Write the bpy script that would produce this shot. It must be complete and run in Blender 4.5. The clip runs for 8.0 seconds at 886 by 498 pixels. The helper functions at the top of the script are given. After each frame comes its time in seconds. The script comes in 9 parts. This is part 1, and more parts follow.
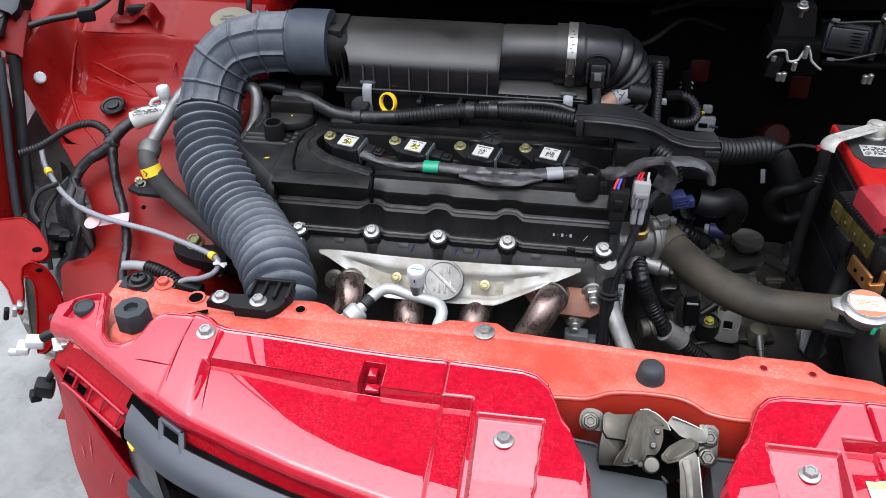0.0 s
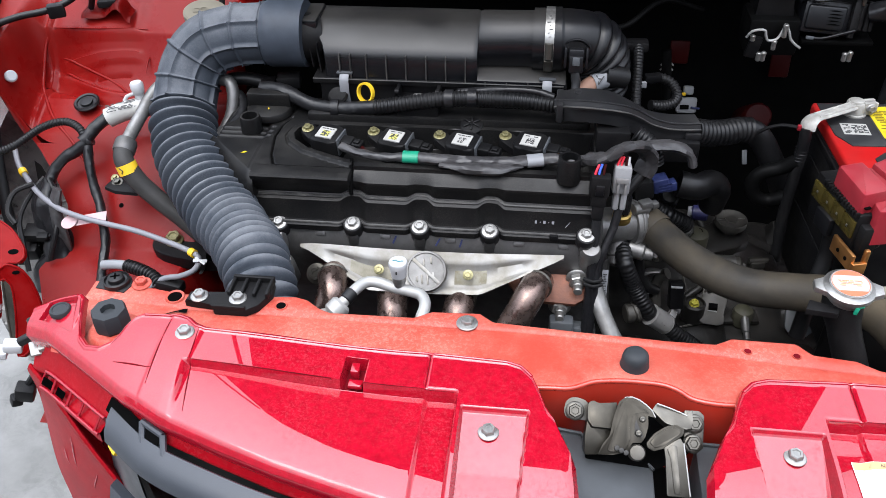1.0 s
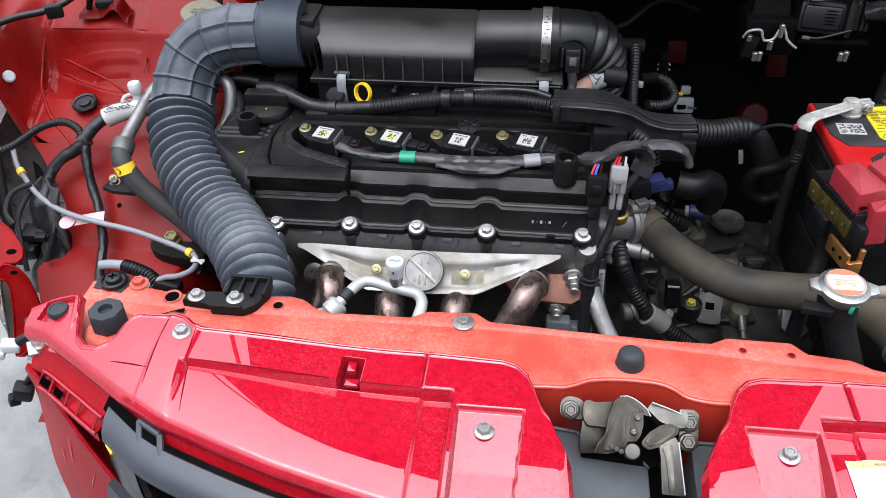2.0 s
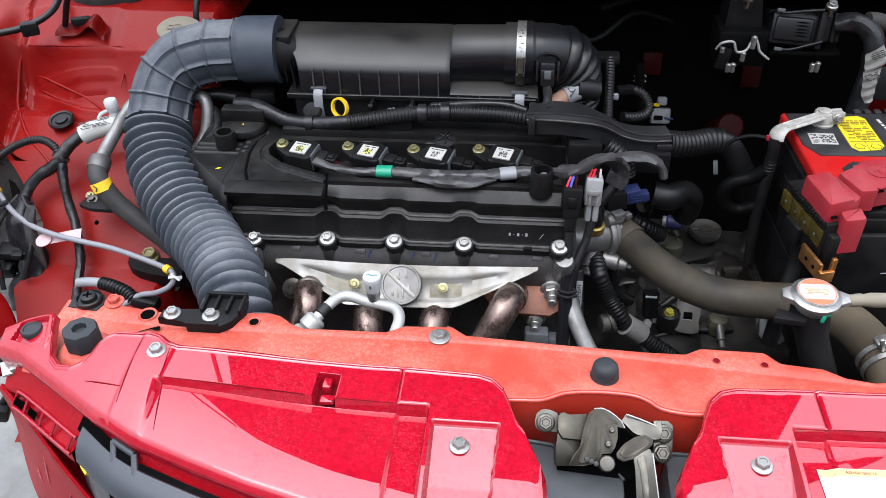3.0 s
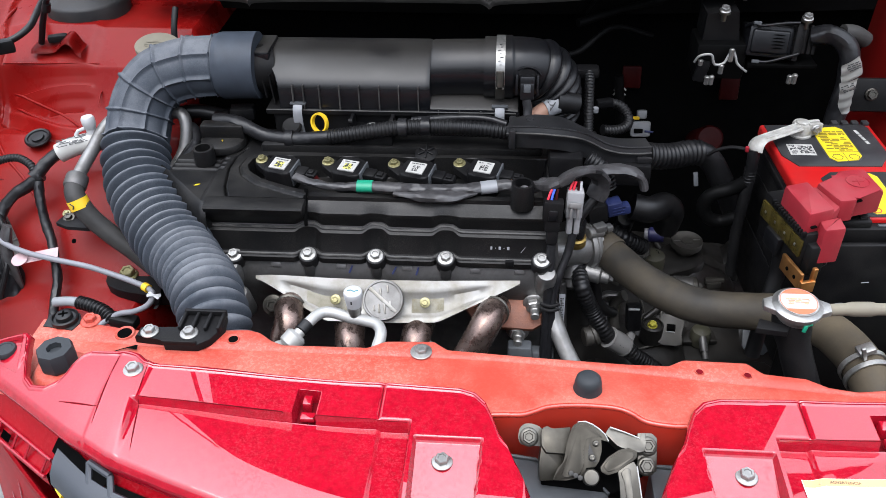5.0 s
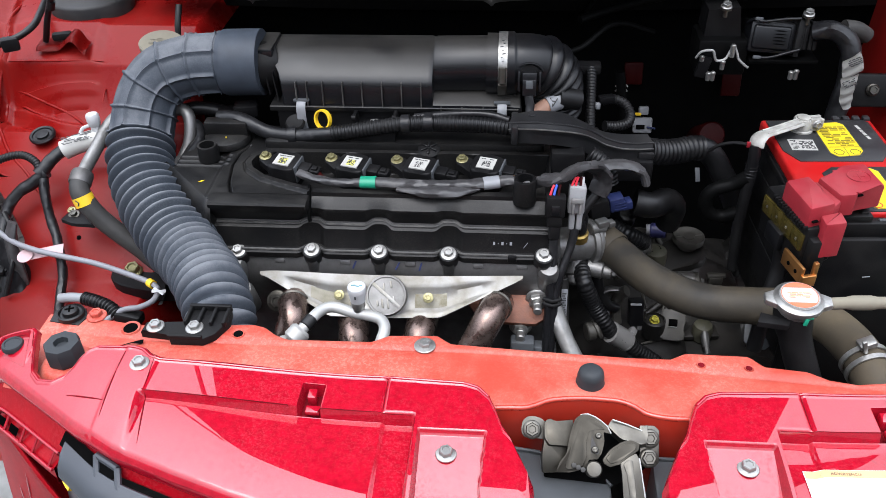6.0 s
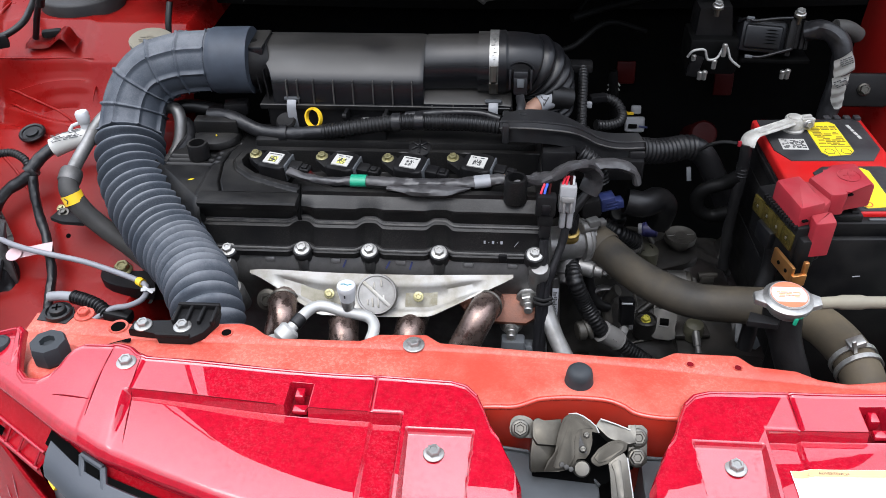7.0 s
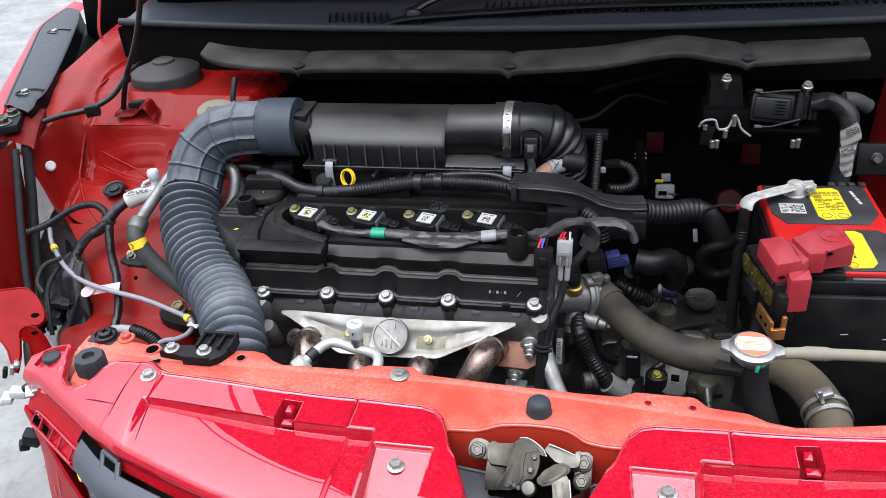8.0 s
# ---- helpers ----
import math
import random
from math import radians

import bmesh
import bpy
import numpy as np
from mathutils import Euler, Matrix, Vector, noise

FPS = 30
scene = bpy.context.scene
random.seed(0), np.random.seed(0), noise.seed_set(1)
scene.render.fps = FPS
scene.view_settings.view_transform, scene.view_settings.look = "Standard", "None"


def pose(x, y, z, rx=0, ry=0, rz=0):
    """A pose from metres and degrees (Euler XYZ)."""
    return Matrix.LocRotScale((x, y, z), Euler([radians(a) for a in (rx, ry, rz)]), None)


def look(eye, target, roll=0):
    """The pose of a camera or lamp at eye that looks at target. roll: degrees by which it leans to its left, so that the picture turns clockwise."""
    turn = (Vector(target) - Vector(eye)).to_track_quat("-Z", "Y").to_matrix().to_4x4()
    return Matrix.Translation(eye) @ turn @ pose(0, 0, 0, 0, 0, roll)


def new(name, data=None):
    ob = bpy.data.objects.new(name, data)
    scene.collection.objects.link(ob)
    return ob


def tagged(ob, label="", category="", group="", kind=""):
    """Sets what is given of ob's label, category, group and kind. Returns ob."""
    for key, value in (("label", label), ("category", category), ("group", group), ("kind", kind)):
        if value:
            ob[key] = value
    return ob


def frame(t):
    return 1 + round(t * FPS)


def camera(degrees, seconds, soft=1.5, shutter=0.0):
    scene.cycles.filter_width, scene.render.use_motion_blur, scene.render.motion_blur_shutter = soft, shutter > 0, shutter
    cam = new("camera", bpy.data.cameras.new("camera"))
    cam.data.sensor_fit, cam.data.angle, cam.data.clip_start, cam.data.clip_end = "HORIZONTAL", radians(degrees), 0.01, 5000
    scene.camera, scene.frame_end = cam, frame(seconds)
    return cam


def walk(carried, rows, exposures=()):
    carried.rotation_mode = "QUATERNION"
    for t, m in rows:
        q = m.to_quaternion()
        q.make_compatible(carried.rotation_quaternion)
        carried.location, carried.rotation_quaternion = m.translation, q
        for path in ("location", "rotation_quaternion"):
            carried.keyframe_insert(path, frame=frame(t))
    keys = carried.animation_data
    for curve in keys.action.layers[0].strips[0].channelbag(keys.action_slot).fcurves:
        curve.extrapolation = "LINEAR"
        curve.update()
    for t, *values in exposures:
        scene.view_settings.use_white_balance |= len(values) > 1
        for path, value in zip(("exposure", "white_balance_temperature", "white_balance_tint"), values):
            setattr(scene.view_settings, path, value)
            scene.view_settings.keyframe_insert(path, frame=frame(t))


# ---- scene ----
cam = camera(56.5, 8.0, soft=0.35)
PATH = [
    (0, (0.136, 0.111, 1.38), (-0.114, 1.67, 0.152), -0.8),
    (0.5, (0.143, 0.113, 1.383), (-0.093, 1.67, 0.15), -1.8),
    (1, (0.142, 0.121, 1.379), (-0.078, 1.663, 0.124), -1.8),
    (1.5, (0.142, 0.119, 1.379), (-0.087, 1.658, 0.122), -1.8),
    (3, (0.156, 0.121, 1.385), (-0.033, 1.681, 0.148), -1.8),
    (3.5, (0.157, 0.122, 1.385), (-0.039, 1.692, 0.162), -2.0),
    (4, (0.155, 0.126, 1.382), (-0.033, 1.692, 0.152), -2.0),
    (4.5, (0.156, 0.127, 1.38), (-0.017, 1.706, 0.165), -1.9),
    (5, (0.159, 0.124, 1.38), (0.006, 1.711, 0.174), -1.6),
    (6.5, (0.158, 0.117, 1.381), (-0.001, 1.7, 0.17), -1.9),
    (7, (0.164, 0.12, 1.379), (0.017, 1.704, 0.167), -1.5),
    (7.5, (0.193, 0.127, 1.387), (-0.043, 1.732, 0.217), -2.7),
    (7.8, (0.249, 0.081, 1.396), (-0.094, 1.72, 0.302), -4.0),
    (8, (0.29, 0.045, 1.401), (-0.115, 1.697, 0.349), -4.6),
]
walk(cam, [(t, look(eye, target, roll)) for t, eye, target, roll in PATH], [(0, 0.22), (7, 0.22), (8, 0.32)])

# ---- world and light ----
world = bpy.data.worlds.new("overcast_sky")
scene.world = world
world.use_nodes = True
wn, wl = world.node_tree.nodes, world.node_tree.links
wn.clear()
sky = wn.new("ShaderNodeTexSky")
sky.sky_type = 'NISHITA'
sky.sun_disc = False
sky.sun_elevation = radians(69)
sky.sun_rotation = radians(200)
sky.dust_density = 3.0
soft_sky = wn.new("ShaderNodeHueSaturation")
soft_sky.inputs["Saturation"].default_value = 0.8
back = wn.new("ShaderNodeBackground")
back.inputs["Strength"].default_value = 0.47
wout = wn.new("ShaderNodeOutputWorld")
wl.new(sky.outputs[0], soft_sky.inputs["Color"])
# an overcast sky, far brighter overhead than at the horizon
where = wn.new("ShaderNodeTexCoord")
apart = wn.new("ShaderNodeSeparateXYZ")
rise = wn.new("ShaderNodeMapRange")
rise.inputs["To Min"].default_value, rise.inputs["To Max"].default_value = 0.34, 2.2
steep = wn.new("ShaderNodeMath")
steep.operation = 'POWER'
steep.inputs[1].default_value = 3.0
cloud = wn.new("ShaderNodeMix")
cloud.data_type = 'RGBA'
cloud.clamp_factor = False
cloud.inputs["A"].default_value = (0, 0, 0, 1)
cloud.inputs["B"].default_value = (6.0, 6.4, 7.25, 1)
veil = wn.new("ShaderNodeMix")
veil.data_type = 'RGBA'
veil.inputs["Factor"].default_value = 0.8
wl.new(where.outputs["Generated"], apart.inputs[0])
wl.new(apart.outputs["Z"], steep.inputs[0])
wl.new(steep.outputs[0], rise.inputs["Value"])
wl.new(rise.outputs["Result"], cloud.inputs["Factor"])
wl.new(soft_sky.outputs[0], veil.inputs["A"])
wl.new(cloud.outputs["Result"], veil.inputs["B"])
wl.new(veil.outputs["Result"], back.inputs["Color"])
wl.new(back.outputs[0], wout.inputs["Surface"])
sun = new("sun", bpy.data.lights.new("sun", 'SUN'))
sun.data.energy = 0.8
sun.data.angle = radians(30)
sun.data.color = (1.0, 0.97, 0.93)
sun.matrix_world = look((-0.5, -0.6, 4.8), (0.1, 0.8, 0.8))


# ---- materials ----
def material(name, color, rough=0.5, metal=0.0, vary=0.12, scale=60.0, bump=0.0, bump_scale=400.0, coat=0.0, coat_rough=0.05,
             dust=None, dust_amount=0.0, dust_scale=14.0, dust_from=0.42, spec=0.5, rough_vary=0.1, coat_ior=1.5, speck=None, dust_toplight=0.0):
    m = bpy.data.materials.new(name)
    m.use_nodes = True
    n, l = m.node_tree.nodes, m.node_tree.links
    b = n["Principled BSDF"]
    b.inputs["Roughness"].default_value = rough
    b.inputs["Metallic"].default_value = metal
    b.inputs["Specular IOR Level"].default_value = spec
    b.inputs["Coat Weight"].default_value = coat
    b.inputs["Coat Roughness"].default_value = coat_rough
    b.inputs["Coat IOR"].default_value = coat_ior
    co = n.new("ShaderNodeTexCoord")
    n1 = n.new("ShaderNodeTexNoise")
    n1.inputs["Scale"].default_value = scale
    n1.inputs["Detail"].default_value = 5
    l.new(co.outputs["Object"], n1.inputs["Vector"])
    r1 = n.new("ShaderNodeMapRange")
    r1.inputs["From Min"].default_value, r1.inputs["From Max"].default_value = 0.3, 0.7
    l.new(n1.outputs["Fac"], r1.inputs["Value"])
    mix = n.new("ShaderNodeMix")
    mix.data_type = 'RGBA'
    mix.inputs["A"].default_value = (*[c * (1 - vary) for c in color], 1)
    mix.inputs["B"].default_value = (*[min(1, c * (1 + vary)) for c in color], 1)
    l.new(r1.outputs["Result"], mix.inputs["Factor"])
    out = mix.outputs["Result"]
    if dust:
        n2 = n.new("ShaderNodeTexNoise")
        n2.inputs["Scale"].default_value = dust_scale
        n2.inputs["Detail"].default_value = 8
        n2.inputs["Roughness"].default_value = 0.65
        l.new(co.outputs["Object"], n2.inputs["Vector"])
        r2 = n.new("ShaderNodeMapRange")
        r2.inputs["From Min"].default_value, r2.inputs["From Max"].default_value = dust_from, dust_from + 0.26
        r2.inputs["To Max"].default_value = dust_amount
        l.new(n2.outputs["Fac"], r2.inputs["Value"])
        film = r2.outputs["Result"]
        if dust_toplight:
            # pale film on up-facing faces: lying dust, and top light painted on hose ribs
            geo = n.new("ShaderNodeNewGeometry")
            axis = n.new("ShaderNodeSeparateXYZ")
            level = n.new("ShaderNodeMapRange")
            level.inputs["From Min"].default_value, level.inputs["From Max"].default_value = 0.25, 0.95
            level.inputs["To Min"].default_value = 1.0 - dust_toplight
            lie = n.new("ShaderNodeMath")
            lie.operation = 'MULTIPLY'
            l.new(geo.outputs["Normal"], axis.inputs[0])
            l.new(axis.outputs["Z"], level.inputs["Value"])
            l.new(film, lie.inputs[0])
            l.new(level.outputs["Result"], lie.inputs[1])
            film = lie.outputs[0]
        m2 = n.new("ShaderNodeMix")
        m2.data_type = 'RGBA'
        m2.inputs["B"].default_value = (*dust, 1)
        l.new(film, m2.inputs["Factor"])
        l.new(out, m2.inputs["A"])
        out = m2.outputs["Result"]
        rr = n.new("ShaderNodeMapRange")
        rr.inputs["To Min"].default_value, rr.inputs["To Max"].default_value = rough, min(1.0, rough + rough_vary + 0.15)
        rr.inputs["From Max"].default_value = max(dust_amount, 0.01)
        l.new(film, rr.inputs["Value"])
        l.new(rr.outputs["Result"], b.inputs["Roughness"])
    else:
        rr = n.new("ShaderNodeMapRange")
        rr.inputs["To Min"].default_value, rr.inputs["To Max"].default_value = max(0.02, rough - rough_vary), min(1.0, rough + rough_vary)
        l.new(n1.outputs["Fac"], rr.inputs["Value"])
        l.new(rr.outputs["Result"], b.inputs["Roughness"])
    if speck:
        # crisp dried dust: fine flecks gathered in patches
        speck_color, speck_amount, speck_scale, patch_scale = speck
        f1 = n.new("ShaderNodeTexNoise")
        f1.inputs["Scale"].default_value = speck_scale
        f1.inputs["Detail"].default_value = 6
        f1.inputs["Roughness"].default_value = 0.7
        f1.inputs["Distortion"].default_value = 0.6
        f2 = n.new("ShaderNodeTexNoise")
        f2.inputs["Scale"].default_value = patch_scale
        f2.inputs["Detail"].default_value = 4
        a1 = n.new("ShaderNodeMapRange")
        a1.inputs["From Min"].default_value, a1.inputs["From Max"].default_value = 0.47, 0.62
        a2 = n.new("ShaderNodeMapRange")
        a2.inputs["From Min"].default_value, a2.inputs["From Max"].default_value = 0.32, 0.62
        a2.inputs["To Min"].default_value, a2.inputs["To Max"].default_value = 0.12, 1.0
        mul = n.new("ShaderNodeMath")
        mul.operation = 'MULTIPLY'
        mul2 = n.new("ShaderNodeMath")
        mul2.operation = 'MULTIPLY'
        mul2.inputs[1].default_value = speck_amount
        l.new(co.outputs["Object"], f1.inputs["Vector"])
        l.new(co.outputs["Object"], f2.inputs["Vector"])
        l.new(f1.outputs["Fac"], a1.inputs["Value"])
        l.new(f2.outputs["Fac"], a2.inputs["Value"])
        l.new(a1.outputs["Result"], mul.inputs[0])
        l.new(a2.outputs["Result"], mul.inputs[1])
        l.new(mul.outputs[0], mul2.inputs[0])
        m3 = n.new("ShaderNodeMix")
        m3.data_type = 'RGBA'
        m3.inputs["B"].default_value = (*speck_color, 1)
        l.new(mul2.outputs[0], m3.inputs["Factor"])
        l.new(out, m3.inputs["A"])
        out = m3.outputs["Result"]
        if coat:
            dull = n.new("ShaderNodeMapRange")
            dull.inputs["To Min"].default_value, dull.inputs["To Max"].default_value = coat, coat * 0.45
            l.new(mul.outputs[0], dull.inputs["Value"])
            l.new(dull.outputs["Result"], b.inputs["Coat Weight"])
    l.new(out, b.inputs["Base Color"])
    if bump:
        n3 = n.new("ShaderNodeTexNoise")
        n3.inputs["Scale"].default_value = bump_scale
        n3.inputs["Detail"].default_value = 3
        l.new(co.outputs["Object"], n3.inputs["Vector"])
        bp = n.new("ShaderNodeBump")
        bp.inputs["Strength"].default_value = bump
        bp.inputs["Distance"].default_value = 0.001
        l.new(n3.outputs["Fac"], bp.inputs["Height"])
        l.new(bp.outputs["Normal"], b.inputs["Normal"])
    return m


RED_GLOSS = material("red_gloss_paint", (0.305, 0.0032, 0.0140), 0.5, vary=0.16, scale=160, coat=1.0, coat_rough=0.008, coat_ior=1.74,
                     bump=0.15, bump_scale=170, spec=0.0, speck=((0.50, 0.12, 0.135), 0.14, 520, 16))
RED_DULL = material("red_primer_paint", (0.385, 0.050, 0.033), 0.36, vary=0.10, scale=30, dust=(0.45, 0.155, 0.11), dust_amount=0.40,
                    dust_scale=18, bump=0.06, bump_scale=600, spec=0.26, speck=((0.56, 0.33, 0.26), 0.26, 300, 9))
RED_EDGE = material("glossy_red_pressed_edge", (0.40, 0.040, 0.024), 0.28, vary=0.08, scale=40, spec=0.35, coat=0.8, coat_rough=0.12)
RED_FACE = material("deep_red_primer_paint", (0.33, 0.020, 0.010), 0.30, vary=0.10, scale=30, bump=0.05, bump_scale=500, spec=0.30, dust=(0.20, 0.03, 0.02), dust_amount=0.4, dust_scale=30)
RED_APRON = material("red_inner_paint", (0.19, 0.0040, 0.0036), 0.26, vary=0.16, scale=18, dust=(0.105, 0.015, 0.011), dust_amount=0.55,
                     dust_scale=9, bump=0.05, bump_scale=500, spec=0.15, speck=((0.22, 0.05, 0.038), 0.12, 160, 7))
RED_PLASTIC = material("faded_red_plastic", (0.24, 0.014, 0.022), 0.48, vary=0.10, bump=0.10, bump_scale=900, dust=(0.26, 0.060, 0.062), dust_amount=0.55, dust_scale=20, spec=0.25, dust_toplight=0.7)
RED_SATIN = material("satin_red_plastic", (0.26, 0.0030, 0.0080), 0.38, vary=0.12, scale=40, bump=0.04, bump_scale=300, spec=0.0, coat=0.35, coat_rough=0.16, speck=((0.40, 0.10, 0.11), 0.12, 300, 12))
RED_LID = material("red_lid_plastic", (0.36, 0.0066, 0.0066), 0.36, vary=0.06, dust=(0.26, 0.035, 0.032), dust_amount=0.3, spec=0.25)
BLACK = material("black_plastic", (0.0048, 0.0048, 0.0054), 0.40, bump=0.15, bump_scale=1200, dust=(0.0143, 0.01348, 0.01265), dust_amount=0.5, dust_scale=20, spec=0.14, speck=((0.05, 0.046, 0.040), 0.12, 800, 24))
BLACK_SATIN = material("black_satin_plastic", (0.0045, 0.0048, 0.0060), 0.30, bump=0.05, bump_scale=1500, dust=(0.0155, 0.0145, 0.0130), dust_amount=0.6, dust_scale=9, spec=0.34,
                       dust_toplight=0.8, speck=((0.055, 0.050, 0.044), 0.08, 900, 10))
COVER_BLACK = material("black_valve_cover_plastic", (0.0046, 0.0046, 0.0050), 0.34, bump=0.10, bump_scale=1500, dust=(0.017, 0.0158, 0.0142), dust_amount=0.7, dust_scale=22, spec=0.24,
                       dust_toplight=0.8, speck=((0.10, 0.092, 0.078), 0.16, 700, 26))
# near-black with shade put in: holes, gaps, bay walls; also the bonnet mat
VOID = material("black_mat_and_recess_shade", (0.003, 0.003, 0.003), 0.9, vary=0.2, spec=0)
# its up-facing dust also paints the light and shade of the ribs
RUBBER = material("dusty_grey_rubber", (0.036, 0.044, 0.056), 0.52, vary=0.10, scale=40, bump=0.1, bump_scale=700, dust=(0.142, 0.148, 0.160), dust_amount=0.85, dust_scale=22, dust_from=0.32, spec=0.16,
                  dust_toplight=0.85, speck=((0.180, 0.186, 0.196), 0.16, 520, 20))
RUBBER_COLLAR = material("blue_grey_rubber_collar", (0.037, 0.045, 0.058), 0.5, vary=0.18, scale=50, bump=0.1, bump_scale=700, spec=0.25)
RUBBER_BLACK = material("black_rubber", (0.0055, 0.0055, 0.006), 0.32, vary=0.15, bump=0.15, bump_scale=800, dust=(0.019, 0.018, 0.0175), dust_amount=0.4, spec=0.29)
# darker copy of the black plastic with the bay's shade put in
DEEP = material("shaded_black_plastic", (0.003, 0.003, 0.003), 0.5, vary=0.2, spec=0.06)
SCRATCH = material("scuffed_pale_red", (0.55, 0.20, 0.22), 0.6, vary=0.1)
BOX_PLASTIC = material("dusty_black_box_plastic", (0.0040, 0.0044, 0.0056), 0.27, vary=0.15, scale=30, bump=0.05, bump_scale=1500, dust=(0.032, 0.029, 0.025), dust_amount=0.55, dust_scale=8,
                       dust_from=0.25, spec=0.50, dust_toplight=1.0, speck=((0.06, 0.055, 0.048), 0.12, 700, 14))
RED_WING = material("saturated_red_paint", (0.18, 0.0012, 0.0016), 0.34, vary=0.20, scale=30, bump=0.05, bump_scale=300, spec=0.05, coat=0.10, coat_rough=0.10, dust=(0.16, 0.012, 0.012), dust_amount=0.5, dust_scale=30)
OLIVE = material("olive_grey_plastic", (0.055, 0.050, 0.038), 0.55, vary=0.15, scale=60, bump=0.1, bump_scale=600)
RUBBER_KNOB = material("dark_grey_rubber", (0.027, 0.03, 0.033), 0.55, vary=0.1, bump=0.1, bump_scale=900, spec=0.2)
HOSE_BROWN = material("dusty_brown_hose", (0.026, 0.024, 0.021), 0.48, vary=0.12, bump=0.1, dust=(0.092, 0.072, 0.045), dust_amount=0.9, dust_scale=5, dust_from=0.36, spec=0.18, dust_toplight=0.35)
HOSE_GREY = material("dusty_grey_hose", (0.032, 0.031, 0.030), 0.5, vary=0.12, bump=0.1, dust=(0.07, 0.066, 0.060), dust_amount=0.6, dust_scale=12, spec=0.22)
GRIMY = material("oily_dark_casting", (0.016, 0.015, 0.014), 0.40, metal=0.3, vary=0.3, scale=60, bump=0.2, bump_scale=500, dust=(0.036, 0.032, 0.027), dust_amount=0.6, dust_scale=24, dust_toplight=0.6)
CAP_GREY = material("grimy_grey_cap", (0.046, 0.043, 0.038), 0.42, metal=0.3, vary=0.18, scale=80, dust=(0.075, 0.069, 0.058), dust_amount=0.5, dust_scale=40)
CAP_OLIVE = material("grimy_olive_cap", (0.046, 0.044, 0.028), 0.5, vary=0.18, scale=80, dust=(0.070, 0.066, 0.044), dust_amount=0.5, dust_scale=40)
EDGE_GREY = material("paler_plastic_edge", (0.030, 0.029, 0.028), 0.42, vary=0.3, scale=90, bump=0.1, dust=(0.085, 0.080, 0.072), dust_amount=0.7, dust_scale=60)
DARK_RED = material("dark_red_plastic", (0.028, 0.002, 0.002), 0.5, vary=0.1, spec=0.1)
TAG_PINK = material("faded_pink_tag", (0.40, 0.27, 0.28), 0.5, vary=0.06)
TAPE = material("black_cloth_tape", (0.008, 0.008, 0.009), 0.28, vary=0.25, scale=200, bump=0.8, bump_scale=120, dust=(0.024, 0.024, 0.025), dust_amount=0.5, spec=0.34)
STRUT_RUBBER = material("dusty_strut_cap_rubber", (0.017, 0.017, 0.018), 0.5, vary=0.12, bump=0.1, bump_scale=900, dust=(0.060, 0.050, 0.040), dust_amount=0.45, dust_scale=9, spec=0.3)
# pale film stands in for daylight that would reach the tyre
TYRE = material("tyre_rubber", (0.05, 0.05, 0.05), 0.8, bump=0.3, dust=(0.27, 0.262, 0.25), dust_amount=0.9, dust_from=0.30)
ALU = material("cast_aluminium", (0.22, 0.217, 0.21), 0.42, metal=0.8, vary=0.10, scale=120, bump=0.15, bump_scale=800, dust=(0.11, 0.10, 0.085), dust_amount=0.5, dust_scale=25)
ALU_DARK = material("grimy_cast_aluminium", (0.135, 0.132, 0.130), 0.42, metal=0.7, vary=0.12, scale=60, bump=0.10, bump_scale=600, dust=(0.045, 0.041, 0.036), dust_amount=0.7, dust_scale=14)
SHIELD = material("silver_heat_shield", (0.32, 0.312, 0.292), 0.46, metal=0.5, vary=0.05, scale=50, bump=0.03, dust=(0.20, 0.175, 0.125), dust_amount=0.7, dust_scale=26)
SHIELD_STAIN = material("stained_heat_shield_recess", (0.24, 0.225, 0.18), 0.5, metal=0.4, vary=0.15, scale=60, dust=(0.15, 0.13, 0.075), dust_amount=0.8, dust_scale=70)
PIPE_ALU = material("aluminium_pipe", (0.40, 0.40, 0.385), 0.48, metal=0.45, vary=0.08, bump=0.06, dust=(0.30, 0.29, 0.27), dust_amount=0.4, dust_scale=60)
STEEL = material("zinc_plated_steel", (0.34, 0.335, 0.32), 0.33, metal=0.85, vary=0.12, scale=300, bump=0.06, dust=(0.20, 0.19, 0.17), dust_amount=0.4, dust_scale=120)
GALV = material("grey_zinc_steel", (0.095, 0.089, 0.077), 0.32, metal=0.85, vary=0.18, scale=70, bump=0.04, dust=(0.05, 0.045, 0.036), dust_amount=0.4, dust_scale=40)
LATCH_STEEL = material("dark_worn_latch_steel", (0.052, 0.047, 0.038), 0.34, metal=0.8, vary=0.16, scale=60, bump=0.03, dust=(0.030, 0.026, 0.020), dust_amount=0.5, dust_scale=40)
GOLD = material("yellow_passivated_steel", (0.27, 0.245, 0.125), 0.36, metal=0.7, vary=0.25, scale=300)
EXHAUST = material("heat_tinted_steel_pipe", (0.150, 0.105, 0.090), 0.21, metal=0.85, vary=0.25, scale=45, bump=0.12, bump_scale=300, dust=(0.16, 0.14, 0.125), dust_amount=0.25, dust_scale=120)
RUST = material("rusty_steel", (0.15, 0.048, 0.022), 0.5, metal=0.2, vary=0.35, scale=70, bump=0.3, bump_scale=500)
LEAD = material("dull_white_lead_alloy", (0.36, 0.352, 0.325), 0.5, metal=0.25, vary=0.20, scale=90, bump=0.5, bump_scale=260, dust=(0.22, 0.205, 0.175), dust_amount=0.6, dust_scale=60)
BRASS = material("brass_fitting", (0.42, 0.29, 0.09), 0.3, metal=0.9, vary=0.15)
YELLOW_BOLT = material("yellow_painted_bolt", (0.42, 0.38, 0.05), 0.4, metal=0.3, vary=0.2)
COPPER = material("copper_terminal", (0.55, 0.26, 0.09), 0.35, metal=0.9, vary=0.2)
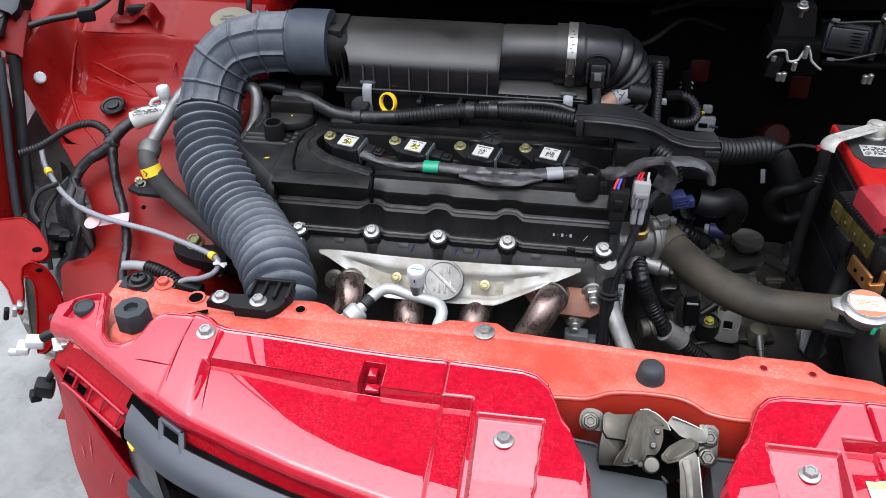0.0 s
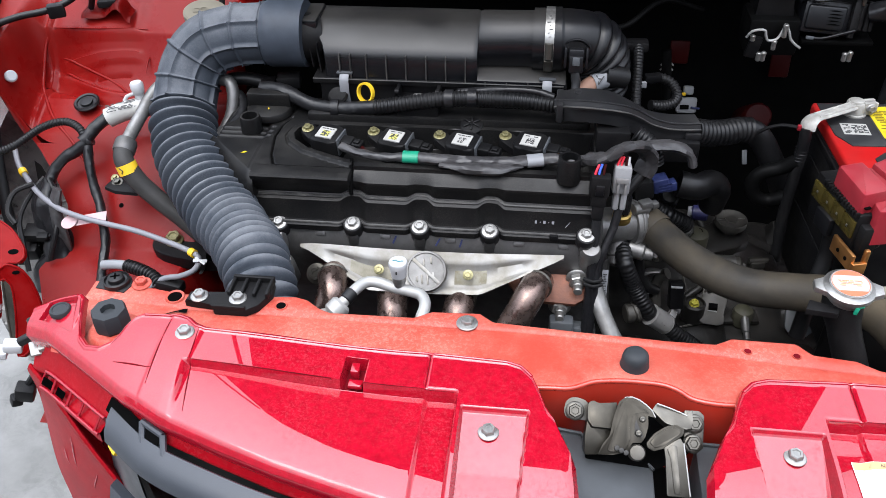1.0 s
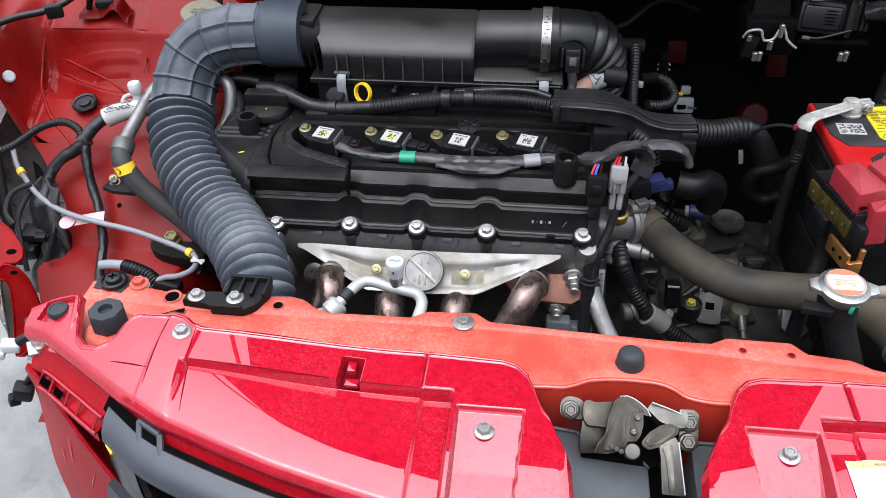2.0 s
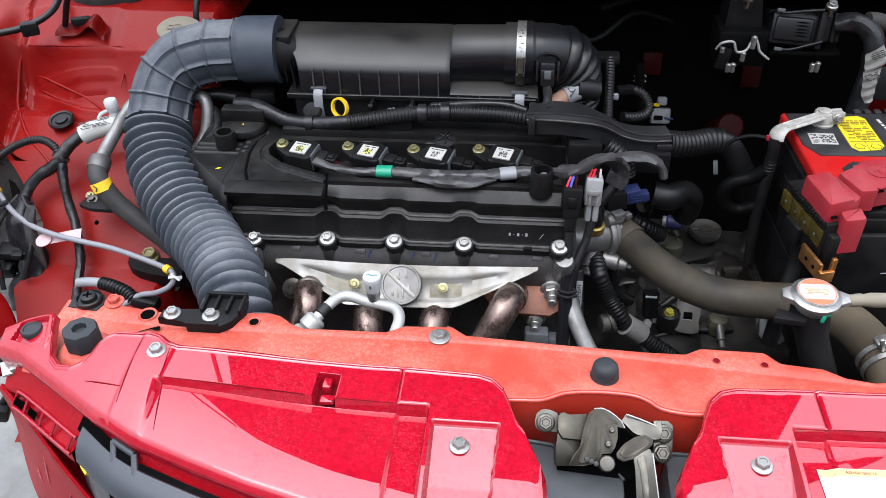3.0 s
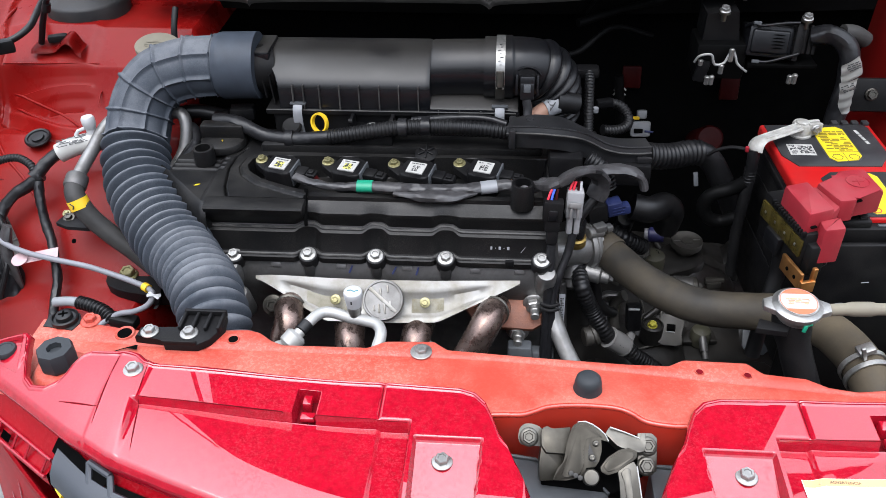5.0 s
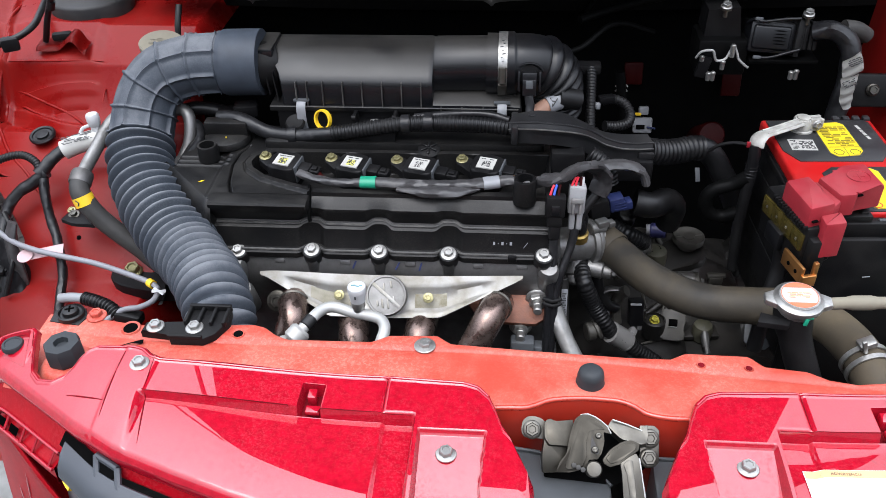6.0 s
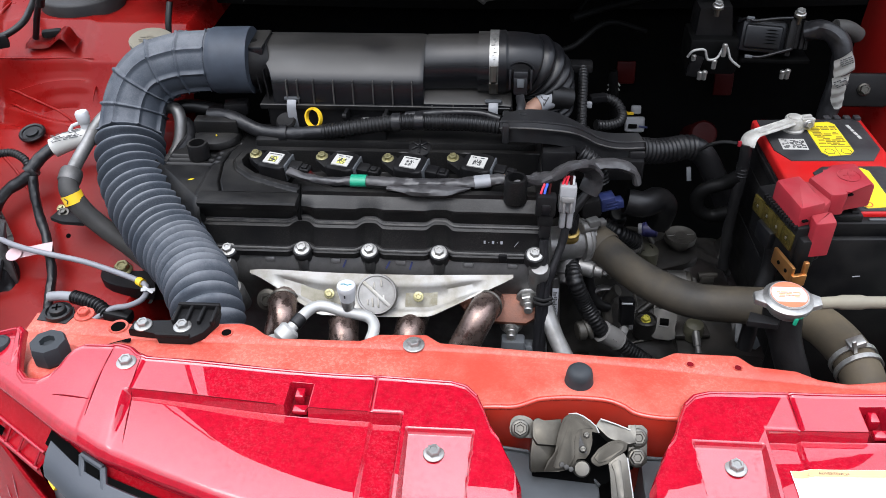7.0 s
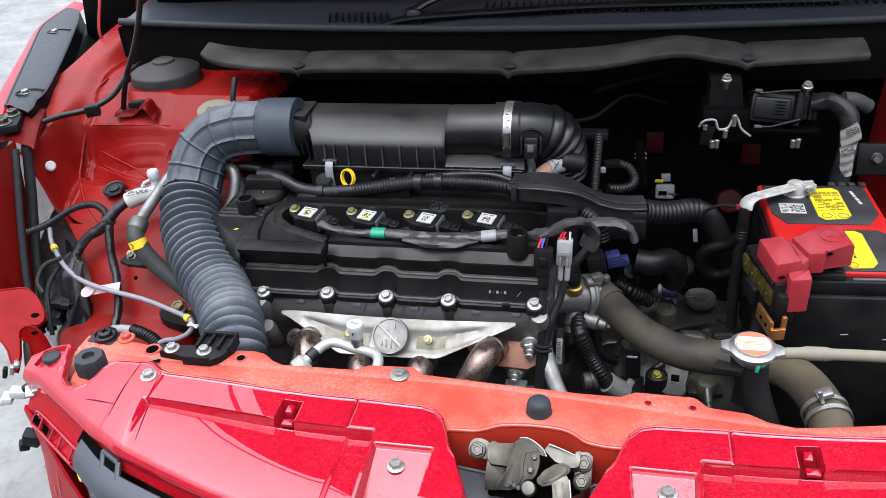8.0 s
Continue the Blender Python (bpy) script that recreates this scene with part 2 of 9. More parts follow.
WHITE = material("white_plastic", (0.42, 0.425, 0.43), 0.4, vary=0.04)
PAPER = material("white_paper_label", (0.36, 0.353, 0.33), 0.5, vary=0.05)
CARD = material("bright_white_label", (0.74, 0.73, 0.71), 0.45, vary=0.03)
# dark red carrying the shade of folds, small holes and pockets
FOLD_SHADE = material("shaded_red_fold", (0.12, 0.004, 0.008), 0.7, vary=0.2, spec=0.05)
INK = material("dark_ink", (0.03, 0.03, 0.03), 0.6)
ORANGE = material("orange_print", (0.70, 0.30, 0.16), 0.5, vary=0.05)
CAP_RED = material("red_orange_print", (0.62, 0.13, 0.06), 0.5, vary=0.06)
WORN_TAPE = material("worn_grey_cloth_tape", (0.030, 0.029, 0.030), 0.34, vary=0.35, scale=160, bump=0.6, bump_scale=140, dust=(0.095, 0.090, 0.088), dust_amount=0.6, spec=0.45)
YELLOW = material("yellow_label", (0.62, 0.47, 0.012), 0.45, vary=0.06)
YELLOW_CLIP = material("yellow_plastic", (0.72, 0.46, 0.02), 0.4, vary=0.04)
CLIP_GREY = material("warm_grey_plastic_clip", (0.17, 0.165, 0.160), 0.45, vary=0.08, spec=0.3)
PLUG_GREY = material("pale_grey_connector_plastic", (0.26, 0.26, 0.265), 0.42, vary=0.06, dust=(0.17, 0.165, 0.16), dust_amount=0.5, dust_scale=60)
TEAL = material("teal_print", (0.03, 0.20, 0.24), 0.5, vary=0.1)
CODE_YELLOW = material("yellow_green_print", (0.45, 0.43, 0.10), 0.5, vary=0.1)
GREEN = material("green_tape", (0.006, 0.22, 0.125), 0.45, vary=0.08)
BLUE = material("blue_plastic", (0.016, 0.024, 0.085), 0.45, vary=0.1)
PURPLE = material("violet_plastic", (0.022, 0.022, 0.085), 0.45, vary=0.1)
GREY = material("light_grey_plastic", (0.20, 0.205, 0.215), 0.5, vary=0.05)
GREY_CABLE = material("grey_cable_sheath", (0.17, 0.17, 0.185), 0.45, vary=0.06)
MID_GREY = material("mid_grey_plastic", (0.063, 0.0675, 0.072), 0.42, vary=0.06, bump=0.05, spec=0.3)
SCUTTLE = material("dull_black_scuttle_plastic", (0.032, 0.036, 0.046), 0.40, vary=0.15, bump=0.08, bump_scale=900, spec=0.36)
RAIL_TRIM = material("satin_blue_black_plastic", (0.020, 0.022, 0.026), 0.42, vary=0.08, bump=0.04, bump_scale=1400, spec=0.28)
GRILLE = material("satin_grey_grille_plastic", (0.030, 0.034, 0.041), 0.38, vary=0.06, bump=0.06, bump_scale=1500)
COWL = material("dusty_black_cowl_plastic", (0.032, 0.030, 0.028), 0.45, vary=0.2, scale=40, bump=0.2, dust=(0.080, 0.075, 0.068), dust_amount=0.6, dust_scale=22, spec=0.3)
PLAIN_WALL = material("weathered_grey_plaster", (0.16, 0.155, 0.145), 0.9, vary=0.2, scale=3, bump=0.4, bump_scale=60)
CHANNEL = material("worn_grey_black_plastic", (0.0145, 0.0145, 0.0155), 0.30, vary=0.2, scale=50, bump=0.08, bump_scale=900, dust=(0.036, 0.034, 0.032), dust_amount=0.5, spec=0.42, dust_toplight=0.6)
TAN = material("tan_dusty_plastic", (0.16, 0.144, 0.108), 0.7, vary=0.1, dust=(0.21, 0.189, 0.14), dust_amount=0.4)
PINK_HOSE = material("faded_brown_rubber", (0.28, 0.154, 0.105), 0.6, vary=0.1)
WIRE_RED = material("red_wire", (0.6, 0.02, 0.04), 0.4)
WIRE_BLUE = material("blue_wire", (0.04, 0.10, 0.5), 0.4)
LABEL_GREY = material("grey_battery_label", (0.020, 0.020, 0.0215), 0.40, vary=0.12, dust=(0.040, 0.038, 0.036), dust_amount=0.4, dust_scale=30, spec=0.3)
STICKER_INK = material("faded_sticker_print", (0.16, 0.12, 0.012), 0.55)
FUSE = material("smoky_amber_fuse_window", (0.045, 0.034, 0.008), 0.2, vary=0.3, scale=90)
CONCRETE = material("grey_concrete", (0.20, 0.20, 0.192), 0.85, vary=0.14, scale=9, bump=0.5, bump_scale=120, dust=(0.115, 0.115, 0.110), dust_amount=0.75, dust_scale=3.2, speck=((0.06, 0.06, 0.058), 0.35, 26, 4))
GLASS_DARK = material("dark_windscreen", (0.01, 0.011, 0.012), 0.08, vary=0.1)


# ---- building helpers ----
def finish(name, bm, mat, smooth=40.0):
    me = bpy.data.meshes.new(name)
    bmesh.ops.recalc_face_normals(bm, faces=bm.faces)
    bm.to_mesh(me)
    bm.free()
    me.materials.append(mat)
    for p in me.polygons:
        p.use_smooth = True
    me.set_sharp_from_angle(angle=radians(smooth))
    return me


def thing(name, label, category, at=(0, 0, 0), group="", kind=""):
    e = new(name)
    e.empty_display_size = 0.02
    e.matrix_basis = Matrix.Translation(at)
    return tagged(e, label, category, group, kind)


def attach(ob, parent):
    ob.parent = parent
    if parent.type == 'EMPTY':
        ob.matrix_parent_inverse = parent.matrix_basis.inverted()
    return ob


def part(name, bm, mat, parent, label="", smooth=40.0):
    """Links a bmesh as one mesh object under a thing or a part."""
    ob = new(name, finish(name, bm, mat, smooth))
    if parent is not None:
        attach(ob, parent)
    return tagged(ob, label)


def solo(name, bm, mat, label, category, group="", kind="", smooth=40.0):
    ob = new(name, finish(name, bm, mat, smooth))
    return tagged(ob, label, category, group, kind)


def V(*a):
    return Vector(a)


def lerp_table(table, x):
    return float(np.interp(x, [a for a, _ in table], [b for _, b in table]))


def sstep(a, b, x):
    t = min(1.0, max(0.0, (x - a) / (b - a)))
    return t * t * (3 - 2 * t)


def box(bm, lo, hi, bevel=0.002, m=None, segments=2):
    lo, hi = Vector(lo), Vector(hi)
    g = bmesh.ops.create_cube(bm, size=1.0)
    vs = g["verts"]
    for v in vs:
        v.co = Vector([lo[i] + (v.co[i] + 0.5) * (hi[i] - lo[i]) for i in range(3)])
    es = list({e for v in vs for e in v.link_edges})
    if bevel > 0:
        b = min(bevel, 0.45 * min(hi - lo))
        r = bmesh.ops.bevel(bm, geom=es, offset=b, segments=segments, affect='EDGES', profile=0.5)
        vs = list({v for f in r["faces"] for v in f.verts} | {v for v in vs if v.is_valid})
    if m is not None:
        bmesh.ops.transform(bm, matrix=m, verts=vs)
    return vs


def boxc(bm, c, size, bevel=0.002, rot=(0, 0, 0), segments=2):
    """A bevelled box of that size, turned by degrees, round c."""
    s = Vector(size) / 2
    return box(bm, -s, s, bevel, pose(*c, *rot), segments)


def prism(bm, outline, z0, z1, m=None, bevel=0.0):
    """An upright prism over a plan outline."""
    a = [bm.verts.new((x, y, z0)) for x, y in outline]
    b = [bm.verts.new((x, y, z1)) for x, y in outline]
    fs = [bm.faces.new(a[::-1]), bm.faces.new(b)]
    k = len(a)
    for i in range(k):
        fs.append(bm.faces.new((a[i], a[(i + 1) % k], b[(i + 1) % k], b[i])))
    vs = a + b
    if bevel:
        es = [e for e in fs[1].edges]
        r = bmesh.ops.bevel(bm, geom=es, offset=bevel, segments=2, affect='EDGES', profile=0.5)
        vs = list({v for f in r["faces"] for v in f.verts} | {v for v in vs if v.is_valid})
    if m is not None:
        bmesh.ops.transform(bm, matrix=m, verts=vs)
    return vs


def lathe(bm, profile, seg=24, m=None):
    """Turns (radius, height) pairs about z; a radius of 0 closes the end."""
    rings = []
    for r, h in profile:
        if r <= 1e-6:
            rings.append([bm.verts.new((0, 0, h))])
        else:
            rings.append([bm.verts.new((r * math.cos(2 * math.pi * i / seg), r * math.sin(2 * math.pi * i / seg), h)) for i in range(seg)])
    for a, b in zip(rings, rings[1:]):
        for i in range(seg):
            j = (i + 1) % seg
            if len(a) == 1 and len(b) > 1:
                bm.faces.new((a[0], b[i], b[j]))
            elif len(b) == 1 and len(a) > 1:
                bm.faces.new((a[i], a[j], b[0]))
            elif len(a) > 1 and len(b) > 1:
                bm.faces.new((a[i], a[j], b[j], b[i]))
    vs = [v for r in rings for v in r]
    if m is not None:
        bmesh.ops.transform(bm, matrix=m, verts=vs)
    return vs


def axis_pose(p, d):
    """The pose whose z axis points along d, at p."""
    return Matrix.Translation(p) @ Vector(d).to_track_quat('Z', 'Y').to_matrix().to_4x4()


def rod(bm, a, b, r, seg=16, r2=None, bevel=0.0):
    a, b = Vector(a), Vector(b)
    h = (b - a).length
    r2 = r if r2 is None else r2
    if bevel:
        prof = [(0, 0), (r - bevel, 0), (r, bevel), (r2, h - bevel), (r2 - bevel, h), (0, h)]
    else:
        prof = [(0, 0), (r, 0), (r2, h), (0, h)]
    return lathe(bm, prof, seg, axis_pose(a, b - a))


def spline(pts, step=0.006):
    """A smooth line through pts, in even steps."""
    p = [Vector(q) for q in pts]
    p = [2 * p[0] - p[1]] + p + [2 * p[-1] - p[-2]]
    fine = []
    for i in range(1, len(p) - 2):
        a, b, c, d = p[i - 1:i + 3]
        k = max(6, int((c - b).length / 0.002))
        for j in range(k):
            t = j / k
            fine.append(0.5 * ((2 * b) + (c - a) * t + (2 * a - 5 * b + 4 * c - d) * t * t + (3 * b - a - 3 * c + d) * t ** 3))
    fine.append(p[-2])
    out, left = [fine[0]], step
    for a, b in zip(fine, fine[1:]):
        seg = (b - a).length
        while seg >= left:
            a = a + (b - a) * (left / seg) if seg > 0 else a
            out.append(a.copy())
            seg = (b - a).length
            left = step
        left -= seg
    if (out[-1] - fine[-1]).length > step * 0.3:
        out.append(fine[-1])
    return out


def tube(bm, pts, radius, seg=14, step=0.006, caps=True, flat=1.0, smooth=True):
    """A tube along pts. radius: a number, or a function of the length so far, the whole length and the angle."""
    line = spline(pts, step) if smooth else [Vector(q) for q in pts]
    total = sum((b - a).length for a, b in zip(line, line[1:]))
    side = None
    rings, s = [], 0.0
    for i, c in enumerate(line):
        d = (line[min(i + 1, len(line) - 1)] - line[max(i - 1, 0)]).normalized()
        if side is None:
            side = d.cross(Vector((0, 0, 1)))
            if side.length < 0.05:
                side = d.cross(Vector((0, 1, 0)))
        side = (side - d * side.dot(d)).normalized()
        up = side.cross(d).normalized()
        ring = []
        for k in range(seg):
            a = 2 * math.pi * k / seg
            r = radius(s, total, a) if callable(radius) else radius
            ring.append(bm.verts.new(c + side * (math.cos(a) * r) + up * (math.sin(a) * r * flat)))
        rings.append(ring)
        if i + 1 < len(line):
            s += (line[i + 1] - c).length
    for a, b in zip(rings, rings[1:]):
        for k in range(seg):
            j = (k + 1) % seg
            bm.faces.new((a[k], a[j], b[j], b[k]))
    if caps:
        bm.faces.new(rings[0][::-1])
        bm.faces.new(rings[-1])
    return rings


def conduit(r, pitch=0.0042, depth=0.0012):
    """Radius of a corrugated sleeve."""
    return lambda s, total, a: r + depth * (0.5 + 0.5 * math.tanh(3 * math.sin(2 * math.pi * s / pitch)))


def ribbed(bm, pts, r, pitch=0.0046, depth=0.0012, seg=14):
    return tube(bm, pts, conduit(r, pitch, depth), seg, step=pitch / 6)


def taped(r, rough=0.12, seed=0.0):
    """Radius of a bundle wrapped in tape."""
    def f(s, total, a):
        n = noise.noise(Vector((s * 60 + seed, math.cos(a) * 1.2, math.sin(a) * 1.2)))
        lap = ((s + a * 0.0025) / 0.011) % 1.0
        return r * (1 + rough * n) + 0.0006 * lap
    return f


def sheet(bm, rows):
    """A sheet over rows of points, each row as long as the next."""
    g = [[bm.verts.new(p) for p in row] for row in rows]
    for a, b in zip(g, g[1:]):
        for i in range(len(a) - 1):
            bm.faces.new((a[i], a[i + 1], b[i + 1], b[i]))
    return g


def solidify(bm, thick):
    r = bmesh.ops.solidify(bm, geom=list(bm.faces), thickness=thick)
    return r


def rounded(pts, n=2):
    """An outline with its corners cut n times."""
    for _ in range(n):
        out = []
        for i, p in enumerate(pts):
            q = pts[(i + 1) % len(pts)]
            out += [(p[0] * .78 + q[0] * .22, p[1] * .78 + q[1] * .22), (p[0] * .22 + q[0] * .78, p[1] * .22 + q[1] * .78)]
        pts = out
    return pts


def soften(pts, d):
    """An outline with its corners rounded over a length d."""
    out = []
    for i, p in enumerate(pts):
        p = Vector((*p, 0))
        a, b = Vector((*pts[i - 1], 0)), Vector((*pts[(i + 1) % len(pts)], 0))
        q = p + (a - p).normalized() * min(d, .4 * (a - p).length)
        r = p + (b - p).normalized() * min(d, .4 * (b - p).length)
        m = (q + 2 * p + r) / 4
        out += [(q.x, q.y), (m.x, m.y), (r.x, r.y)]
    return out


BOLT_MESH = {}


def bolt_mesh(r, mat, washer=1.55, socket=True):
    """A hexagon flange bolt of head radius r on the plane z = 0."""
    key = (round(r, 5), mat.name, washer, socket)
    if key not in BOLT_MESH:
        bm = bmesh.new()
        w = r * washer
        lathe(bm, [(0, 0), (w, 0), (w, r * 0.16), (w * 0.94, r * 0.24), (r * 1.02, r * 0.34), (0, r * 0.36)], 24)
        h = r * 1.0
        ring = []
        for rr, z in ((r, r * 0.3), (r, h * 0.92), (r * 0.88, h * 1.06), (r * 0.6, h * 1.06), (r * 0.5, h * 0.9 if socket else h * 1.06)):
            ring.append([bm.verts.new((rr * math.cos(math.pi / 3 * i + 0.3), rr * math.sin(math.pi / 3 * i + 0.3), z)) for i in range(6)])
        for a, b in zip(ring, ring[1:]):
            for i in range(6):
                bm.faces.new((a[i], a[(i + 1) % 6], b[(i + 1) % 6], b[i]))
        bm.faces.new(ring[-1])
        BOLT_MESH[key] = finish("bolt", bm, mat, 25)
    return BOLT_MESH[key]


def bolt(parent, p, r=0.0075, d=(0, 0, 1), mat=None, name="bolt", label="", washer=1.55, spin=0.0):
    ob = new(name, bolt_mesh(r, mat or STEEL, washer))
    ob.matrix_basis = axis_pose(p, d) @ pose(0, 0, 0, 0, 0, spin)
    attach(ob, parent)
    return tagged(ob, label)


def plate_bars(parent, m, w, h, rows, mat, cover=0.7, seed=1, name="print"):
    """Unreadable print as plain bars on a label of size w x h in the pose m."""
    rnd = random.Random(seed)
    bm = bmesh.new()
    pitch = h / rows
    for i in range(rows):
        x = -w / 2 + rnd.uniform(0, 0.1) * w
        y = h / 2 - (i + 0.5) * pitch
        while x < w / 2 - 0.06 * w:
            k = min(rnd.uniform(0.10, 0.35) * w, w / 2 - x)
            if rnd.random() < cover:
                box(bm, (x, y - pitch * 0.27, 0), (x + k, y + pitch * 0.27, 0.0003), 0)
            x += k + 0.05 * w
    bmesh.ops.transform(bm, matrix=m, verts=bm.verts)
    return part(name, bm, mat, parent)


# ---- setting: ground ----
MID = 0.2285          # the car's middle line
GROUND = 0.02


def build_ground():
    bm = bmesh.new()
    n = 24
    xs = [-400, -60, -12, -6] + [-6 + 12 * i / n for i in range(1, n)] + [6, 12, 60, 400]
    sheet(bm, [[(x, y + 0.5, GROUND + (0.004 * noise.noise(Vector((x * 0.8, y * 0.8, 0))) if abs(x) < 6 and abs(y) < 6 else 0.0)) for x in xs] for y in xs])
    solo("ground", bm, CONCRETE, "light grey dusty concrete yard under the car", "ground", kind="structure")


build_ground()


def build_yard_wall():
    """Unseen plain wall, added behind the camera to close the yard."""
    bm = bmesh.new()
    box(bm, (-9, -3.6, GROUND - .05), (9, -3.4, GROUND + 2.9), .01)
    solo("wall_south", bm, PLAIN_WALL, "plain weathered grey wall, added unseen behind the camera", "wall", kind="structure")


build_yard_wall()


# ---- setting: the car's inner sheet metal ----
def apron_height(x, y):
    """Pressed left inner wing, with its strut tower."""
    z = np.interp(y, [0.60, 0.80, 0.90, 0.96, 1.02, 1.07, 1.6], [0.64, 0.69, 0.715, 0.765, 0.812, 0.836, 0.842])
    # concave face of the strut tower above its diagonal foot
    foot = 1.074 + 0.034 * sstep(-0.43, -0.55, x) + 0.030 * sstep(-0.36, -0.28, x)
    crest = 1.134
    t = min(1.0, max(0.0, (y - foot) / (crest - foot)))
    z += (0.908 - z) * (0.35 * t + 0.65 * t * t) if t > 0 else 0.0
    z += 0.034 * min(1.0, max(0.0, (y - crest) / 0.055))
    span = sstep(-0.545, -0.525, x) * sstep(-0.405, -0.425, x)
    for line, rise in ((1.1120, 0.0045), (1.1205, -0.0050), (1.1290, 0.0050)):
        z += rise * sstep(line, line + 0.0016, y) * span
    z -= 0.0035 * math.exp(-((y - 1.1020) / 0.0016) ** 2) * sstep(-0.482, -0.478, x) * sstep(-0.425, -0.429, x)
    # double bead along the foot
    d = y - foot
    run = sstep(-0.565, -0.545, x) * sstep(-0.385, -0.41, x)
    z += 0.0075 * math.exp(-((d - 0.002) / 0.0055) ** 2) * run
    z -= 0.0050 * math.exp(-((d + 0.013) / 0.0045) ** 2) * run
    # outer wall up to the wing rail, with a crease at its foot
    crease = -0.548 - 0.04 * sstep(1.15, 1.30, y)
    z += 0.0060 * math.exp(-((x - crease) / 0.0035) ** 2) * sstep(1.0, 1.04, y)
    wall = sstep(crease, crease - 0.034, x)
    rail = 0.915 + 0.035 * sstep(1.0, 1.2, y) + 0.03 * sstep(1.2, 1.5, y)
    z += (max(rail, z) - z) * wall
    # inner edge falls into the bay
    inner = -0.285 - 0.03 * sstep(1.0, 0.8, y)
    z -= 0.35 * sstep(inner, inner + 0.07, x)
    return float(z)


def apron_edge(y):
    """Outer edge of the inner wing in front of the wheel arch."""
    return float(np.interp(y, [0.66, 0.80, 0.805, 0.86, 0.90, 0.94, 0.97, 1.00, 1.008, 1.012, 1.04, 1.08], [-0.40, -0.40, -0.46, -0.49, -0.475, -0.475, -0.50, -0.53, -0.54, -0.585, -0.60, -0.66]))


def build_apron():
    ys = list(np.linspace(0.66, 1.04, 95)) + list(np.linspace(1.0415, 1.20, 106)) + list(np.linspace(1.204, 1.50, 75))
    for sgn, label in ((1, "red painted inner wing with strut tower, dusty"), (-1, "red painted inner wing beside the battery")):
        bm = bmesh.new()
        rows = []
        for y in ys:
            e = apron_edge(y)
            far = -0.20 - 0.072 * sstep(0.95, 1.0, y)
            row = [(e + (far - e) * i / 160, y) for i in range(161)]
            rows.append([(x, y, apron_height(x, y)) if sgn > 0 else (2 * MID - x, y, apron_height(x, y) - (0.0 if y > 1.1 else 0.12)) for x, y in row])
        sheet(bm, rows)
        wing = solo("inner_wing", bm, RED_APRON, label, "car body", kind="structure", smooth=32)
        if sgn < 0:
            continue
        # crisp pressed ridges and the sealed flange along the rail
        for r, pts in ((.0026, ((-.576, 1.265), (-.550, 1.155), (-.557, 1.124), (-.555, 1.090), (-.537, 1.059), (-.518, 1.036), (-.484, 1.009), (-.462, .985))),
                       (.0016, ((-.542, 1.135), (-.486, 1.134), (-.404, 1.137))), (.0020, ((-.540, 1.126), (-.500, 1.114), (-.454, 1.098), (-.414, 1.072))),
                       (.0018, ((-.545, 1.120), (-.511, 1.107), (-.459, 1.086), (-.425, 1.069))), (.0014, ((-.404, 1.137), (-.402, 1.117), (-.402, 1.097)))):
            way = spline([V(x, y, 0) for x, y in pts], .006)
            bm = bmesh.new()
            high = [apron_height(p.x, p.y) for p in way]
            high = [sum(high[max(0, i - 4):i + 5]) / len(high[max(0, i - 4):i + 5]) for i in range(len(high))]
            tube(bm, [V(p.x, p.y, z - r * .3) for p, z in zip(way, high)], lambda s, t, a: r * (.25 + .75 * min(1, s / .02, (t - s) / .02 + .01)), 10, smooth=False)
            part("pressed_ridge", bm, RED_APRON, wing)


build_apron()


def build_tower():
    """Red strut tower wall beyond the battery."""
    bm = bmesh.new()
    line = spline([(.668, 1.300, 0), (.672, 1.250, 0), (.688, 1.200, 0), (.72, 1.155, 0), (.78, 1.10, 0), (.90, 1.06, 0)], .01)
    sheet(bm, [[p + V(0, 0, z) + V(.02 * k, .02 * k, 0) for p in line] for k, z in ((1.5, .982), (.6, .980), (.1, .972), (0, .955), (-.2, .90), (-.35, .84), (-.6, .76), (-.9, .66))])
    solo("strut_tower", bm, RED_APRON, "red painted strut tower wall behind the battery", "car body", kind="structure", smooth=50)


build_tower()


def build_bay():
    """Firewall, floor and sides that close the engine bay."""
    # firewall and floor sheets are near-black to paint the bay's deep shade
    bm = bmesh.new()
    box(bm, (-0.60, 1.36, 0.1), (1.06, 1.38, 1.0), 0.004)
    solo("firewall", bm, VOID, "near-black firewall sheet with the bay's shade put into its colour", "car body", kind="structure")
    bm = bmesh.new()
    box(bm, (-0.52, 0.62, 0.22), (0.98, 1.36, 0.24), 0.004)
    solo("undertray", bm, VOID, "near-black sheet below the engine standing in for the shade there", "car body", kind="structure")
    bm = bmesh.new()
    box(bm, (-0.34, 0.640, 0.20), (0.80, 0.655, 0.80), 0.004)
    solo("radiator_core", bm, BLACK, "black radiator behind the front support", "radiator", kind="structure")


build_bay()


# ---- radiator support ----
REAR = [(-0.33, .676), (-.255, .674), (-.188, .667), (-.11, .672), (-.078, .674), (-.066, .671), (-.053, .661), (-.041, .656), (.037, .657), (.052, .666), (.096, .668), (.109, .658),
        (.186, .653), (.265, .649), (.303, .649), (.317, .657), (.371, .656), (.382, .644), (.417, .640), (.433, .631), (.455, .627), (.478, .63), (.56, .645), (.79, .66)]
FRONT = [(-0.33, .60), (-.24, .575), (.0, .575), (.12, .5752), (.154, .5755), (.174, .5756), (.1845, .5793), (.194, .5843), (.2044, .5868), (.221, .5885), (.238, .5885), (.253, .5870),
         (.2644, .5821), (.274, .5745), (.290, .5712), (.309, .5712), (.36, .574), (.70, .575), (.79, .60)]


